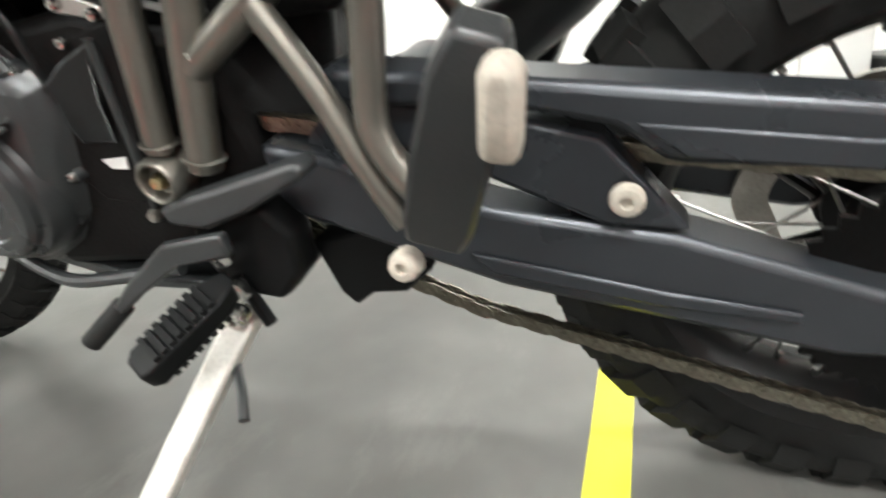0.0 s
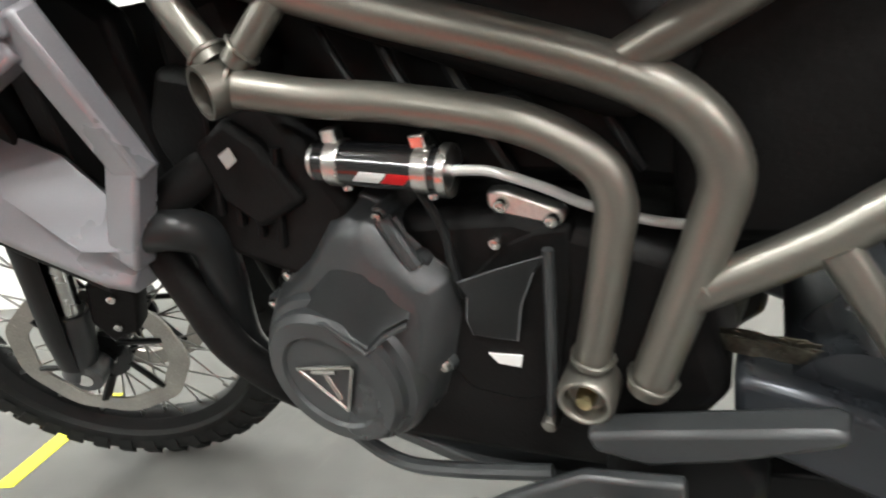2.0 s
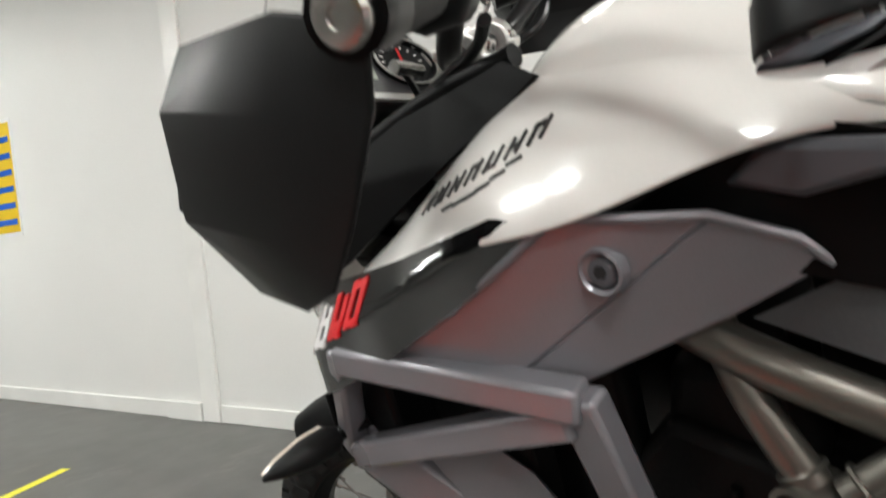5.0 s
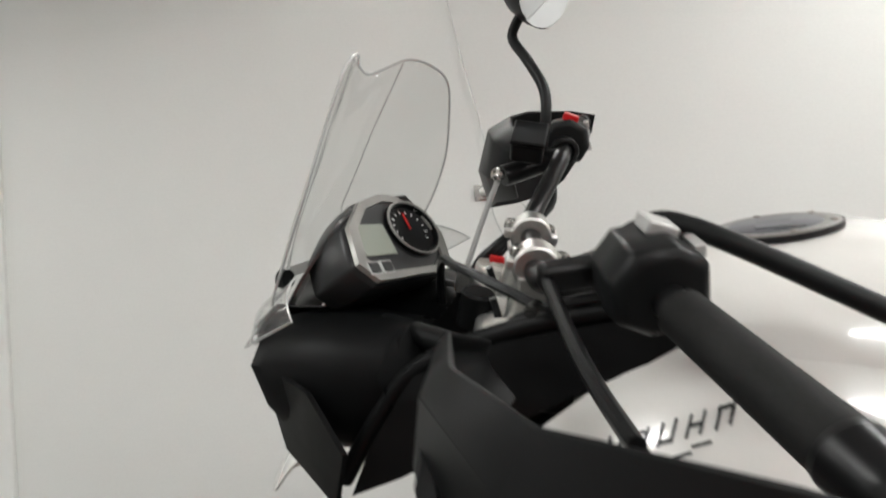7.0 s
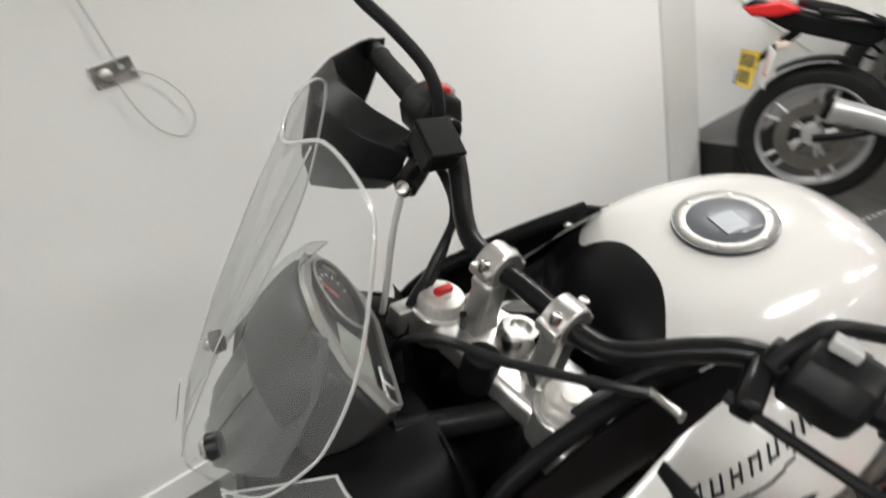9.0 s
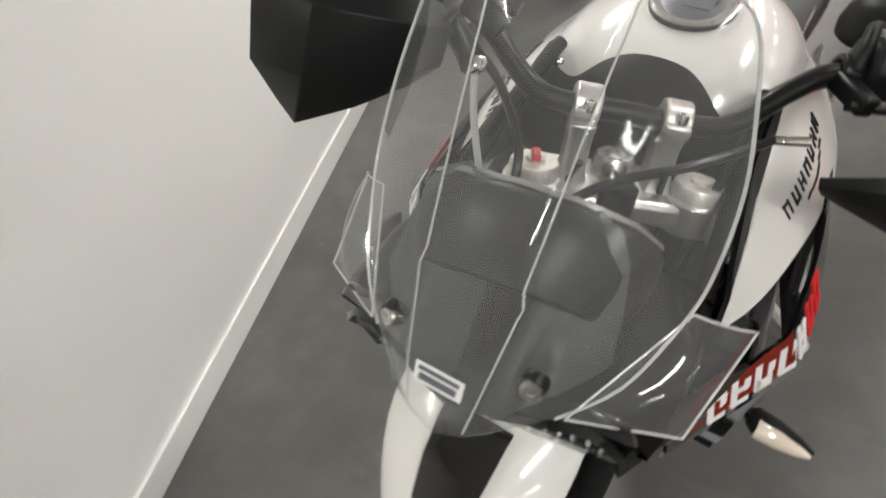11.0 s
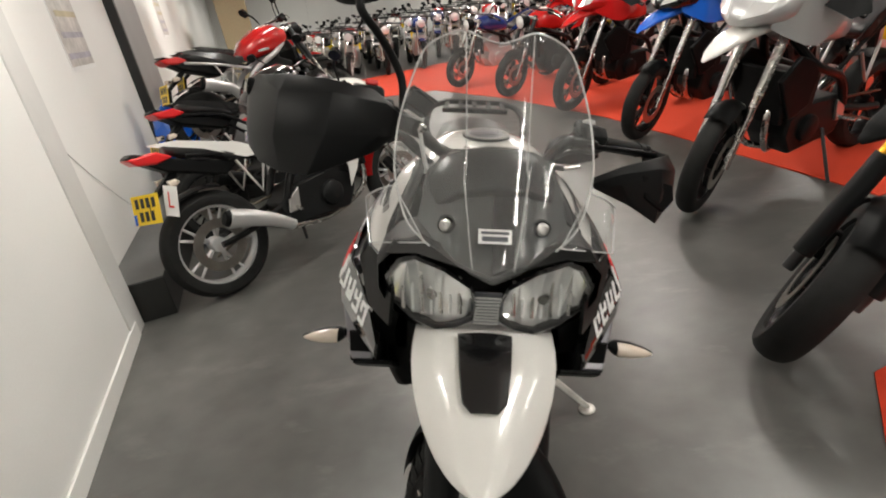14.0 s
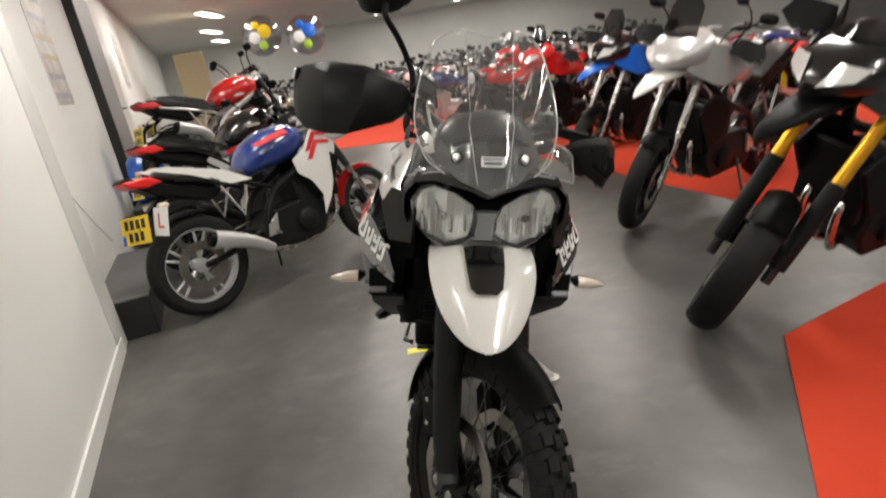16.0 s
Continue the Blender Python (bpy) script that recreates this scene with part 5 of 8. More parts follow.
def build_rear():
    part("swingarm", prisms([(-0.06, 0.50), (-0.12, 0.485), (-0.276, 0.427), (-0.426, 0.401), (-0.571, 0.352), (-0.66, 0.338), (-0.70, 0.325), (-0.70, 0.29), (-0.55, 0.285), (-0.427, 0.312), (-0.276, 0.345), (-0.16, 0.39), (-0.06, 0.43)], -0.142, -0.092), SWING, hero, "dark grey swingarm beam", 0.008)
    part("swingarm", prisms([(-0.06, 0.50), (-0.12, 0.485), (-0.276, 0.415), (-0.66, 0.352), (-0.70, 0.335), (-0.70, 0.30), (-0.55, 0.29), (-0.276, 0.338), (-0.06, 0.43)], 0.092, 0.14), SWING, hero, "dark grey swingarm beam", 0.008)
    part("swingarm_groove", prisms([(-0.25, 0.385), (-0.42, 0.348), (-0.52, 0.332), (-0.52, 0.322), (-0.42, 0.332), (-0.27, 0.362)], -0.1465, -0.1405), SWING, hero, "raised rib along the swingarm", 0.003)
    part("swingarm_brace", prisms([(-0.15, 0.565), (-0.30, 0.545), (-0.54, 0.508), (-0.72, 0.482), (-0.72, 0.44), (-0.55, 0.459), (-0.43, 0.468), (-0.415, 0.472), (-0.38, 0.500), (-0.32, 0.515), (-0.15, 0.535)], -0.15, -0.10), SWING, hero, "dark grey upper swingarm brace", 0.008)
    part("brace_slot", prisms([(-0.395, 0.505), (-0.43, 0.476), (-0.55, 0.462), (-0.70, 0.448), (-0.70, 0.470), (-0.545, 0.484)], -0.1545, -0.149), SWING, hero, "recessed rib on the brace", 0.003)
    part("swingarm_gusset", prisms([(-0.16, 0.545), (-0.31, 0.508), (-0.37, 0.490), (-0.435, 0.405), (-0.37, 0.41), (-0.28, 0.455), (-0.2, 0.49)], -0.140, -0.104), SWING, hero, "dark grey gusset", 0.006)
    part("cross_tube", tubes([(-0.12, -0.14, 0.47), (0.12, -0.14, 0.47)], 0.045, seg=24, curved=False), SWING, hero, "swingarm cross tube")
    part("arm_bolt", bolt((-0.146, -0.388, 0.441), (-1, 0, 0), 0.014, 0.01, 16), GREY_RUBBER, hero, "pale domed bolt")
    spoked_wheel(hero, Matrix.Translation(REAR_AXLE), 0.222, 0.328, 0.074, 0.05, 28, (1,), 0.128, 32)
    part("rear_axle", tubes([(-0.16, *REAR_AXLE[1:]), (0.16, *REAR_AXLE[1:])], 0.013, curved=False), STEEL, hero, "steel rear axle")
    # sprockets
    for (y, z), r, teeth in (((-0.612, 0.325), 0.100, 42), ((0.02, 0.475), 0.042, 16)):
        bm = bmesh.new()
        n = teeth * 2
        outer = [(r + (0.006 if k % 2 else -0.003)) for k in range(n)]
        prism(bm, [(y + outer[k] * math.cos(2 * math.pi * k / n), z + outer[k] * math.sin(2 * math.pi * k / n)) for k in range(n)], -0.112, -0.106)
        part("sprocket", bm, ENGINE_DARK, hero, "steel chain sprocket")
    # chain: links round both sprockets
    def run(p, q):
        d = (Vector(q) - Vector(p))
        n = int(d.length / 0.0159)
        return [(Vector(p) + d * (k / n), d.normalized()) for k in range(n)]
    upper_run = run((-0.60, 0.436), (0.03, 0.522))
    lower_run = run((-0.605, 0.180), (-0.235, 0.292)) + run((-0.235, 0.292), (-0.148, 0.334)) + run((-0.148, 0.334), (0.0, 0.425))
    links = []
    for k, (p, d) in enumerate(upper_run + lower_run):
        links.append((p, d, k % 2))
    inner, outer_m = bpy.data.meshes.new("chain_link"), bpy.data.meshes.new("chain_plate")
    for me, xs in ((inner, (-0.1125, -0.1060)), (outer_m, (-0.1145, -0.1035))):
        bm = bmesh.new()
        for x in xs:
            poly = []
            for s in (-1, 1):
                for k in range(5):
                    a = math.pi / 2 * s * -1 + math.pi * k / 4 * 1 if s == 1 else math.pi / 2 + math.pi * k / 4
                    poly.append((0.0079 * s + 0.0078 * math.cos(a), 0.0078 * math.sin(a)))
            prism(bm, poly, x - 0.0009, x + 0.0009)
        for s in (-1, 1):
            lathe(bm, [(xs[0] - 0.002, 0.0028), (xs[1] + 0.002, 0.0028)], "x", 8, (0, 0.0079 * s, 0))
        bmesh.ops.recalc_face_normals(bm, faces=bm.faces)
        bm.to_mesh(me)
        bm.free()
        me.materials.append(CHAIN)
    for p, d, odd in links:
        ob = new("chain_link", outer_m if odd else inner)
        ob.parent = hero
        ob.matrix_basis = Matrix.Translation((0, p.x, p.y)) @ pose(0, 0, 0, math.degrees(math.atan2(d.y, d.x)), 0, 0)
    part("chain_guard", prisms([(-0.07, 0.385), (-0.085, 0.318), (-0.10, 0.30), (-0.125, 0.318), (-0.165, 0.322), (-0.20, 0.352), (-0.16, 0.40)], -0.128, -0.095), BLACK_PLASTIC, hero, "black chain slider", 0.004)
    # seat, tail, rack
    rings = []
    for y, w, zt, zl in ((0.23, 0.06, 1.01, 0.93), (0.16, 0.10, 0.965, 0.88), (0.02, 0.15, 0.925, 0.85), (-0.15, 0.165, 0.925, 0.86), (-0.22, 0.165, 0.965, 0.87), (-0.32, 0.16, 1.0, 0.88), (-0.52, 0.14, 1.01, 0.91), (-0.6, 0.10, 1.0, 0.93)):
        prof = [(-w, zl), (-w * 1.02, (zl + zt) / 2), (-w * 0.9, zt - 0.018), (-w * 0.5, zt), (0, zt + 0.004), (w * 0.5, zt), (w * 0.9, zt - 0.018), (w * 1.02, (zl + zt) / 2), (w, zl)]
        rings.append([(x, y, z) for x, z in prof])
    sm = part("seat", loft(bmesh.new(), rings), SEAT, hero, "black stitched vinyl seat", 0.0, 50)
    for s in (-1, 1):
        for k in range(26):
            y = 0.15 - k * 0.012
            w = 0.103 + (0.15 - 0.103) * min(1.0, (0.15 - y) / 0.13)
            part("stitch", tubes([(s * w * 0.985, y, 0.925 - 0.02 * min(1.0, (0.15 - y) / 0.15)), (s * w * 0.985, y - 0.007, 0.924 - 0.02 * min(1.0, (0.15 - y) / 0.15))], 0.0013, seg=5, curved=False), WHITE_PRINT, sm)
    part("tail_unit", prisms([(-0.35, 0.88), (-0.62, 0.92), (-0.75, 0.96), (-0.74, 0.92), (-0.6, 0.84), (-0.35, 0.76)], -0.12, 0.12), BLACK_PLASTIC, hero, "black plastic tail", 0.02)
    bm = bmesh.new()
    for x in (-0.12, -0.06, 0.0, 0.06, 0.12):
        box(bm, x - 0.01, x + 0.01, -0.82, -0.6, 1.02, 1.035)
    box(bm, -0.135, 0.135, -0.83, -0.80, 1.018, 1.037)
    box(bm, -0.135, 0.135, -0.64, -0.61, 1.018, 1.037)
    part("luggage_rack", bm, BLACK_PLASTIC, hero, "black slatted luggage rack", 0.003)
    side(lambda: tubes([(-0.15, -0.35, 0.93), (-0.19, -0.45, 0.99), (-0.18, -0.65, 1.03), (-0.12, -0.78, 1.03)], 0.012, seg=12), "grab_rail", BLACK_PLASTIC, "black grab rail")
    part("rear_mudguard", shell([(-0.11, -0.62), (0.11, -0.62), (0.09, -0.98), (-0.09, -0.98)], lambda u, v: (u, v, 0.86 - (abs(v + 0.62)) ** 1.5 * 0.8 - 1.5 * u * u), 0.004), BLACK_PLASTIC, hero, "black rear mudguard")
    # shock and silencer
    part("shock_absorber", tubes([(0.0, -0.1, 0.74), (0.0, -0.02, 0.44)], 0.035, seg=20, curved=False), ENGINE_DARK, hero, "dark rear shock")
    bm = bmesh.new()
    for k in range(9):
        tube(bm, [(0.045 * math.cos(a), -0.1 + 0.08 * (k / 9 + a / 56.5), 0.72 - 0.27 * (k / 9 + a / 56.5)) if True else None for a in [2 * math.pi * j / 10 for j in range(11)]], 0.006, seg=6, curved=False)
    part("shock_spring", bm, STEEL, hero, "coil spring")
    part("silencer", tubes([(0.14, -0.1, 0.42), (0.17, -0.3, 0.55), (0.19, -0.42, 0.64), (0.19, -0.85, 0.76)], 0.05, seg=24), ENGINE_BLACK, hero, "black silencer")




# wing of the tank: along, then inner edge (out, up) and outer edge (out, up)
WING = ((0.732, 0.204, 0.955, 0.208, 0.953), (0.70, 0.201, 0.972, 0.228, 0.961), (0.655, 0.196, 0.995, 0.243, 0.968), (0.605, 0.187, 1.028, 0.254, 0.977), (0.542, 0.172, 1.072, 0.264, 0.986),
        (0.495, 0.152, 1.103, 0.268, 0.991), (0.44, 0.128, 1.132, 0.266, 0.996), (0.38, 0.12, 1.138, 0.252, 1.004), (0.32, 0.11, 1.135, 0.222, 1.024), (0.26, 0.09, 1.118, 0.186, 1.032), (0.20, 0.06, 1.075, 0.12, 1.01))


def build_tank():
    # half outline of the cross section, then along the length
    rings = []
    for y, zt, w, zl in ((0.150, 1.03, 0.10, 0.95), (0.18, 1.09, 0.130, 0.985), (0.23, 1.138, 0.162, 1.016), (0.30, 1.163, 0.190, 1.022), (0.38, 1.169, 0.203, 1.0), (0.45, 1.165, 0.205, 0.988), (0.495, 1.147, 0.198, 0.985), (0.535, 1.116, 0.185, 0.985), (0.560, 1.07, 0.17, 0.985)):
        half = [(0.0, zt), (w * 0.3, zt - 0.003), (w * 0.55, zt - 0.016), (w * 0.76, zt - 0.045), (w * 0.9, zt - 0.085), (w * 0.98, (zt + zl) / 2 - 0.035), (w, zl)]
        rings.append([(-x, y, z) for x, z in half[::-1]] + [(x, y, z) for x, z in half[1:]])
    bm = loft(bmesh.new(), rings)
    tank = part("fuel_tank", bm, WHITE_PAINT, hero, "glossy pearl white fuel tank", 0.0, 60)
    sub = tank.modifiers.new("sub", "SUBSURF")
    sub.levels = sub.render_levels = 2
    # filler cap
    cm = Matrix.Translation((-0.007, 0.396, 1.1682)) @ pose(0, 0, 0, -1, 0, 0) @ Matrix.Scale(0.89, 4)

    def put(bm):
        bmesh.ops.transform(bm, matrix=cm, verts=bm.verts)
        return bm

    ring = part("filler_ring", put(lathe(bmesh.new(), [(-0.004, 0.064), (0.0012, 0.064), (0.0022, 0.0625), (0.0022, 0.05), (0.0015, 0.0475), (-0.004, 0.0475)], "z", 48, closed=True)), RING_GREY, tank, "beige-grey filler ring")
    # one black ring draws both the seal and the filler's shadow line
    part("filler_shadow", put(lathe(bmesh.new(), [(-0.006, 0.0665), (0.0008, 0.0665), (0.0008, 0.06)], "z", 48)), DARK_PRINT, tank, "black seal and painted shadow line round the filler")
    part("filler_cap", put(lathe(bmesh.new(), [(-0.004, 0.0485), (0.0015, 0.0485), (0.003, 0.046), (0.003, 0.0)], "z", 48)), CASE_CAP, tank, "slate grey filler cap")
    part("key_flap", put(boxes(-0.03, 0.012, -0.018, 0.018, 0.003, 0.0048)), CASE_CAP, tank, "key flap", 0.002)
    part("cap_slot", put(boxes(-0.036, -0.031, -0.03, 0.0, 0.003, 0.0038)), DARK_PRINT, tank)
    for k in range(6):
        a = 2 * math.pi * (k + 0.3) / 6
        part("cap_screw", put(bolt((0.0575 * math.cos(a), 0.0575 * math.sin(a), 0.002), (0, 0, 1), 0.0038, 0.002, 10)), DISC, tank)
    # white wings running forward and down; at the back they sink into the tank
    def wing_place(u, v):
        ys = [w[0] for w in WING[::-1]]
        xi, zi, xo, zo = (float(np.interp(u, ys, [w[j] for w in WING[::-1]])) for j in (1, 2, 3, 4))
        k = max(0.0, min(1.0, (zi - v) / max(zi - zo, 1e-4)))
        return (-(xi + (xo - xi) * (k + 0.4 * k * (1 - k))), u, v)

    def wing():
        bm = bmesh.new()
        rings = []
        for y, xi, zi, xo, zo in WING:
            ring = []
            for k in (0.0, 0.12, 0.35, 0.6, 0.82, 0.95, 1.0):
                x, z = xi + (xo - xi) * k, zi + (zo - zi) * k
                ring.append((-(x + 0.05 * 4 * k * (1 - k) * (xo - xi) * 2), y, z))
            rings.append(ring)
        loft(bm, rings, close=False)
        bmesh.ops.recalc_face_normals(bm, faces=bm.faces)
        bmesh.ops.solidify(bm, geom=bm.faces[:], thickness=0.005)
        return bm

    for wg in side(wing, "tank_wing", WHITE_PAINT, "white wing of the tank", 0.0, 60):
        sub = wg.modifiers.new("sub", "SUBSURF")
        sub.levels = sub.render_levels = 2
    # slanted dark strokes stand in for the maker's name on the wing
    def stroke(y, z, hgt, wid, lean_y):
        pts = []
        for dy, dz in ((-wid, -hgt), (wid, -hgt), (wid, hgt), (-wid, hgt)):
            yy, zz = y + dy + lean_y * (dz / max(hgt, 1e-6)), z + dz - dy * 0.316
            pts.append(Vector(wing_place(yy, zz)))
        bm = bmesh.new()
        loft(bm, [[p + Vector((-0.0008, 0, 0.0008)) for p in pts], [p + Vector((0.003, 0, -0.003)) for p in pts]])
        return bm

    for flip in (False, True):
        for k in range(7):
            y, z = 0.438 + 0.0215 * k, 1.064 - 0.0068 * k
            for dy, dz, hgt, wid in ((-0.0055, 0.002, 0.0068, 0.0010), (0.0045, -0.0015, 0.0068, 0.0010), (0.0, (0.0045, 0.0, -0.0045)[k % 3], 0.0009, 0.005)):
                bm = stroke(y + dy, z + dz, hgt, wid, -0.0022 if hgt > 0.005 else 0.0)
                if flip:
                    mirrored(bm)
                part("name_stroke", bm, DARK_PRINT, tank)
        for k in range(6):
            y, z = 0.455 + 0.014 * k, 1.047 - 0.0052 * k - 0.004 * math.sin(k / 5 * 3.14)
            bm = stroke(y, z, 0.0007, 0.0071, 0)
            if flip:
                mirrored(bm)
            part("name_stroke", bm, DARK_PRINT, tank)
    # black inner panels beside the forks, and the collar in front of the tank
    def inner():
        poly = [(0.84, 0.935), (0.80, 1.0), (0.735, 1.075), (0.64, 1.105), (0.555, 1.117), (0.50, 1.125), (0.465, 1.105), (0.50, 1.085), (0.63, 1.03), (0.77, 0.962)]
        return shell(poly, lambda u, v: (-(0.175 + 0.1 * max(0, u - 0.6) - 0.3 * max(0.0, v - 1.05)), u, v), 0.006, 4)

    side(inner, "inner_panel", BLACK_PLASTIC, "black inner cockpit panel", 0.0, 50)
    side(lambda: bolt((-0.126, 0.534, 1.121), (-0.3, 0, 1), 0.0075, 0.006), "panel_screw", STEEL, "bright panel screw")
    side(lambda: tubes([(-0.19, 0.86, 0.945), (-0.178, 0.80, 1.02), (-0.165, 0.735, 1.08), (-0.15, 0.62, 1.115), (-0.14, 0.5, 1.13)], 0.011, seg=12), "panel_edge", BLACK_PLASTIC, "rounded panel edge")
    rings = []
    for y, top in ((0.475, 1.0), (0.495, 1.0), (0.545, 0.985), (0.575, 0.955), (0.60, 0.90)):
        rings.append([(x, y - 0.9 * x * x, 0.93 if z < 0.94 else 0.95 + (z - 0.95) * top if top == 1.0 else (0.93 if z < 0.94 else z - (1.0 - top) * 0.8)) for x, z in ((-0.19, 0.93), (-0.19, 1.06), (-0.15, 1.105), (-0.105, 1.108), (-0.085, 1.125), (-0.05, 1.142), (0.0, 1.146), (0.05, 1.142), (0.085, 1.125), (0.105, 1.108), (0.15, 1.105), (0.19, 1.06), (0.19, 0.93))])
    collar = part("tank_collar", loft(bmesh.new(), rings), BLACK_PLASTIC, hero, "scalloped black collar before the tank", 0.0, 60)
    sub = collar.modifiers.new("sub", "SUBSURF")
    sub.levels = sub.render_levels = 2
    # side infill under the tank: black with a grey inset
    side(lambda: shell([(0.41, 0.985), (0.345, 1.015), (0.29, 1.04), (0.235, 1.02), (0.17, 0.97), (0.10, 0.93), (0.10, 0.89), (0.2, 0.915), (0.3, 0.945), (0.42, 0.955)], lambda u, v: (-(0.15 + 0.15 * max(0, u - 0.1)), u, v), 0.006, 3), "side_panel", BLACK_PLASTIC, "black side panel under the tank", 0.0, 50)
    side(lambda: prisms([(0.325, 1.003), (0.298, 1.024), (0.283, 1.026), (0.238, 1.018), (0.205, 1.0), (0.205, 0.985), (0.24, 0.998), (0.28, 0.990)], -0.16, -0.192), "panel_inset", CASE_CAP, "grey rubber inset", 0.006)
    side(lambda: shell([(0.325, 0.905), (0.27, 0.932), (0.17, 0.915), (0.0, 0.87), (-0.10, 0.845), (-0.03, 0.795), (0.06, 0.815), (0.17, 0.852), (0.25, 0.882)], lambda u, v: (-(0.198 - 0.28 * (v - 0.80)), u, v), 0.006, 3), "flank_cover", FLANK, "satin grey cover under the seat", 0.0, 50)


def build_fairing():
    # silver shroud: upper blade of two facets that meet in a slanting fold
    def blade():
        rear = [(-0.212, 0.325, 0.988), (-0.190, 0.285, 0.965), (-0.178, 0.272, 0.946), (-0.196, 0.330, 0.915), (-0.230, 0.445, 0.862), (-0.243, 0.482, 0.878)]
        fore = [(-0.243, 0.482, 0.878), (-0.262, 0.515, 0.874), (-0.290, 0.60, 0.868), (-0.290, 0.63, 0.880), (-0.280, 0.602, 0.896), (-0.270, 0.516, 0.940), (-0.262, 0.458, 0.974), (-0.250, 0.413, 1.003), (-0.230, 0.36, 0.994), (-0.212, 0.325, 0.988)]
        bm = bmesh.new()
        for poly in (rear, fore):
            loft(bm, [poly, [Vector(q) + Vector((0.008, 0, 0)) for q in poly]])
        return bm

    side(blade, "shroud_blade", SILVER_PLASTIC, "grey-purple metallic shroud blade", 0.0025, 24)
    side(lambda: tubes([(-0.290, 0.63, 0.882), (-0.280, 0.602, 0.898), (-0.270, 0.516, 0.942), (-0.262, 0.458, 0.976), (-0.250, 0.413, 1.005), (-0.230, 0.36, 0.996), (-0.212, 0.325, 0.990), (-0.190, 0.285, 0.967), (-0.178, 0.271, 0.946)], 0.0038, seg=8, curved=False), "shroud_lip", SILVER_PLASTIC, "raised lip of the shroud")
    side(lambda: lathe(bmesh.new(), [(-0.259, 0.0135), (-0.2615, 0.0155), (-0.2605, 0.0172), (-0.25, 0.0178), (-0.25, 0.0135)], "x", 28, (0.0205, 0.392, 0.962), closed=True), "screw_well", SILVER_PLASTIC, "round rim of the shroud screw")
    side(lambda: lathe(bmesh.new(), [(-0.2595, 0.0), (-0.2595, 0.0095), (-0.258, 0.011), (-0.2545, 0.0137), (-0.25, 0.0137)], "x", 24, (0.0205, 0.392, 0.962)), "shroud_screw", CASE_CAP, "dark recessed shroud screw")
    side(lambda: lathe(bmesh.new(), [(-0.2603, 0.0), (-0.2603, 0.005), (-0.2590, 0.0056)], "x", 6, (0.0205, 0.392, 0.962)), "screw_socket", DARK_PRINT)
    # gloss black side panel with the model name on it
    blk = [(0.872, 0.822), (0.862, 0.846), (0.80, 0.895), (0.73, 0.935), (0.664, 0.966), (0.56, 0.985), (0.466, 1.008), (0.412, 1.006), (0.458, 0.974), (0.516, 0.940), (0.602, 0.894), (0.68, 0.862), (0.78, 0.828)]

    def bplace(u, v):
        t = max(0.0, min(1.0, (u - 0.43) / 0.3))
        edge = v - (0.822 + (0.872 - u) * 0.41)
        return (-(0.246 + 0.056 * math.sin(t * math.pi * 0.55) - 0.55 * max(0.0, edge - 0.01) - 0.58 * max(0.0, u - 0.70)), u, v)

    panels = side(lambda: shell(blk, bplace, 0.006, 4), "name_panel", NAME_GLOSS, "gloss black side panel", 0.0, 40)
    for flip in (False, True):
        for k in range(7):
            u = 0.80 - 0.030 * k
            v = 0.822 + (0.872 - u) * 0.41 + 0.027
            red = k >= 5
            for du, dv, hu, hv in ((0.0075, 0.003, 0.0036, 0.019), (-0.007, -0.003, 0.0036, 0.019), (0.0, 0.016 - 0.012 * (k % 3), 0.009, 0.0036), (0.0, -0.016, 0.009, 0.0036)):
                face = []
                for su, sv in ((-1, -1), (1, -1), (1, 1), (-1, 1)):
                    uu = u + du + su * hu
                    vv = v + dv + sv * hv - (uu - u) * 0.41
                    uu -= 0.3 * (vv - v)
                    face.append(Vector(bplace(uu, vv)))
                bm = bmesh.new()
                loft(bm, [[q + Vector((-0.0085, 0, 0.001)) for q in face], [q + Vector((0.001, 0, 0)) for q in face]])
                if flip:
                    mirrored(bm)
                part("name_stroke", bm, RED_PRINT if red else WHITE_PRINT, panels[flip])
    # open lower shroud: five bars round two openings
    def bars():
        out = []
        out.append((bar((-0.300, 0.665, 0.898), (-0.245, 0.425, 0.862), 0.030, 0.03), "shroud_bar"))
        out.append((bar((-0.243, 0.432, 0.868), (-0.206, 0.425, 0.715), 0.040, 0.026), "shroud_bar"))
        out.append((bar((-0.206, 0.424, 0.735), (-0.212, 0.492, 0.628), 0.040, 0.028), "shroud_bar"))
        out.append((bar((-0.300, 0.660, 0.905), (-0.272, 0.745, 0.775), 0.024, 0.026), "shroud_bar"))
        out.append((bar((-0.278, 0.725, 0.765), (-0.242, 0.440, 0.845), 0.030, 0.03), "shroud_bar"))
        return out

    for flip in (False, True):
        for bm, nm in bars():
            if flip:
                mirrored(bm)
            part(nm, bm, SILVER_PLASTIC, hero, "grey-purple shroud bar", 0.005)
        bm = bmesh.new()
        rings = []
        for y, z, xo in ((0.775, 0.790, 0.270), (0.735, 0.755, 0.268), (0.62, 0.682, 0.245), (0.53, 0.622, 0.222), (0.495, 0.612, 0.214)):
            n = Vector((0, -0.53, 0.85))
            c = Vector((-xo, y, z))
            rings.append([c + Vector((0.045, 0, 0)) - n * 0.034, c - n * 0.034, c + Vector((-0.006, 0, 0)) - n * 0.018, c + Vector((0.014, 0, 0)) + n * 0.026, c + Vector((0.045, 0, 0)) + n * 0.026])
        loft(bm, rings)
        if flip:
            mirrored(bm)
        liner = bmesh.new()
        rings = []
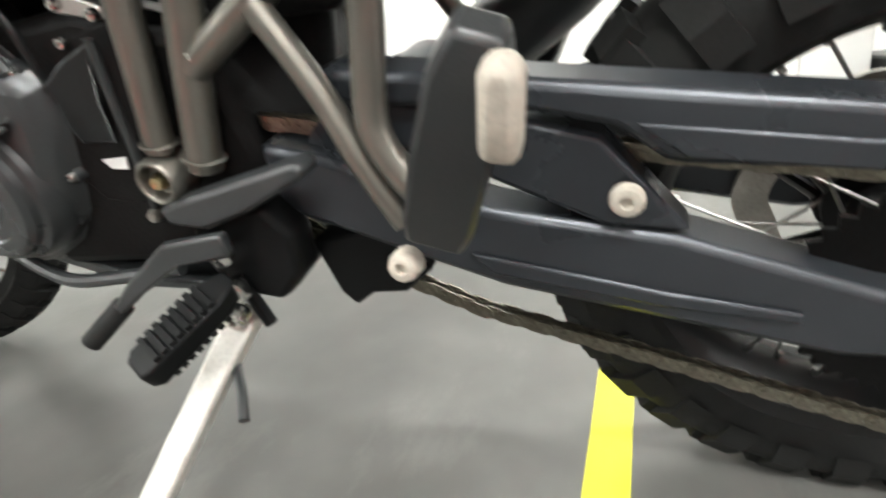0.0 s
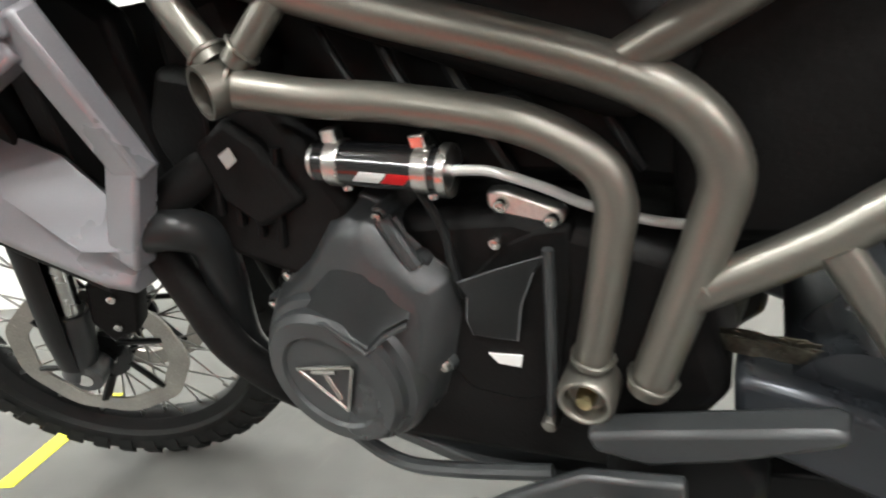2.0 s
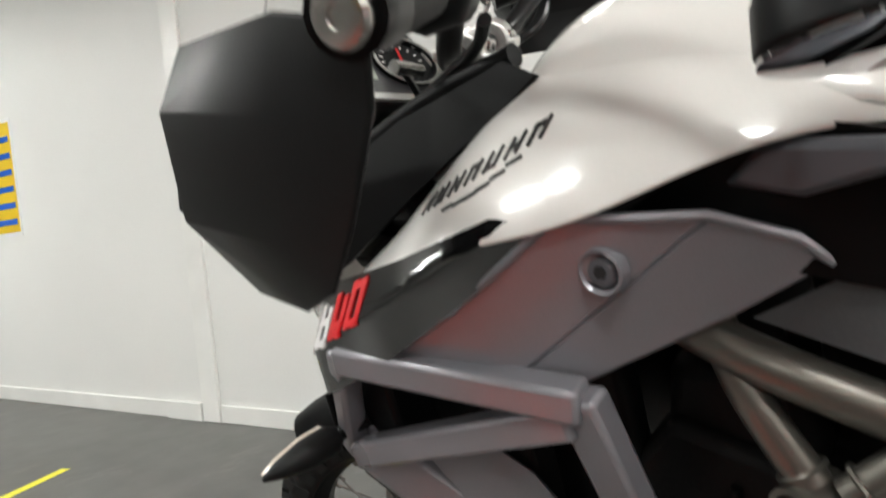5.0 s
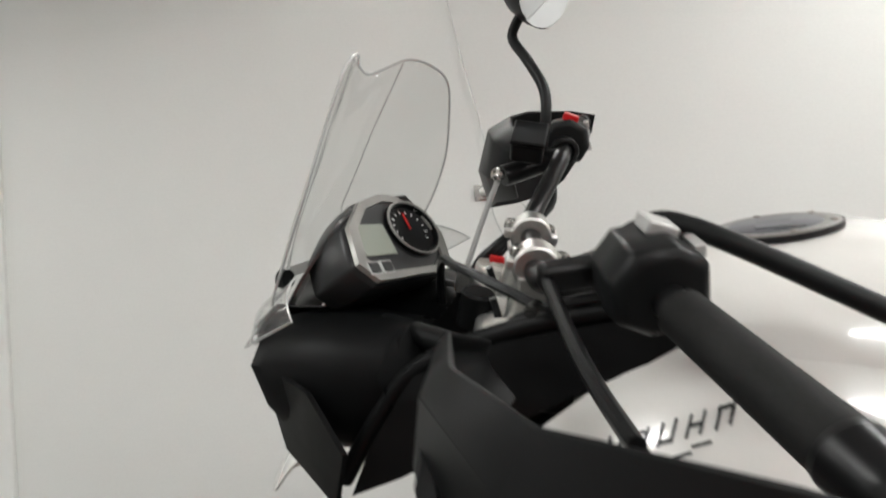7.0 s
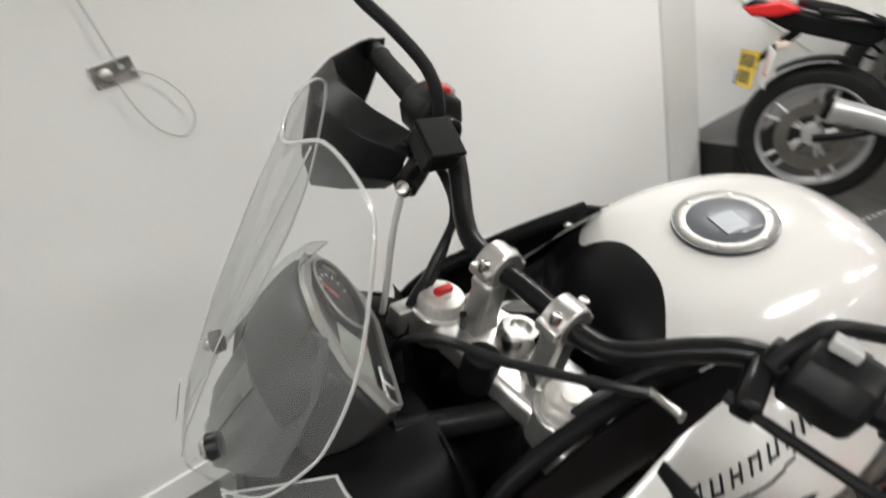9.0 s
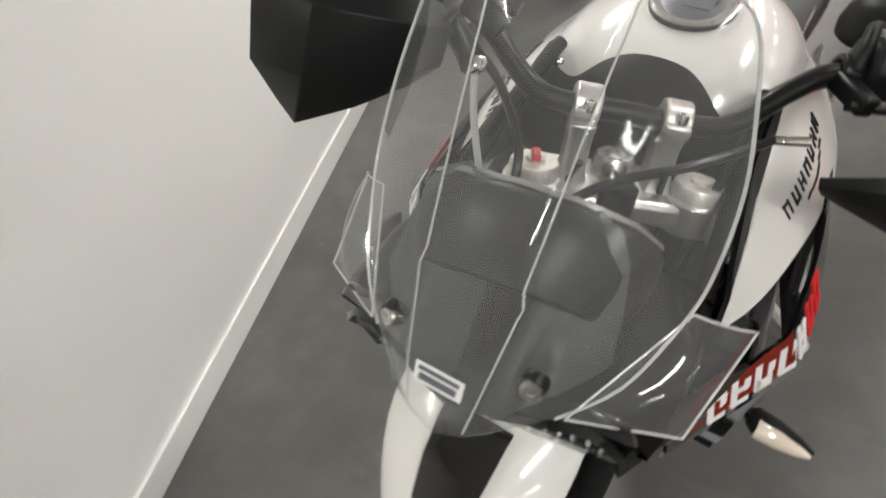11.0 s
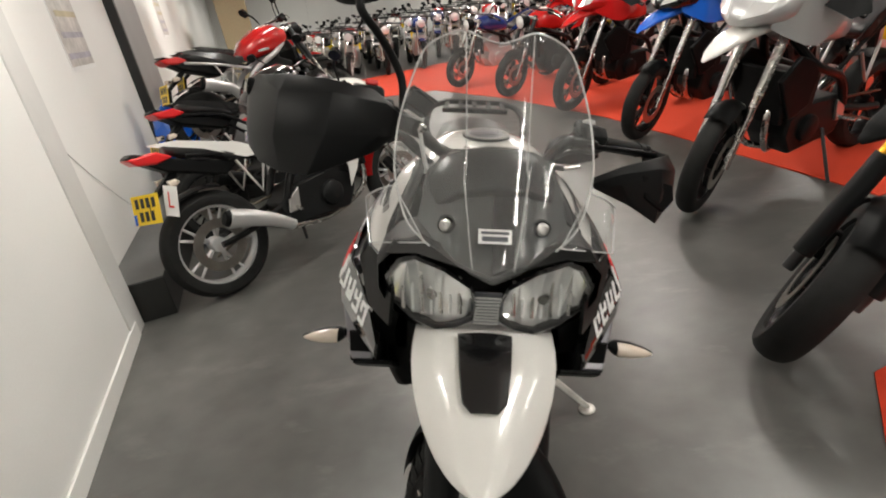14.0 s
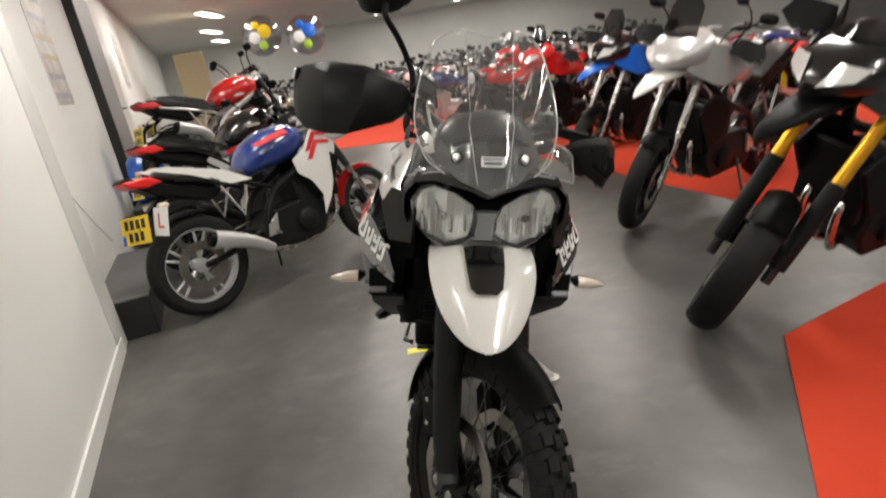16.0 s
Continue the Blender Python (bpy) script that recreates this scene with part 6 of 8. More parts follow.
        for y, z, xo in ((0.775, 0.790, 0.270), (0.735, 0.755, 0.268), (0.62, 0.682, 0.245), (0.53, 0.622, 0.222)):
            n = Vector((0, -0.53, 0.85))
            c = Vector((-xo, y, z)) - n * 0.0345
            rings.append([c + Vector((0.004, 0, 0)), c + Vector((0.004, 0, 0)) - n * 0.010, c + Vector((0.09, 0, 0)) - n * 0.010, c + Vector((0.09, 0, 0))])
        loft(liner, rings)
        if flip:
            mirrored(liner)
        part("scoop_liner", liner, BLACK_PLASTIC, hero, "black underside of the scoop", 0.002)
        part("shroud_scoop", bm, SILVER_PLASTIC, hero, "grey-purple lower shroud scoop", 0.004, 30)
        bm = shell([(0.71, 0.775), (0.62, 0.768), (0.55, 0.735), (0.49, 0.685), (0.485, 0.64), (0.53, 0.645), (0.62, 0.705)], lambda u, v: (-(0.232 - 0.6 * max(0.0, (v - 0.645) * 0.85 - (u - 0.53) * 0.53)), u, v), 0.006, 2)
        if flip:
            mirrored(bm)
        part("shroud_duct", bm, SILVER_PLASTIC, hero, "inner duct face", 0.0)
        # black shroud backing seen from the front
        bm = prisms([(0.70, 0.80), (0.66, 0.90), (0.55, 0.93), (0.45, 0.85), (0.45, 0.68), (0.56, 0.62), (0.66, 0.70)], -0.125, -0.158)
        if flip:
            mirrored(bm)
        part("shroud_back", bm, BLACK_PLASTIC, hero, "black radiator shroud backing", 0.01)
    for flip in (False, True):
        bm = loft(bmesh.new(), [[(-x, y + dy, z) for x, z in ((0.14, 0.64), (0.18, 0.625), (0.20, 0.67), (0.21, 0.80), (0.20, 0.86), (0.14, 0.86))] for y, dy in ((0.60, 0.0), (0.70, 0.0), (0.725, 0.0))])
        for v in bm.verts:
            if v.co.y > 0.72:
                v.co.x += 0.02
                v.co.z = 0.74 + (v.co.z - 0.74) * 0.85
        if flip:
            mirrored(bm)
        part("radiator_cowl", bm, BLACK_PLASTIC, hero, "faceted black radiator cowl", 0.006, 30)
        bm = loft(bmesh.new(), [[(-x, y, z) for x, z in ((0.15, 0.74), (0.25, 0.765), (0.262, 0.80), (0.264, 0.86), (0.252, 0.90), (0.15, 0.92))] for y in (0.66, 0.725)])
        if flip:
            mirrored(bm)
        part("front_cowl", bm, BLACK_PLASTIC, hero, "black cowl beside the fork", 0.006, 30)
        bm = boxes(-0.274, -0.210, 0.777, 0.785, 0.748, 0.824)
        if flip:
            mirrored(bm)
        part("scoop_cap", bm, BLACK_PLASTIC, hero, "black end cap of the scoop", 0.003)
    # indicators
    for flip in (False, True):
        bm = bmesh.new()
        rings = []
        a, b = Vector((-0.292, 0.742, 0.790)), Vector((-0.382, 0.762, 0.786))
        t = (b - a).normalized()
        for k, (s, w, h) in enumerate(((0.0, 0.012, 0.010), (0.12, 0.020, 0.017), (0.45, 0.018, 0.017), (0.8, 0.011, 0.010), (1.0, 0.003, 0.003))):
            p = a.lerp(b, s)
            rings.append([p + Vector((0, w * math.cos(c) - 0.010 * s, h * math.sin(c))) for c in [2 * math.pi * j / 16 for j in range(16)]])
        loft(bm, rings)
        if flip:
            mirrored(bm)
        ind = part("indicator", bm, GUARD_PLASTIC, hero, "pointed black indicator with a clear amber lens", 0.0, 50)
        bm = bmesh.new()
        loft(bm, [[p + Vector((0, 0.004, 0)) for p in r] for r in [[q.lerp(a.lerp(b, 0.5), 0.06) + Vector((0, 0.003, 0.0005)) for q in rr] for rr in rings[1:]]])
        if flip:
            mirrored(bm)
        part("indicator_lens", bm, AMBER, ind, "amber-tinted clear lens", 0.0, 50)
        bm = tubes([(-0.262, 0.715, 0.80), (-0.298, 0.744, 0.790)], 0.0085, seg=12, curved=False)
        if flip:
            mirrored(bm)
        part("indicator_stem", bm, BLACK_PLASTIC, ind, "black rubber stem")


FLANK = material("satin_grey_cover", (0.09, 0.094, 0.10), 0.33, metal=0.2, grain=0.06, grain_scale=400, stain=0.1, stain_scale=8)
CASE_CAP = material("slate_grey_cap", (0.12, 0.125, 0.14), 0.35, metal=0.2)
SCREEN_Y = ((1.06, 1.07), (1.12, 1.05), (1.167, 1.026), (1.25, 0.968), (1.33, 0.905), (1.40, 0.85), (1.45, 0.808))


def screen_y(x, z):
    zs = [p[0] for p in SCREEN_Y]
    ys = [p[1] for p in SCREEN_Y]
    y0 = float(np.interp(z, zs, ys))
    rib = 0.010 * max(0.0, 1 - max(0.0, (abs(x) - 0.052) / 0.012)) if abs(x) < 0.064 else 0.0
    return y0 - 3.5 * x * x + rib


def build_front_fairing():
    # screen
    half = [(0.0, 1.098), (0.04, 1.112), (0.098, 1.132), (0.138, 1.155), (0.162, 1.205), (0.167, 1.242), (0.162, 1.295), (0.147, 1.348), (0.127, 1.398), (0.099, 1.421), (0.06, 1.434), (0.03, 1.426), (0.0, 1.419)]
    outline = half + [(-x, z) for x, z in half[-2:0:-1]]
    bm = bmesh.new()
    nx, nz = 28, 30
    grid = []
    zs = np.linspace(1.098, 1.434, nz)
    hz, hx = [p[1] for p in half[:11]], [p[0] for p in half[:11]]
    for z in zs:
        w = float(np.interp(z, hz, hx)) if z <= hz[-1] else 0.06
        grid.append([bm.verts.new((w * b, screen_y(w * b, z - (0.018 * max(0.0, 1 - abs(w * b) / 0.055) if z > 1.43 else 0)), z - (0.018 * max(0.0, 1 - abs(w * b) / 0.055) * max(0.0, (z - 1.40) / 0.042)))) for b in np.linspace(-1, 1, nx)])
    for a, b in zip(grid, grid[1:]):
        for k in range(nx - 1):
            bm.faces.new((a[k], a[k + 1], b[k + 1], b[k]))
    scr = part("windscreen", bm, SCREEN_GLASS, hero, "tall clear plastic windscreen with two ribs", 0.0, 50)
    edge = [Vector((x, screen_y(x, z), z)) for x, z in outline]
    top_edge = [p for p in edge[2:-1]]
    part("screen_edge", tubes(top_edge, 0.0017, seg=8, n=4), EDGE, scr, "polished bright screen edge")
    for s in (-1, 1):
        part("screen_crease", tubes([(s * x, screen_y(s * x, z) + 0.002, z) for x, z in ((0.031, 1.118), (0.038, 1.16), (0.048, 1.228), (0.050, 1.236), (0.046, 1.25), (0.049, 1.3), (0.051, 1.35), (0.056, 1.431))], 0.0010, seg=6, curved=False), EDGE, scr, "moulded crease")
    for s in (-1, 1):
        p = (0.073 * s, screen_y(0.073, 1.167) + 0.001, 1.167)
        bm = bolt(p, (0.4 * s, 0.8, 0.45), 0.0105, 0.008, 16)
        part("screen_bolt", bm, STEEL, scr, "bright screen bolt")
        part("bolt_grommet", lathe(bmesh.new(), [(-0.012, 0.013), (0.0, 0.014)], "y", 16, p), HOSE, scr, "black rubber grommet")
    # small plain badge
    bm = boxes(-0.031, 0.031, 0.002, 0.0032, -0.0135, 0.0135)
    bmesh.ops.transform(bm, matrix=Matrix.Translation((0, screen_y(0, 1.165) + 0.004, 1.165)) @ pose(0, 0, 0, 30, 0, 0) @ Matrix.Scale(0.8, 4), verts=bm.verts)
    bd = part("badge", bm, WHITE_PRINT, scr, "small silver sticker with a dark bar")
    for z0, z1, w in ((0.004, 0.0095, 0.026), (-0.009, 0.0, 0.024)):
        bm = boxes(-w, w, 0.0034, 0.0042, z0, z1)
        bmesh.ops.transform(bm, matrix=Matrix.Translation((0, screen_y(0, 1.165) + 0.004, 1.165)) @ pose(0, 0, 0, 30, 0, 0) @ Matrix.Scale(0.8, 4), verts=bm.verts)
        part("badge_bar", bm, CASE_CAP, bd)
    # side deflectors
    for flip in (False, True):
        corner = [Vector(q) for q in ((-0.106, 1.008, 1.136), (-0.199, 0.964, 1.113), (-0.221, 0.854, 1.151), (-0.166, 0.889, 1.188))]

        def sheet(a, b):
            q = corner[0].lerp(corner[1], a).lerp(corner[3].lerp(corner[2], a), b)
            return q + Vector((-0.016, 0.012, 0.010)) * (16 * a * (1 - a) * b * (1 - b) * 0.7 + 4 * a * (1 - a) * b * 0.35)

        bm = bmesh.new()
        loft(bm, [[sheet(k / 8, j / 8) for k in range(9)] for j in range(9)], caps=False, close=False)
        if flip:
            mirrored(bm)
        df = part("wind_deflector", bm, SCREEN_GLASS, hero, "clear plastic side deflector", 0.0, 50)
        rim = [sheet(k / 6, 0) for k in range(6)] + [sheet(1, k / 6) for k in range(6)] + [sheet(1 - k / 6, 1) for k in range(6)] + [sheet(0, 1 - k / 6) for k in range(7)]
        bm = tubes(rim, 0.0013, seg=8, curved=False)
        if flip:
            mirrored(bm)
        part("deflector_edge", bm, EDGE, df, "bright edge")
    # dark cowl behind the screen
    def cowl_y(x, z):
        return screen_y(x, z) - 0.022 - 0.012 * max(0.0, 1 - (x / 0.085) ** 2) - 0.5 * max(0.0, z - 1.12)

    half = [(0.06, 1.115), (0.12, 1.15), (0.113, 1.185), (0.103, 1.215), (0.088, 1.236), (0.066, 1.247), (0.034, 1.251)]
    poly = [(0.0, 1.095)] + half + [(-x, z) for x, z in half[::-1]]
    part("cowl", shell(poly, lambda u, v: (u, cowl_y(u, v), v), 0.004, 4), COWL, hero, "grey-black cockpit cowl behind the screen", 0.0, 75)
    stripe = [(0.0, 1.102), (-0.032, 1.116), (-0.047, 1.248), (0.0, 1.249)]
    part("cowl_stripe", shell(stripe, lambda u, v: (u, cowl_y(u, v) + 0.010, v), 0.003, 3), BLACK_GLOSS, hero, "gloss black centre stripe", 0.0, 40)
    # headlamp unit
    lamp = [(0.161, 1.062), (0.143, 1.090), (0.120, 1.099), (0.075, 1.086), (0.036, 1.062), (0.025, 1.022), (0.027, 0.988), (0.052, 0.968), (0.086, 0.957), (0.127, 0.978), (0.156, 1.015)]

    def front_y(x, z):
        return 1.012 - 0.75 * x * x - 0.45 * max(0.0, 1.065 - z) - 0.3 * max(0.0, z - 1.085)

    cx, cz = 0.093, 1.028
    hull = [(0.0, 1.088), (0.05, 1.112), (0.11, 1.122), (0.155, 1.112), (0.182, 1.082), (0.184, 1.03), (0.168, 0.985), (0.125, 0.95), (0.07, 0.938), (0.0, 0.95)]
    ring = hull + [(-x, z) for x, z in hull[-2:0:-1]]
    bm = bmesh.new()
    rr = []
    for off, sc in ((-0.004, 1.0), (-0.03, 1.03), (-0.12, 1.02), (-0.2, 0.8)):
        rr.append([(x * sc, front_y(x, z) + off, 1.03 + (z - 1.03) * sc) for x, z in ring])
    loft(bm, rr, caps=False)
    bm.faces.new([bm.verts.new((x, front_y(x, z) - 0.2, 1.03 + (z - 1.03) * 0.8)) for x, z in ring])
    hl = part("headlamp_shell", bm, BLACK_PLASTIC, hero, "black headlamp shell", 0.0, 40)
    # black bezel with two openings: a ring of faces round each lens
    for s in (-1, 1):
        lens = [(x * s, z) for x, z in lamp]
        n = len(lens)
        outer = [(cx * s + (x - cx * s) * 1.13, cz + (z - cz) * 1.15) for x, z in lens]
        bm = bmesh.new()
        loft(bm, [[(x, front_y(x, z) + 0.002, z) for x, z in outer], [(x, front_y(x, z) + 0.008, z) for x, z in [(a * 0.5 + c * 0.5, b * 0.5 + d * 0.5) for (a, b), (c, d) in zip(outer, lens)]], [(x, front_y(x, z) - 0.002, z) for x, z in lens], [(x, front_y(x, z) - 0.016, z) for x, z in lens]], caps=False)
        part("lamp_bezel", bm, BLACK_GLOSS, hl, "gloss black bezel", 0.0, 40)
        part("lamp_trim", tubes([(x, front_y(x, z) + 0.003, z) for x, z in [(cx * s + (x - cx * s) * 1.07, cz + (z - cz) * 1.09) for x, z in lens[4:10]]], 0.0022, seg=8), PALE_GREY, hl, "pale rim along the lamp")
        # faceted reflector bowl
        rnd = random.Random(5)
        rings = []
        lens0, lens = lens[:], []
        for (xa, za), (xb, zb) in zip(lens0, lens0[1:] + lens0[:1]):
            lens += [(xa + (xb - xa) * q / 3, za + (zb - za) * q / 3) for q in range(3)]
        for k, (sc, dep) in enumerate(((0.99, -0.006), (0.86, -0.015), (0.70, -0.023), (0.52, -0.030), (0.34, -0.035), (0.18, -0.038))):
            rings.append([(cx * s + (x - cx * s) * sc, front_y(cx, cz) - 0.006 + dep + (front_y(x, z) - front_y(cx, cz)) * sc + rnd.uniform(-0.006, 0.006), cz + (z - cz) * sc) for x, z in lens])
        bm = loft(bmesh.new(), rings)
        bmesh.ops.triangulate(bm, faces=bm.faces)
        part("reflector", bm, REFLECTOR, hl, "faceted silver reflector", 0.0, 8)
        # every other flute is plain white, painting bright glints into the bowl
        for k in range(-3, 4):
            fx = cx * s + 0.016 * k
            part("reflector_flute", tubes([(fx, front_y(fx, cz) - 0.018 + 0.0005 * k * k, cz - 0.040 + 0.0025 * abs(k)), (fx + 0.003, front_y(fx, cz) - 0.016, cz + 0.042 - 0.0025 * abs(k))], 0.0026 + 0.0012 * (k % 2), seg=6, curved=False), STEEL if k % 2 else WHITE_PRINT, hl)
        part("bulb_shade", tubes([(cx * s, 0.955, cz), (cx * s, 0.978, cz)], 0.013, seg=16, curved=False, r2=0.009), STEEL, hl, "bulb shade")
        part("lamp_lens", shell(lens0, lambda u, v: (u, front_y(u, v) + 0.003 + 0.05 * max(0.0, 0.0055 - (abs(u) - cx) ** 2 - (v - cz) ** 2), v), 0.0, 3), LENS, hl, "clear lamp lens", 0.0, 50)
    part("centre_grille", shell([(-0.022, 1.05), (0.022, 1.05), (0.027, 1.012), (0.024, 0.972), (-0.024, 0.972), (-0.027, 1.012)], lambda u, v: (u, front_y(0.04, v) + 0.002, v), 0.004, 2), CASE_CAP, hl, "pale ribbed position lamp")
    for k in range(9):
        z = 0.976 + 0.008 * k
        part("grille_rib", boxes(-0.021, 0.021, front_y(0.04, z) + 0.006, front_y(0.04, z) + 0.009, z, z + 0.0035), EDGE, hl, "", 0.001)
    part("brow", shell([(0.0, 1.100), (0.11, 1.136), (0.158, 1.122), (0.170, 1.10), (0.12, 1.106), (0.045, 1.09), (0.0, 1.072), (-0.045, 1.09), (-0.12, 1.106), (-0.170, 1.10), (-0.158, 1.122), (-0.11, 1.136)], lambda u, v: (u, front_y(u, v) + 0.004, v + 0.006), 0.009, 2), BLACK_GLOSS, hl, "gloss black brow", 0.002)
    # cheeks closing the cockpit at the sides
    side(lambda: shell([(0.97, 0.96), (0.985, 1.04), (0.955, 1.072), (0.86, 1.065), (0.80, 1.01), (0.85, 0.93)], lambda u, v: (-(0.155 + 0.45 * max(0.0, 0.985 - u)), u, v), 0.006, 3), "cheek_panel", BLACK_PLASTIC, "black cheek panel beside the headlamps", 0.0, 40)
    # beak
    stations = [(0.86, 0.965, 0.110, 0.012), (0.93, 0.968, 0.122, 0.02), (1.0, 0.960, 0.128, 0.03), (1.05, 0.935, 0.125, 0.036), (1.10, 0.898, 0.110, 0.04), (1.14, 0.862, 0.087, 0.036), (1.17, 0.832, 0.061, 0.026), (1.188, 0.812, 0.036, 0.014), (1.197, 0.801, 0.012, 0.004)]
    rings = []
    for y, z, w, dp in stations:
        prof = []
        for b in (-1, -0.93, -0.8, -0.58, -0.4, -0.2, 0, 0.2, 0.4, 0.58, 0.8, 0.93, 1):
            ab = abs(b)
            prof.append((w * b, y - 0.6 * dp * ab ** 3, z - dp * ab ** 2.2 - (0.004 if ab < 0.42 else 0.0)))
        rings.append(prof)
    bm = loft(bmesh.new(), rings, close=False)
    bmesh.ops.recalc_face_normals(bm, faces=bm.faces)
    bmesh.ops.solidify(bm, geom=bm.faces[:], thickness=0.005)
    bk = part("beak", bm, WHITE_PAINT, hero, "glossy white beak", 0.0, 50)
    sub = bk.modifiers.new("sub", "SUBSURF")
    sub.levels = sub.render_levels = 1

    def beak_z(y, x):
        z = float(np.interp(y, [s[0] for s in stations], [s[1] for s in stations]))
        return z

    ins = [(-0.047, 0.985), (0.047, 0.985), (0.043, 1.05), (0.036, 1.095), (0.022, 1.108), (-0.022, 1.108), (-0.036, 1.095), (-0.043, 1.05)]
    part("beak_insert", shell(ins, lambda u, v: (u, v + 0.004, beak_z(v, u) + 0.005 - 2.0 * u * u), 0.006, 3), BLACK_GLOSS, hero, "gloss black insert in the beak", 0.002, 40)
    # dashboard
    dm = Matrix.Translation((0.0, 0.866, 1.1915)) @ pose(0, 0, 0, -26, 10, 0) @ Matrix.Diagonal((1.06, 0.86, 0.78, 1))

    def dash(bm):
        bmesh.ops.transform(bm, matrix=dm, verts=bm.verts)
        return bm

    shape = [(-0.115, -0.05), (-0.09, -0.085), (0.06, -0.085), (0.10, -0.06), (0.115, 0.0), (0.10, 0.055), (0.06, 0.085), (0.0, 0.09), (-0.055, 0.07), (-0.1, 0.02)]
    body = [[(x * sc, yy, z * sc) for x, z in shape] for yy, sc in ((-0.02, 0.94), (-0.012, 1.0), (0.02, 1.0), (0.05, 0.96), (0.085, 0.86))]
    ds = part("dashboard", dash(loft(bmesh.new(), body)), DASH_GREY, hero, "grey and black instrument cluster", 0.004)
    part("dash_rim", dash(loft(bmesh.new(), [[(x * sc, yy, z * sc) for x, z in shape] for yy, sc in ((-0.0195, 0.97), (-0.026, 0.95), (-0.026, 0.79), (-0.020, 0.78))], caps=False)), RING_GREY, ds, "grey rim", 0.0)
    part("dash_face", dash(loft(bmesh.new(), [[(x * 0.8, yy, z * 0.8) for x, z in shape] for yy in (-0.0195, -0.0215)])), DARK_PRINT, ds, "black dial face")
    part("rev_counter", dash(lathe(bmesh.new(), [(-0.0215, 0.056), (-0.030, 0.056), (-0.030, 0.050), (-0.0225, 0.048)], "y", 32, (0.04, 0, 0.012))), BLACK_PLASTIC, ds, "round black rev counter")
    part("dial_rim", dash(lathe(bmesh.new(), [(-0.0295, 0.0575), (-0.0312, 0.0565), (-0.0312, 0.0535), (-0.0295, 0.0525)], "y", 36, (0.04, 0, 0.012), closed=True)), RING_GREY, ds, "grey dial rim")
    part("needle", dash(boxes(0.033, 0.037, -0.0245, -0.0235, 0.012, 0.045)), RED_PLASTIC, ds, "red needle")
    part("lcd", dash(boxes(-0.085, -0.022, -0.0235, -0.0215, -0.035, 0.025)), LCD, ds, "grey-green display", 0.002)
    for dx in (-0.085, -0.06):
        part("button_frame", dash(boxes(dx - 0.0118, dx + 0.0118, -0.0265, -0.0225, -0.0705, -0.0455)), EDGE, ds, "pale button frame", 0.002)
        part("dash_button", dash(boxes(dx - 0.0095, dx + 0.0095, -0.028, -0.023, -0.068, -0.048)), DARK_PRINT, ds, "square black button", 0.002)
    for k in range(12):
        a = radians(210 - 22 * k)
        part("dial_mark", dash(boxes(-0.001, 0.001, -0.0241, -0.0236, 0.033, 0.039, m=Matrix.Translation((0.035, 0, 0.012)) @ pose(0, 0, 0, 0, 90 - math.degrees(a), 0))), WHITE_PRINT, ds)
    # brackets that carry the cockpit
    for s in (-1, 1):
        part("cockpit_stay", tubes([(0.06 * s, 0.60, 1.02), (0.075 * s, 0.72, 1.06), (0.08 * s, 0.84, 1.10)], 0.016, seg=14), GUARD_PLASTIC, hero, "black cockpit stay")
        part("cockpit_stay", tubes([(0.06 * s, 0.60, 0.96), (0.08 * s, 0.76, 0.985), (0.09 * s, 0.86, 1.0)], 0.014, seg=14), GUARD_PLASTIC, hero, "black cockpit stay")
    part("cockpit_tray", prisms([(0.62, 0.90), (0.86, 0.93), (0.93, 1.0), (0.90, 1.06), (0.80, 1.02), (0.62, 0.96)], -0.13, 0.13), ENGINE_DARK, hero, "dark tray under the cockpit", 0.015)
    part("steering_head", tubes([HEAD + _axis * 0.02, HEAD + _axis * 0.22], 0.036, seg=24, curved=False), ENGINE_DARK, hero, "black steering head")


DASH_GREY = material("dark_grey_cluster_plastic", (0.022, 0.0225, 0.023), 0.36, spec=0.3, grain=0.08, grain_scale=300)
EDGE = material("polished_clear_edge", (0.62, 0.63, 0.62), 0.12, metal=0.2, coat=0.5)
COWL = material("grey_cockpit_plastic", (0.052, 0.054, 0.053), 0.28, grain=0.08, grain_scale=300)
build_frame()
build_engine()
build_controls()
build_rear()
build_tank()
build_fairing()
build_front_fairing()

# ---- the other motorcycles ----
# Each is built round its own origin: midway between the wheels on the floor, x right, y forward.


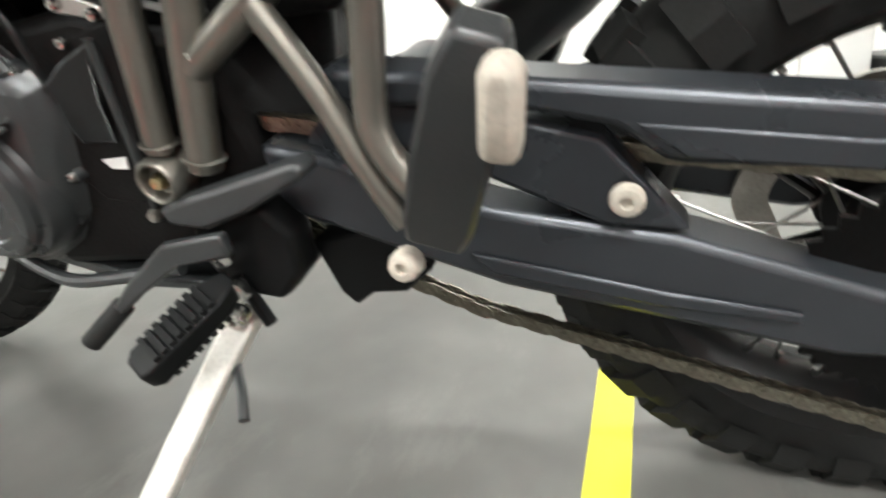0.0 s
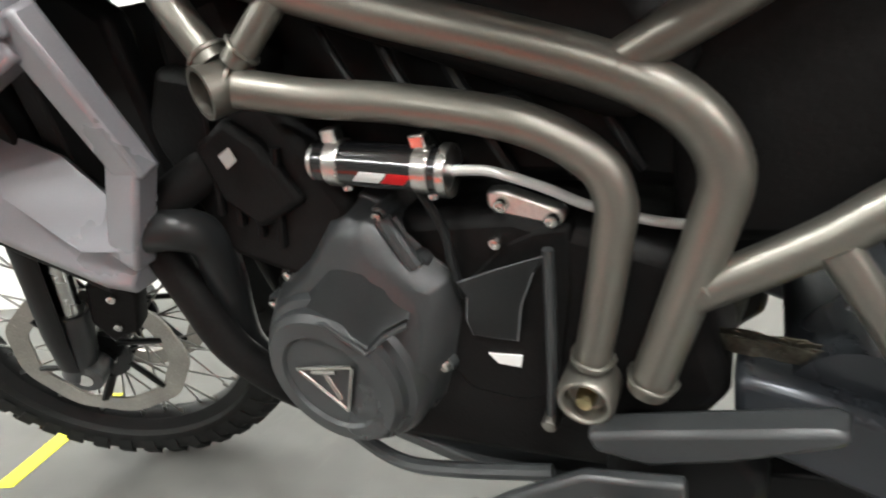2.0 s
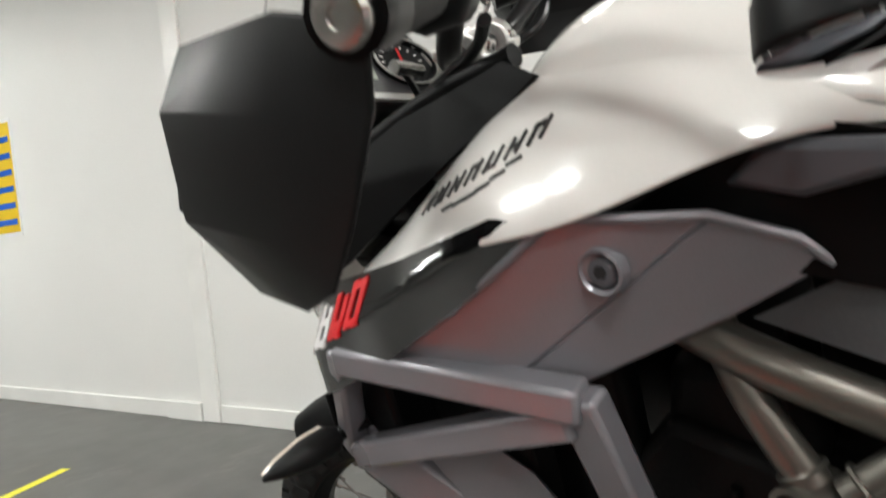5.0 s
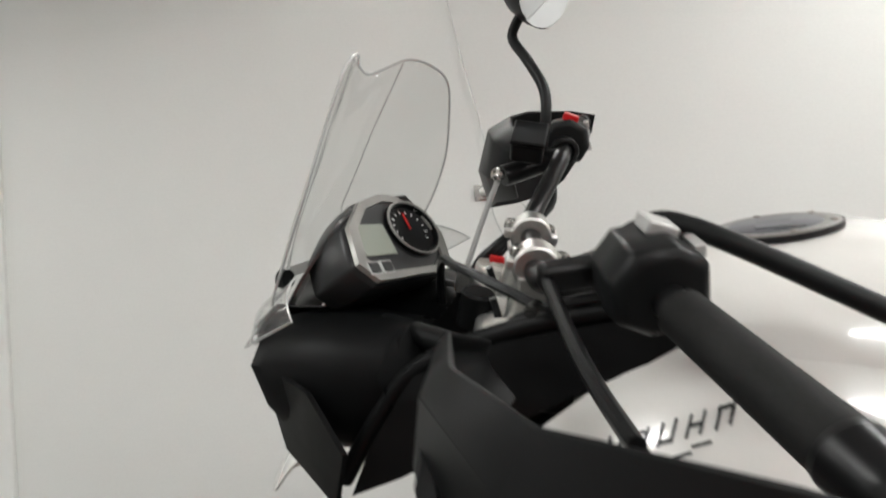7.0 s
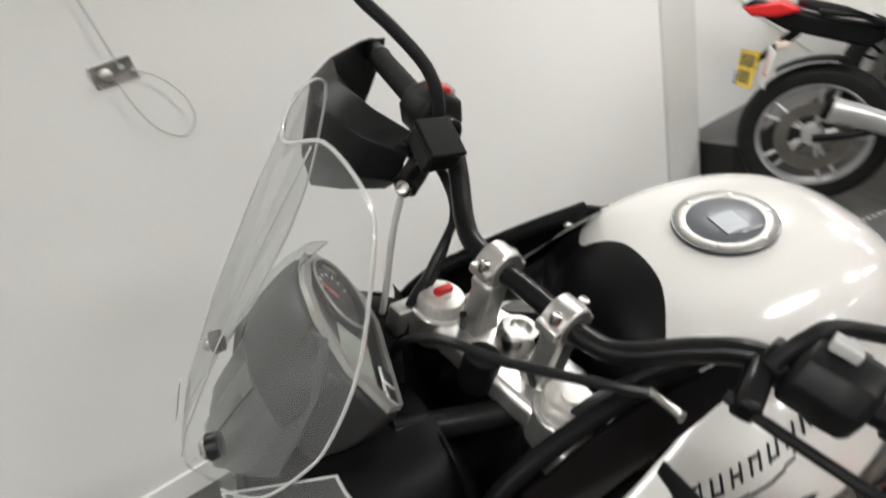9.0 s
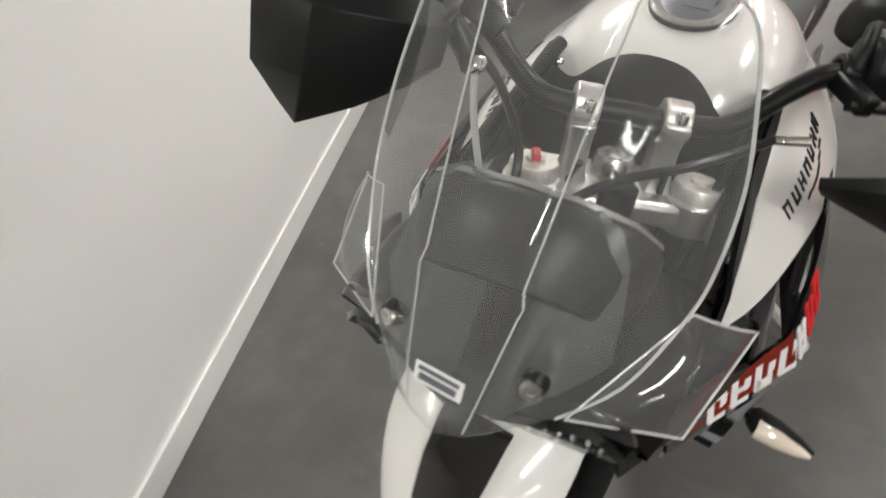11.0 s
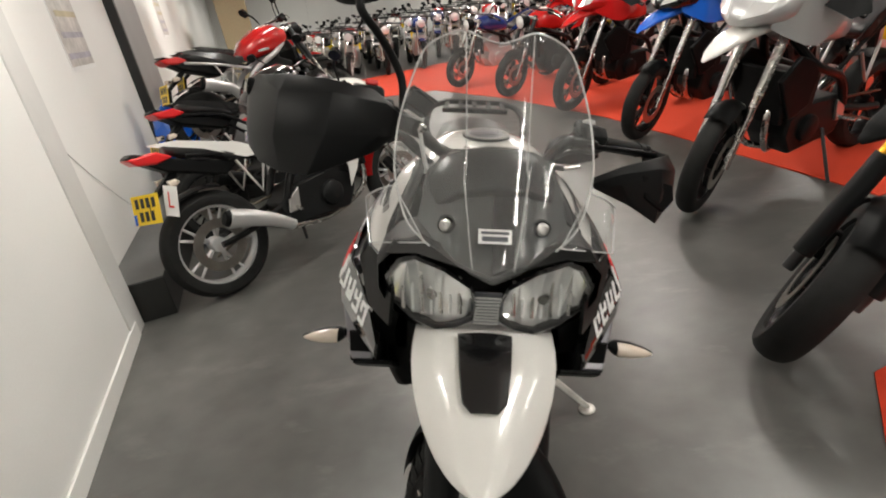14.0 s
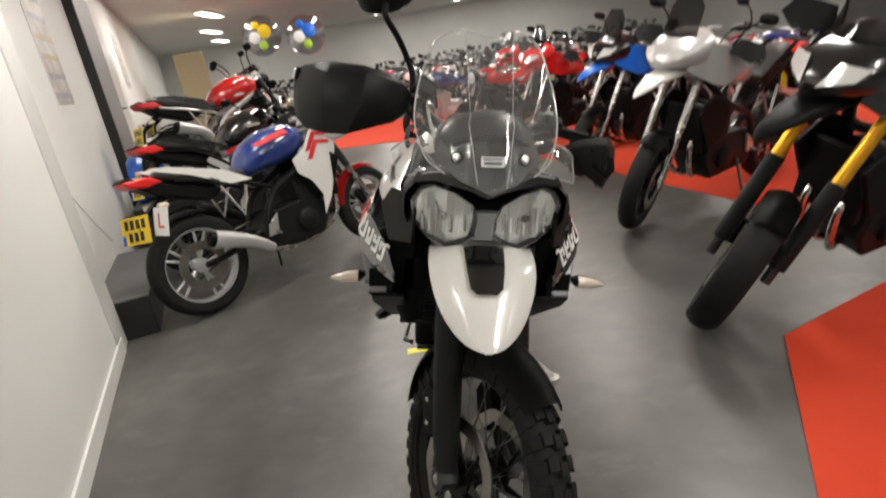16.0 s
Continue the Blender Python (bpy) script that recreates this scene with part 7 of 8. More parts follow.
def cast_wheel(parent, y, r_out, half, rim_r, rim_mat, spokes=5, disc=True, m=None, sides=(-1, 1)):
    w = new("wheel")
    w.parent = parent
    w.matrix_basis = m if m is not None else Matrix.Translation((0, y, r_out))
    part("tyre", lathe(bmesh.new(), tyre_rings(rim_r, r_out, half, n=11) + [(half * 0.6, rim_r - 0.003), (-half * 0.6, rim_r - 0.003)], "x", 44, closed=True), RUBBER, w, "black tyre")
    h = half * 0.66
    part("rim", lathe(bmesh.new(), [(-h, rim_r + 0.004), (-h, rim_r - 0.012), (-h * 0.6, rim_r - 0.02), (h * 0.6, rim_r - 0.02), (h, rim_r - 0.012), (h, rim_r + 0.004), (0, rim_r - 0.008)], "x", 44, closed=True), rim_mat, w, "cast wheel rim")
    part("hub", lathe(bmesh.new(), [(-0.06, 0.02), (-0.055, 0.045), (-0.02, 0.05), (0.02, 0.05), (0.055, 0.045), (0.06, 0.02)], "x", 20), rim_mat, w)
    for k in range(spokes):
        a = 2 * math.pi * k / spokes
        for dlt in (-0.16, 0.16):
            p0 = Vector((0, 0.04 * math.cos(a), 0.04 * math.sin(a)))
            p1 = Vector((0, (rim_r - 0.015) * math.cos(a + dlt), (rim_r - 0.015) * math.sin(a + dlt)))
            part("spoke", tubes([p0, p1], 0.013, seg=6, curved=False, r2=0.009), rim_mat, w)
    if disc:
        for s in sides:
            part("brake_disc", lathe(bmesh.new(), [(0.066 * s - 0.002, rim_r * 0.66), (0.066 * s + 0.002, rim_r * 0.66), (0.066 * s + 0.002, rim_r * 0.42), (0.066 * s - 0.002, rim_r * 0.42)], "x", 36, closed=True), DISC, w, "steel brake disc")
    return w


def oval_loft(stations, n=16):
    """A body of oval sections: (y, half width, z low, z high)."""
    rings = []
    for y, w, z0, z1 in stations:
        c, h = (z0 + z1) / 2, (z1 - z0) / 2
        rings.append([(w * math.copysign(abs(math.cos(a)) ** 0.8, math.cos(a)), y, c + h * math.copysign(abs(math.sin(a)) ** 0.8, math.sin(a))) for a in [2 * math.pi * k / n for k in range(n)]])
    return loft(bmesh.new(), rings)


def number_plate(parent, y, z, tilt, learner=False):
    m = Matrix.Translation((0, y, z)) @ pose(0, 0, 0, tilt, 0, 26 if learner else 0)
    p = part("number_plate", boxes(-0.11, 0.11, -0.003, 0.0, -0.085, 0.085), PLATE_YELLOW, parent, "yellow number plate with dark bars", 0.002, m=m)
    for zz in (0.038, -0.038):
        for k in range(4 if zz > 0 else 3):
            x = -0.066 + 0.044 * k if zz > 0 else -0.044 + 0.044 * k
            part("plate_bar", boxes(x - 0.014, x + 0.014, -0.0045, -0.0032, zz - 0.028, zz + 0.028), DARK_PRINT, p)
    part("plate_band", boxes(-0.108, -0.085, -0.0042, -0.0031, -0.082, -0.02), BRIGHT_BLUE, p, "blue corner band")
    if learner:
        m2 = Matrix.Translation((0.16, y + 0.1, z + 0.02)) @ pose(0, 0, 0, tilt, 6, 12)
        lp = part("learner_plate", boxes(-0.07, 0.07, -0.003, 0.0, -0.085, 0.085), WHITE_PRINT, parent, "white plate with a red letter L", 0.002, m=m2)
        text_mesh("L", 0.13, RED_PRINT, lp, Matrix.Translation((0, -0.0045, 0.002)) @ pose(0, 0, 0, 90, 0, 0), 0.0006)


def other_bike(name, label, m, c, kind, group, rake=25, steer=0.0, lean=-8.0):
    """A road motorcycle in colours c; kind is sport, tall or naked."""
    b = thing(name, m @ pose(0, 0, 0, 0, lean, 0), label, "motorcycle", group)
    tall = kind == "tall"
    dz = c.get("high", 0.09 if tall else 0.0)
    back = Matrix.Translation((0, c.get("back", 0.0), dz))
    fx = c.get("spread", 0.095)
    rf, rr = (0.325, 0.31) if tall else (0.3, c.get("rear_radius", 0.31))
    yf, yr = 0.72, -0.70
    head = Vector((0, 0.40, 0.98 + dz))
    fm = Matrix.Translation(head) @ pose(0, 0, 0, rake, 0, 0) @ pose(0, 0, 0, 0, 0, steer)
    length = (head.z - rf) / math.cos(radians(rake))
    cast_wheel(b, yr, rr, 0.072, rr - 0.085, c["rim"], 5, True, sides=(1,))
    cast_wheel(b, yf, rf, c.get("tyre", 0.056), rf - 0.085, c["rim"], 5, True, m=fm @ Matrix.Translation((0, 0.035, -length)))
    for s in (-1, 1):
        part("fork_leg", tubes([(fx * s, 0.03, 0.02), (fx * s, 0.03, -length * 0.52)], 0.027, seg=14, curved=False), c["fork"], b, "fork leg", m=fm)
        part("fork_slider", tubes([(fx * s, 0.03, -length * 0.42), (fx * s, 0.03, -length - 0.02)], 0.022, seg=14, curved=False), c["slider"], b, "fork slider", m=fm)
        part("brake_caliper", boxes(0.075 * s - 0.022, 0.075 * s + 0.022, -0.06, 0.0, -length + 0.05, -length + 0.17), ENGINE_DARK, b, "brake caliper", 0.008, m=fm)
        if c.get("guard"):
            part("fork_shield", tubes([(fx * s, 0.055, -length * 0.47), (fx * s, 0.06, -length + 0.06)], 0.036, seg=12, curved=False), GUARD_PLASTIC, b, "black fork shield", m=fm)
    part("yoke", boxes(-0.12, 0.12, -0.03, 0.06, -0.03, 0.0), CAST_ALU, b, "fork yoke", 0.008, m=fm)
    mud = bmesh.new()
    rings = []
    for k in range(11):
        a = radians(40 + 105 * k / 10)
        rings.append([(0.07 * q, 0.035 + (rf + 0.025 - 0.035 * q * q) * math.cos(a), -length + (rf + 0.025 - 0.035 * q * q) * math.sin(a)) for q in [-1 + 2 * j / 6 for j in range(7)]])
    loft(mud, rings, close=False)
    bmesh.ops.solidify(mud, geom=mud.faces[:], thickness=0.004)
    part("front_mudguard", mud, c["mud"], b, "front mudguard", m=fm)
    # handlebar, grips, levers, mirrors
    hb = 0.10 if kind != "sport" else 0.01
    pts = [(-0.37, -0.12, hb - 0.01), (-0.22, -0.05, hb + 0.02), (-0.1, 0.0, hb), (0.1, 0.0, hb), (0.22, -0.05, hb + 0.02), (0.37, -0.12, hb - 0.01)]
    part("handlebar", tubes(pts, 0.012, seg=10), ENGINE_BLACK, b, "black handlebar", m=fm)
    for s in (-1, 1):
        part("grip", tubes([(0.27 * s, -0.073, hb + 0.01), (0.38 * s, -0.125, hb - 0.012)], 0.018, seg=12, curved=False), RUBBER, b, "", m=fm)
        part("switchgear", boxes(0.235 * s - 0.028, 0.235 * s + 0.028, -0.09, -0.02, hb - 0.02, hb + 0.04), BLACK_PLASTIC, b, "", 0.008, m=fm)
        part("lever", tubes([(0.22 * s, -0.01, hb + 0.01), (0.3 * s, -0.03, hb), (0.38 * s, -0.08, hb - 0.02)], 0.006, seg=8), STEEL, b, "", m=fm)
        part("mirror_stalk", tubes([(0.2 * s, -0.03, hb + 0.03), (0.24 * s, -0.02, hb + 0.13), (0.3 * s, -0.02, hb + 0.19)], 0.007, seg=8), BLACK_PLASTIC, b, "", m=fm)
        part("mirror", oval_loft([(-0.012, 0.055, -0.035, 0.035), (0.012, 0.052, -0.032, 0.032), (0.03, 0.02, -0.012, 0.012)], 14), BLACK_PLASTIC, b, "black mirror", m=fm @ Matrix.Translation((0.34 * s, -0.02, hb + 0.21)))
        if tall:
            part("hand_guard", shell([(0.2, -0.03), (0.24, 0.06), (0.38, 0.05), (0.41, -0.02), (0.34, -0.07)], lambda u, v, s=s: (u * s, 0.045 - 2.2 * (u - 0.3) ** 2, hb + 0.0 + v), 0.004, 2), GUARD_PLASTIC, b, "black hand guard", m=fm)
    # engine, frame, swingarm, exhaust
    part("crankcase", prisms([(0.30, 0.36), (0.22, 0.24), (-0.22, 0.26), (-0.28, 0.42), (-0.16, 0.52), (0.12, 0.54), (0.28, 0.48)], -0.13, 0.13), c["engine"], b, "engine crankcase", 0.02)
    part("cylinder_block", prisms([(0.08, 0.5), (0.26, 0.46), (0.36, 0.66), (0.2, 0.74), (0.06, 0.7)], -0.13, 0.13), c["engine"], b, "engine cylinder block", 0.02)
    for s in (-1, 1):
        part("engine_cover", lathe(bmesh.new(), [(0.13 * s, 0.085), (0.155 * s, 0.08), (0.165 * s, 0.06), (0.166 * s, 0.0)], "x", 24, (0, 0.1, 0.38)), c["engine"], b, "round engine cover")
        part("frame_spar", tubes([(0.06 * s, 0.38, 0.9 + dz), (0.15 * s, 0.2, 0.78), (0.14 * s, -0.1, 0.64), (0.13 * s, -0.22, 0.45)], 0.026, seg=10), c["frame"], b, "frame spar")
        part("swingarm", tubes([(0.1 * s, -0.22, 0.42), (0.105 * s, -0.5, 0.35), (0.1 * s, yr, rr)], 0.025, seg=10, flat=0.7), c["frame"], b, "swingarm")
        part("seat_rail", tubes([(0.12 * s, -0.1, 0.68), (0.12 * s, -0.4, 0.78 + dz), (0.08 * s, -0.7, 0.86 + dz)], 0.014, seg=8), c["frame"], b, "")
        part("footpeg", tubes([(0.14 * s, -0.18, 0.38), (0.24 * s, -0.2, 0.38)], 0.012, seg=8, curved=False), STEEL, b, "")
        part("peg_hanger", prisms([(-0.13, 0.5), (-0.22, 0.44), (-0.24, 0.36), (-0.16, 0.36)], 0.13 * s, 0.15 * s), CAST_ALU, b, "bright peg hanger", 0.004)
        part("pillion_hanger", tubes([(0.13 * s, -0.28, 0.74), (0.15 * s, -0.36, 0.56), (0.13 * s, -0.45, 0.78)], 0.010, seg=8, curved=False), CAST_ALU, b, "bright pillion hanger")
    part("radiator", boxes(-0.15, 0.15, 0.38, 0.42, 0.48, 0.78), ENGINE_DARK, b, "radiator", 0.006)
    for x in (-0.08, 0.08):
        part("exhaust_header", tubes([(x, 0.3, 0.62), (x, 0.42, 0.52), (x * 0.9, 0.38, 0.32), (0.05, 0.1, 0.22), (0.13, -0.25, 0.27)], 0.019, seg=10), c["pipe"], b, "exhaust header pipe")
    up = c.get("high_exhaust", 0.0)
    part("silencer", tubes([(0.14, -0.24, 0.28), (0.175, -0.36, 0.36 + up), (0.185, -0.50, 0.43 + up), (0.19, -0.64, 0.48 + up)], 0.036, seg=18, r2=0.066, flat=0.8), c["can"], b, "silencer", 0.004)
    part("silencer_cap", tubes([(0.189, -0.63, 0.478 + up), (0.19, -0.665, 0.49 + up)], 0.064, seg=18, curved=False, r2=0.045, flat=0.8), BLACK_PLASTIC, b, "black silencer cap", 0.004)
    part("side_stand", tubes([(-0.14, -0.05, 0.34), (-0.3, 0.02, 0.045)], 0.011, seg=8, curved=False), ENGINE_BLACK, b, "side stand")
    part("chain", tubes([(-0.09, yr, rr + 0.1), (-0.09, -0.2, 0.47)], 0.008, seg=6, curved=False), CHAIN, b, "chain run")
    part("chain", tubes([(-0.09, yr, rr - 0.1), (-0.09, -0.2, 0.39)], 0.008, seg=6, curved=False), CHAIN, b, "chain run")
    # tank, seat, tail
    tk = part("fuel_tank", oval_loft([(-0.16, 0.08, 0.76, 0.84), (-0.08, 0.14, 0.75, 0.95), (0.08, 0.18, 0.76, 1.03), (0.24, 0.19, 0.78, 1.05), (0.36, 0.15, 0.84, 1.0), (0.4, 0.08, 0.88, 0.95)], 18), c["tank"], b, "painted fuel tank", 0.0, 60, m=back)
    part("filler_cap", lathe(bmesh.new(), [(0.0, 0.045), (0.012, 0.045), (0.014, 0.03), (0.014, 0.0)], "z", 20, (0, 0.2 + c.get("back", 0.0), 1.045 + dz)), CAST_ALU, tk, "filler cap")
    if c.get("flash"):
        for s in (-1, 1):
            part("tank_flash", shell([(0.02, 0.92 + dz), (0.3, 0.98 + dz), (0.33, 0.94 + dz), (0.06, 0.9 + dz)], lambda u, v, s=s: (s * (0.197 - 0.9 * (v - 0.9 - dz) ** 1.0 * 0.3), u + c.get("back", 0.0), v), 0.004, 2), c["flash"], tk, "coloured flash")
    part("seat", oval_loft([(-0.12, 0.09, 0.76, 0.84), (-0.22, 0.13, 0.74, 0.81), (-0.36, 0.14, 0.76, 0.83), (-0.44, 0.12, 0.80, 0.90), (-0.62, 0.09, 0.86, 0.95), (-0.68, 0.05, 0.89, 0.94)], 14), SEAT, b, "black seat", 0.0, 60, m=back)
    for s in (-1, 1):
        part("tail_panel", shell([(-0.12, 0.74), (-0.3, 0.85), (-0.62, 0.955), (-0.74, 0.965), (-0.66, 0.93), (-0.5, 0.87), (-0.28, 0.75)], lambda u, v, s=s: (s * (0.15 - 0.14 * max(0.0, -0.25 - u)), u + c.get("back", 0.0), v + dz), 0.006, 3), c["tail"], b, "tail side panel", 0.0, 45)
    part("tail_underside", prisms([(-0.3, 0.74), (-0.55, 0.82), (-0.86, 0.95), (-0.9, 0.93), (-0.72, 0.80), (-0.4, 0.68)], -0.085, 0.085), BLACK_PLASTIC, b, "black tail underside", 0.012, m=back)
    part("tail_light", prisms([(-0.74, 0.925), (-0.90, 0.925), (-0.86, 0.88), (-0.76, 0.86), (-0.66, 0.875)], -0.098, 0.098), RED_PLASTIC, b, "red tail light", 0.012, m=back)
    part("plate_hanger", prisms([(-0.66, 0.84), (-0.74, 0.80), (-0.92, 0.66), (-0.94, 0.56), (-0.91, 0.56), (-0.88, 0.66), (-0.72, 0.76)], -0.035, 0.035), BLACK_PLASTIC, b, "black plate hanger", 0.006, m=back @ Matrix.Translation((0, 0.05 if c.get("back") else 0.0, 0)))
    number_plate(b, -0.885 + c.get("back", -0.06), 0.635 + dz, -14, c.get("learner", False))
    for s in (-1, 1):
        part("rear_indicator", oval_loft([(-0.02, 0.02, -0.02, 0.02), (0.02, 0.03, -0.02, 0.02), (0.04, 0.01, -0.01, 0.01)], 10), AMBER, b, "amber indicator", m=Matrix.Translation((0.12 * s, -0.84, 0.74 + dz)))
        part("indicator_stem", tubes([(0.03 * s, -0.84, 0.74 + dz), (0.1 * s, -0.83, 0.74 + dz)], 0.008, seg=8, curved=False), BLACK_PLASTIC, b, "")
    part("rear_mudguard", shell([(-0.08, 0.0), (0.08, 0.0), (0.075, 0.34), (-0.075, 0.34)], lambda u, v: (u, yr - (rr + 0.03) * math.sin(v * 2.4 - 0.35), rr + (rr + 0.03) * math.cos(v * 2.4 - 0.35) - 2 * u * u), 0.004, 3), BLACK_PLASTIC, b, "black hugger")
    # front bodywork
    if kind == "naked":
        part("headlamp", lathe(bmesh.new(), [(-0.1, 0.03), (-0.06, 0.075), (0.03, 0.088), (0.05, 0.085)], "y", 24, (0, 0.53, 0.94)), c["mud"], b, "round headlamp")
        part("headlamp_lens", lathe(bmesh.new(), [(0.05, 0.08), (0.06, 0.05), (0.063, 0.0)], "y", 24, (0, 0.53, 0.94)), REFLECTOR, b, "bright lamp lens")
    else:
        zc = 0.98 if kind == "sport" else 1.17
        nose = [(0.42, 0.17, zc - 0.14, zc + 0.10), (0.55, 0.19, zc - 0.13, zc + 0.08), (0.66, 0.15, zc - 0.12, zc + 0.02), (0.73, 0.06, zc - 0.11, zc - 0.05)]
        part("nose_cowl", oval_loft(nose, 16), c["nose"], b, "nose cowl", 0.0, 50)
        for s in (-1, 1):
            part("headlamp", shell([(0.03, -0.035), (0.13, 0.0), (0.15, 0.045), (0.06, 0.05)], lambda u, v, s=s: (u * s, 0.745 - 2.6 * u * u - 0.55 * (v + 0.03), zc - 0.04 + v), 0.006, 2), REFLECTOR, b, "bright headlamp lens")
        part("screen", shell([(-0.12, 0.0), (0.12, 0.0), (0.11, 0.14), (0.06, 0.2), (-0.06, 0.2), (-0.11, 0.14)], lambda u, v: (u, 0.60 - 0.55 * v - 2.5 * u * u, zc + 0.04 + v * (1.3 if tall else 0.8)), 0.003, 3), SMOKE, b, "smoked screen", 0.0, 60)
        if tall:
            part("beak", oval_loft([(0.50, 0.09, zc - 0.17, zc - 0.10), (0.66, 0.088, zc - 0.185, zc - 0.115), (0.78, 0.07, zc - 0.205, zc - 0.15), (0.88, 0.042, zc - 0.235, zc - 0.20), (0.93, 0.012, zc - 0.25, zc - 0.235)], 16), c["beak"], b, "beak", 0.0, 60)
        for s in (-1, 1):
            if kind == "sport":
                poly = [(0.66, 0.92), (0.56, 1.0), (0.40, 0.98), (0.30, 0.86), (0.18, 0.80), (0.2, 0.70), (0.30, 0.62), (0.36, 0.50), (0.34, 0.36), (0.42, 0.46), (0.52, 0.62), (0.60, 0.78)]
            else:
                poly = [(0.60, 1.06), (0.48, 1.14), (0.30, 1.10), (0.10, 1.0), (0.16, 0.92), (0.32, 0.87), (0.42, 0.89), (0.54, 0.95), (0.62, 1.0)]
            pn = part("side_fairing", shell(poly, lambda u, v, s=s: (s * (0.205 - 0.5 * max(0.0, u - 0.42) ** 1.2 - 0.06 * abs(v - 0.8)), u, v), 0.006, 3), c["side"], b, "side fairing panel", 0.0, 45, m=Matrix.Translation((0, c.get("back", 0.0), dz * 0.5)))
            if c.get("stripe"):
                for q in (0.0, 0.06):
                    part("stripe", shell([(0.55, 0.93 - q), (0.40, 0.955 - q), (0.3, 0.83 - q), (0.34, 0.83 - q), (0.42, 0.925 - q), (0.55, 0.905 - q)], lambda u, v, s=s: (s * (0.211 - 0.5 * max(0.0, u - 0.42) ** 1.2 - 0.06 * abs(v - 0.8)), u, v), 0.002, 2), c["stripe"], pn, "red stripe")
            part("inner_panel", prisms([(0.5, 0.75), (0.35, 0.86), (0.15, 0.78), (0.2, 0.55), (0.36, 0.5)], 0.14 * s, 0.17 * s), BLACK_PLASTIC, b, "black inner panel", 0.01)
    return b


SMOKE = clear_glass("smoked_screen_plastic", (0.45, 0.45, 0.45), 0.04)


def floor_pose(rear, front):
    """The pose that puts the rear and front wheel over these two places."""
    r, f = Vector((*rear, 0)), Vector((*front, 0))
    d = (f - r).normalized()
    mid = r + d * 0.70
    return Matrix.Translation(mid) @ pose(0, 0, 0, 0, 0, math.degrees(math.atan2(-d.x, d.y)))


def floor_at(x, y, heading):
    """The pose of a motorcycle whose middle stands at x, y and whose front points along heading, in degrees from +X."""
    return pose(x, y, 0, 0, 0, heading - 90)


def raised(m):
    """The same pose on top of the added platform."""
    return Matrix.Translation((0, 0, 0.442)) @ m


def colours(**kw):
    base = dict(rim=RIM_BLACK, fork=ENGINE_BLACK, slider=STEEL, mud=BLACK_PLASTIC, engine=GUARD_PLASTIC, frame=RIM_BLACK, pipe=STEEL, can=STEEL, tank=BLACK_GLOSS, tail=BLACK_GLOSS, nose=BLACK_GLOSS, side=BLACK_GLOSS, beak=BLACK_GLOSS)
    base.update(kw)
    return base


LEFT_ROW = "motorcycles parked along the white wall"
RIGHT_ROW = "motorcycles facing the aisle"
FAR_ROW = "motorcycles at the far end of the showroom"
other_bike("sports_motorcycle", "white, blue and red sports motorcycle with a learner plate", floor_at(0.970, -1.873, 226), colours(back=-0.105, high=0.03, rear_radius=0.33, rim=SILVER_PAINT, tank=BLUE_PAINT, tail=WHITE_PAINT, side=WHITE_PAINT, nose=WHITE_PAINT, stripe=RED_PRINT, flash=RED_PRINT, mud=RED_PAINT, can=SILVER_PAINT, learner=True), "sport", LEFT_ROW, 25, 4, -6)
other_bike("sports_motorcycle", "black sports motorcycle with a black tail", floor_pose((1.94, -2.42), (1.04, -3.49)), colours(high=0.13, tank=BLACK_GLOSS, can=BLACK_PLASTIC), "sport", LEFT_ROW, 25, 6, -6)
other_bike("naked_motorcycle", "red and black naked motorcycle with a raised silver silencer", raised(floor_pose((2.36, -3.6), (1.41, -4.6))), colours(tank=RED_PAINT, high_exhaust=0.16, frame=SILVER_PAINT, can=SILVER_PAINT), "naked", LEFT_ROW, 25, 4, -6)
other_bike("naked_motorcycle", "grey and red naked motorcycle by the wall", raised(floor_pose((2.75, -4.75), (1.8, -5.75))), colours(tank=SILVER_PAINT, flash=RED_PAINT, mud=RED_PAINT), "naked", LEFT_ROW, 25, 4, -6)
other_bike("adventure_motorcycle", "black adventure motorcycle with golden fork legs", floor_at(-2.10, -0.38, 17), colours(spread=0.122, tyre=0.07, fork=GOLD, slider=ENGINE_BLACK, guard=True, beak=BLACK_PLASTIC), "tall", RIGHT_ROW, 28.9, 34, -18)
other_bike("adventure_motorcycle", "white and grey adventure motorcycle with a black beak edge", floor_pose((-2.72, -2.28), (-1.47, -1.55)), colours(tank=SILVER_PAINT, side=SILVER_PAINT, nose=SILVER_PAINT, beak=WHITE_PAINT, fork=STEEL, tail=BLACK_PLASTIC), "tall", RIGHT_ROW, 25, 22, -10)
other_bike("adventure_motorcycle", "bright blue and black adventure motorcycle", floor_pose((-2.85, -3.95), (-1.6, -3.25)), colours(tank=BRIGHT_BLUE, side=BRIGHT_BLUE, beak=BRIGHT_BLUE, nose=BLACK_GLOSS, fork=STEEL), "tall", RIGHT_ROW, 25, 18, -10)
red_tall = other_bike("adventure_motorcycle", "red and black adventure motorcycle", floor_pose((-2.5, -5.5), (-1.25, -4.8)), colours(tank=RED_PAINT, side=RED_PAINT, beak=RED_PAINT, nose=RED_PAINT, fork=STEEL), "tall", RIGHT_ROW, 25, 18, -10)
naked_red = other_bike("naked_motorcycle", "red naked motorcycle with chrome exhaust", floor_pose((-1.9, -7.0), (-0.7, -6.3)), colours(tank=RED_PAINT, tail=RED_PAINT), "naked", RIGHT_ROW, 25, 16, -9)
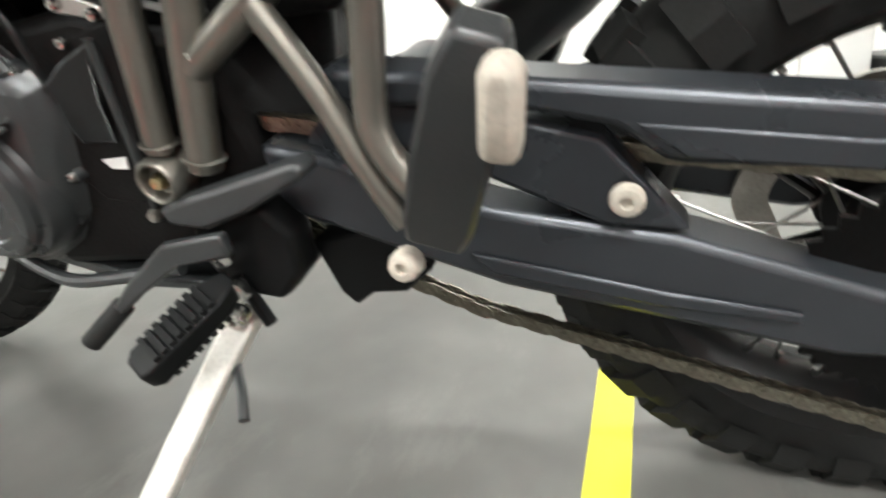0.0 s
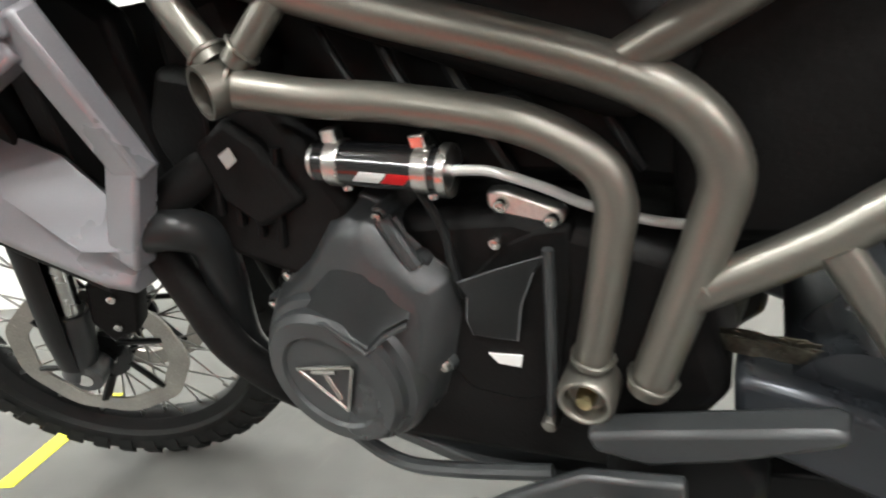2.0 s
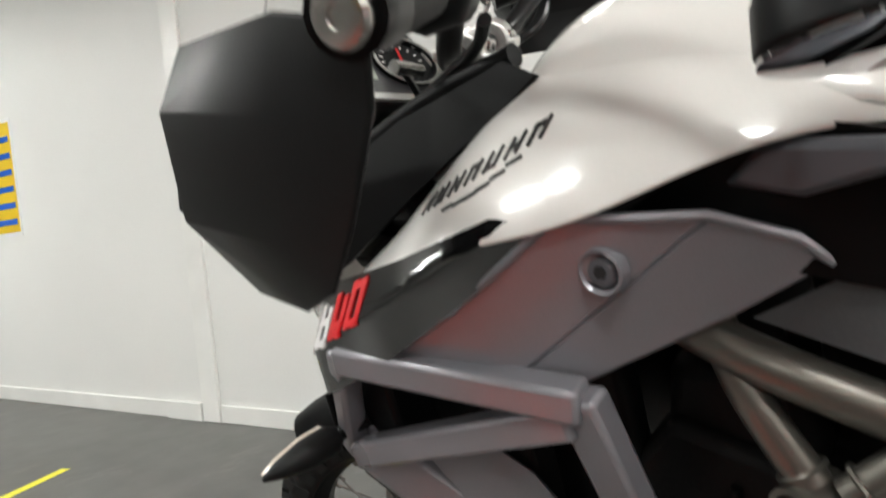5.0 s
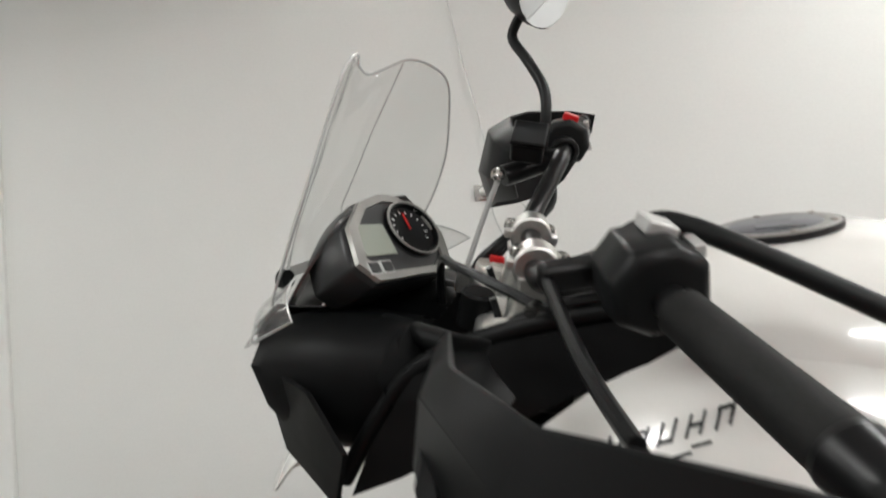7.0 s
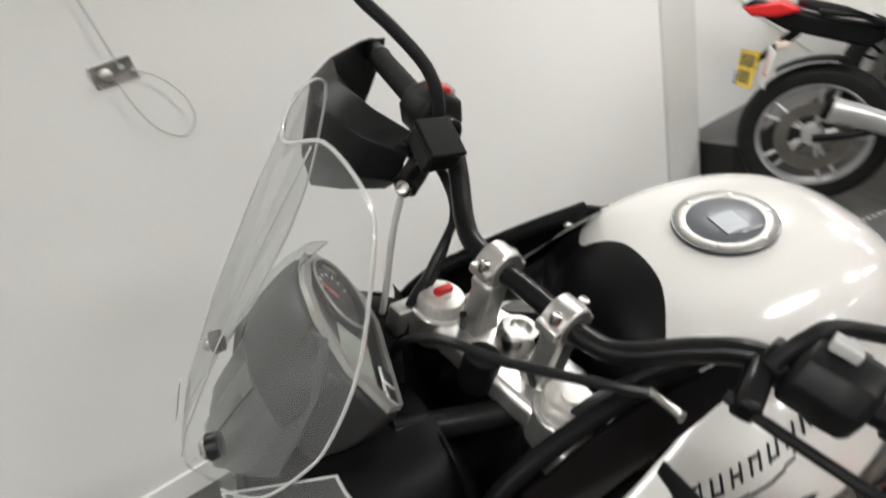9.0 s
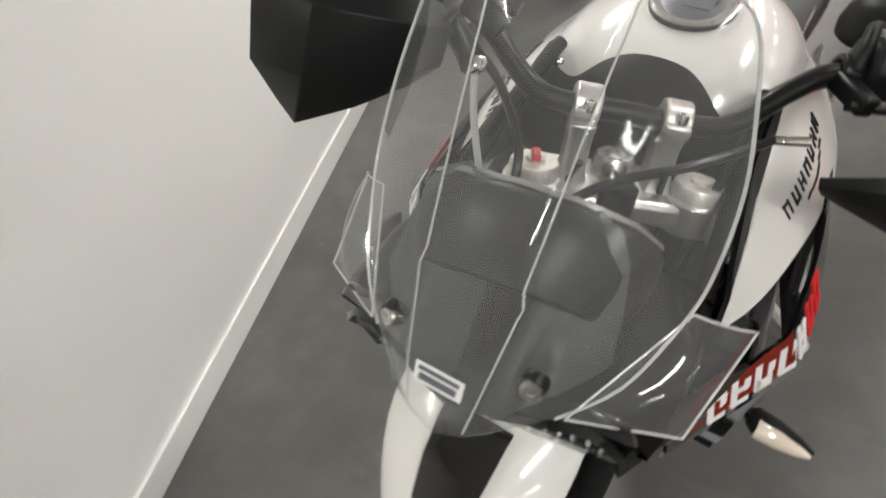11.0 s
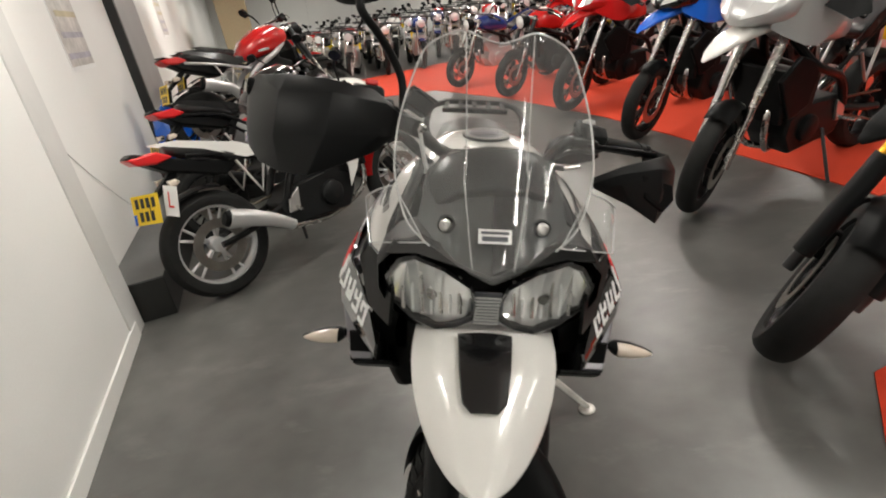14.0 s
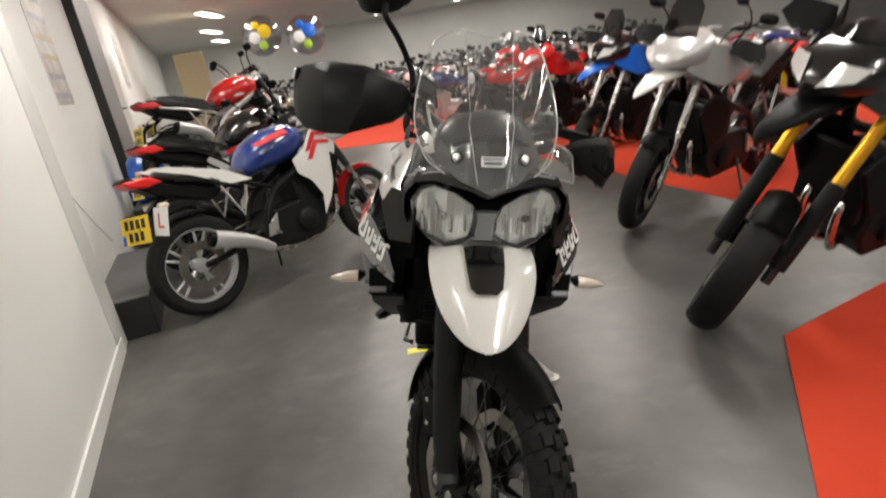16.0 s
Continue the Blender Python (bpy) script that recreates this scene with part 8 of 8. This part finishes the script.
naked_blue = other_bike("naked_motorcycle", "dark blue naked motorcycle with chrome exhaust", floor_pose((-1.2, -8.6), (0.0, -7.9)), colours(tank=BLUE_PAINT, tail=BLUE_PAINT, engine=SILVER_PAINT, fork=STEEL), "naked", RIGHT_ROW, 25, 16, -9)
sport_white = other_bike("sports_motorcycle", "white and red sports motorcycle", floor_pose((-3.9, -4.9), (-2.8, -4.1)), colours(tank=WHITE_PAINT, side=WHITE_PAINT, nose=WHITE_PAINT, tail=RED_PAINT), "sport", RIGHT_ROW, 25, 12, -9)
def far_bike(name, label, m, tank, trim, bare, kind):
    """A motorcycle of the rows at the far end, with its main parts."""
    b = thing(name, m, label, "motorcycle", FAR_ROW)
    for y, r, w in ((-0.68, 0.31, 0.07), (0.74, 0.3, 0.055)):
        wh = new("wheel")
        wh.parent = b
        wh.matrix_basis = Matrix.Translation((0, y, r))
        part("tyre", lathe(bmesh.new(), tyre_rings(r - 0.09, r, w, n=9) + [(w * 0.6, r - 0.1), (-w * 0.6, r - 0.1)], "x", 28, closed=True), RUBBER, wh, "black tyre")
        part("rim", lathe(bmesh.new(), [(-0.04, r - 0.08), (-0.04, r - 0.11), (0.04, r - 0.11), (0.04, r - 0.08)], "x", 28, closed=True), bare, wh)
        bm = bmesh.new()
        for k in range(5):
            a = 2 * math.pi * k / 5
            tube(bm, [(0, 0, 0), (0, (r - 0.1) * math.cos(a), (r - 0.1) * math.sin(a))], 0.016, seg=6, curved=False)
        part("spokes", bm, bare, wh)
    for s in (-1, 1):
        part("fork_leg", tubes([(0.09 * s, 0.45, 0.96), (0.09 * s, 0.74, 0.3)], 0.024, seg=8, curved=False), STEEL, b)
        part("mirror", oval_loft([(-0.01, 0.055, -0.035, 0.035), (0.02, 0.04, -0.025, 0.025)], 10), BLACK_PLASTIC, b, "", m=Matrix.Translation((0.33 * s, 0.36, 1.24)))
        part("mirror_stalk", tubes([(0.2 * s, 0.38, 1.06), (0.32 * s, 0.37, 1.22)], 0.008, seg=6, curved=False), BLACK_PLASTIC, b)
    part("handlebar", tubes([(-0.37, 0.3, 1.05), (-0.12, 0.42, 1.06), (0.12, 0.42, 1.06), (0.37, 0.3, 1.05)], 0.016, seg=8), ENGINE_BLACK, b)
    part("engine", prisms([(0.32, 0.4), (0.2, 0.24), (-0.24, 0.27), (-0.26, 0.5), (0.06, 0.72), (0.34, 0.68)], -0.15, 0.15), bare, b, "", 0.03)
    part("fuel_tank", oval_loft([(-0.14, 0.1, 0.78, 0.9), (0.04, 0.17, 0.78, 1.02), (0.24, 0.18, 0.8, 1.05), (0.38, 0.1, 0.86, 0.98)], 14), tank, b, "", 0.0, 60)
    part("seat", oval_loft([(-0.1, 0.1, 0.76, 0.86), (-0.35, 0.14, 0.76, 0.84), (-0.7, 0.09, 0.84, 0.93)], 12), SEAT, b, "", 0.0, 60)
    part("tail", oval_loft([(-0.3, 0.13, 0.7, 0.8), (-0.6, 0.1, 0.78, 0.88), (-0.86, 0.05, 0.85, 0.92)], 12), trim, b, "", 0.0, 60)
    part("silencer", tubes([(0.16, -0.1, 0.3), (0.18, -0.5, 0.4), (0.19, -0.85, 0.5)], 0.05, seg=10), STEEL, b)
    part("front_mudguard", shell([(-0.07, 0.0), (0.07, 0.0), (0.07, 0.3), (-0.07, 0.3)], lambda u, v: (u, 0.74 - 0.33 * math.sin(v * 4 - 0.5), 0.3 + 0.33 * math.cos(v * 4 - 0.5)), 0.005, 2), trim, b)
    if kind == "round":
        part("headlamp", lathe(bmesh.new(), [(-0.09, 0.03), (0.0, 0.09), (0.04, 0.085), (0.05, 0.0)], "y", 16, (0, 0.56, 0.93)), REFLECTOR, b)
    else:
        part("nose_cowl", oval_loft([(0.4, 0.18, 0.78, 1.1), (0.6, 0.17, 0.82, 1.06), (0.74, 0.07, 0.86, 0.95)], 14), trim, b, "", 0.0, 60)
        part("screen", shell([(-0.1, 0.0), (0.1, 0.0), (0.06, 0.22), (-0.06, 0.22)], lambda u, v: (u, 0.6 - 0.6 * v - 2 * u * u, 1.04 + v), 0.003, 2), SMOKE, b)
    part("number_plate", boxes(-0.1, 0.1, -0.93, -0.925, 0.55, 0.7), PLATE_YELLOW, b)
    return b


def far_pose(x, y, turn):
    return pose(x, y, 0, 0, 0, turn) @ pose(0, 0, 0, 0, -8, 0)


rnd = random.Random(11)
KINDS = [("naked_motorcycle", "red naked motorcycle with a round headlamp", RED_PAINT, RED_PAINT, STEEL, "round"),
         ("naked_motorcycle", "black naked motorcycle with bright engine and round headlamp", BLACK_GLOSS, BLACK_GLOSS, CAST_ALU, "round"),
         ("naked_motorcycle", "dark blue naked motorcycle with bright engine", BLUE_PAINT, BLUE_PAINT, CAST_ALU, "round"),
         ("sports_motorcycle", "white sports motorcycle with a smoked screen", WHITE_PAINT, WHITE_PAINT, ENGINE_BLACK, "nose"),
         ("sports_motorcycle", "black and silver sports motorcycle with a smoked screen", SILVER_PAINT, BLACK_GLOSS, ENGINE_BLACK, "nose"),
         ("cruiser_motorcycle", "black cruiser motorcycle with chrome engine", BLACK_GLOSS, SILVER_PAINT, STEEL, "round")]
originals = [None] * len(KINDS)


def put_far(k, m):
    if originals[k] is None:
        originals[k] = far_bike(KINDS[k][0], KINDS[k][1], m, *KINDS[k][2:])
    else:
        copy_thing(originals[k], m)


for y, x0, n, turn in ((-12.2, -5.2, 11, 8), (-13.9, -5.6, 13, 4), (-15.6, -5.0, 14, 2), (-17.3, -5.5, 15, 0), (-19.0, -5.5, 16, 0)):
    for k in range(n):
        put_far(rnd.choice((0, 1, 1, 2, 3, 4, 5, 5)), far_pose(x0 + 0.78 * k + rnd.uniform(-0.06, 0.06), y + rnd.uniform(-0.1, 0.1), turn + rnd.uniform(-8, 8)))
for k in range(5):
    src = (red_tall, naked_blue, sport_white, naked_red, red_tall)[k]
    ob = copy_thing(src, floor_pose((-4.6 + 0.5 * k, -2.2 - 1.5 * k), (-3.35 + 0.5 * k, -1.5 - 1.5 * k)) @ pose(0, 0, 0, 0, -9, 0))
    tagged(ob, group=RIGHT_ROW)

FOIL = clear_glass("clear_foil", (0.7, 0.72, 0.74), 0.1, 0.25)
LEAF = material("green_print", (0.35, 0.5, 0.05), 0.4)
# tan cabinet and a blue bag by the wall, balloons over the far bikes
cab = thing("cabinet", WALL_AXES @ pose(-11.0, 0.9, 0), "tall tan board cabinet standing by the far wall", "cabinet")
part("body", boxes(-0.5, 0.5, -0.3, 0.3, 0, 2.2), TAN, cab, "", 0.01)
part("door", boxes(-0.48, -0.01, 0.3, 0.318, 0.08, 2.15), TAN, cab, "", 0.004)
part("door", boxes(0.01, 0.48, 0.3, 0.318, 0.08, 2.15), TAN, cab, "", 0.004)
for x, y, z, col in ((2.37, -8.5, 2.1, PLATE_YELLOW), (1.63, -8.5, 2.0, BRIGHT_BLUE)):
    bl = thing("balloon", pose(x, y, z), "round foil balloon on a thin string, yellow print" if col is PLATE_YELLOW else "round blue foil balloon on a thin string", "balloon", "balloons above the far motorcycles")
    part("foil", lathe(bmesh.new(), [(-0.1, 0.02), (-0.09, 0.18), (-0.04, 0.30), (0.0, 0.33), (0.04, 0.30), (0.09, 0.18), (0.1, 0.02)], "y", 28), FOIL, bl, "clear silvery foil")
    for k, (px, pz, pr) in enumerate(((-0.08, 0.06, 0.12), (0.1, -0.02, 0.1), (-0.02, -0.16, 0.08), (0.05, 0.17, 0.07))):
        part("print", lathe(bmesh.new(), [(0.10, pr), (0.108, pr * 0.8), (0.109, 0.0)], "y", 9, (px, 0.0, pz)), (col, WHITE_PRINT, LEAF, col)[k], bl, "coloured print")
    part("string", tubes([(0, 0, -0.33), (0.05, 0, -1.0), (0.02, 0, -z)], 0.002, seg=5), PALE_GREY, bl)
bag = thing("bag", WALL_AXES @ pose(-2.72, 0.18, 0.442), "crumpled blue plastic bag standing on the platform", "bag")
bm = oval_loft([(-0.16, 0.12, 0.0, 0.42), (-0.05, 0.17, 0.0, 0.55), (0.08, 0.16, 0.0, 0.5), (0.17, 0.1, 0.0, 0.4)], 14)
for v in bm.verts:
    v.co += noise.noise_vector(v.co * 9) * 0.025
    v.co.z = max(v.co.z, 0.0)
part("sack", bm, BRIGHT_BLUE, bag, "", 0.0, 25)
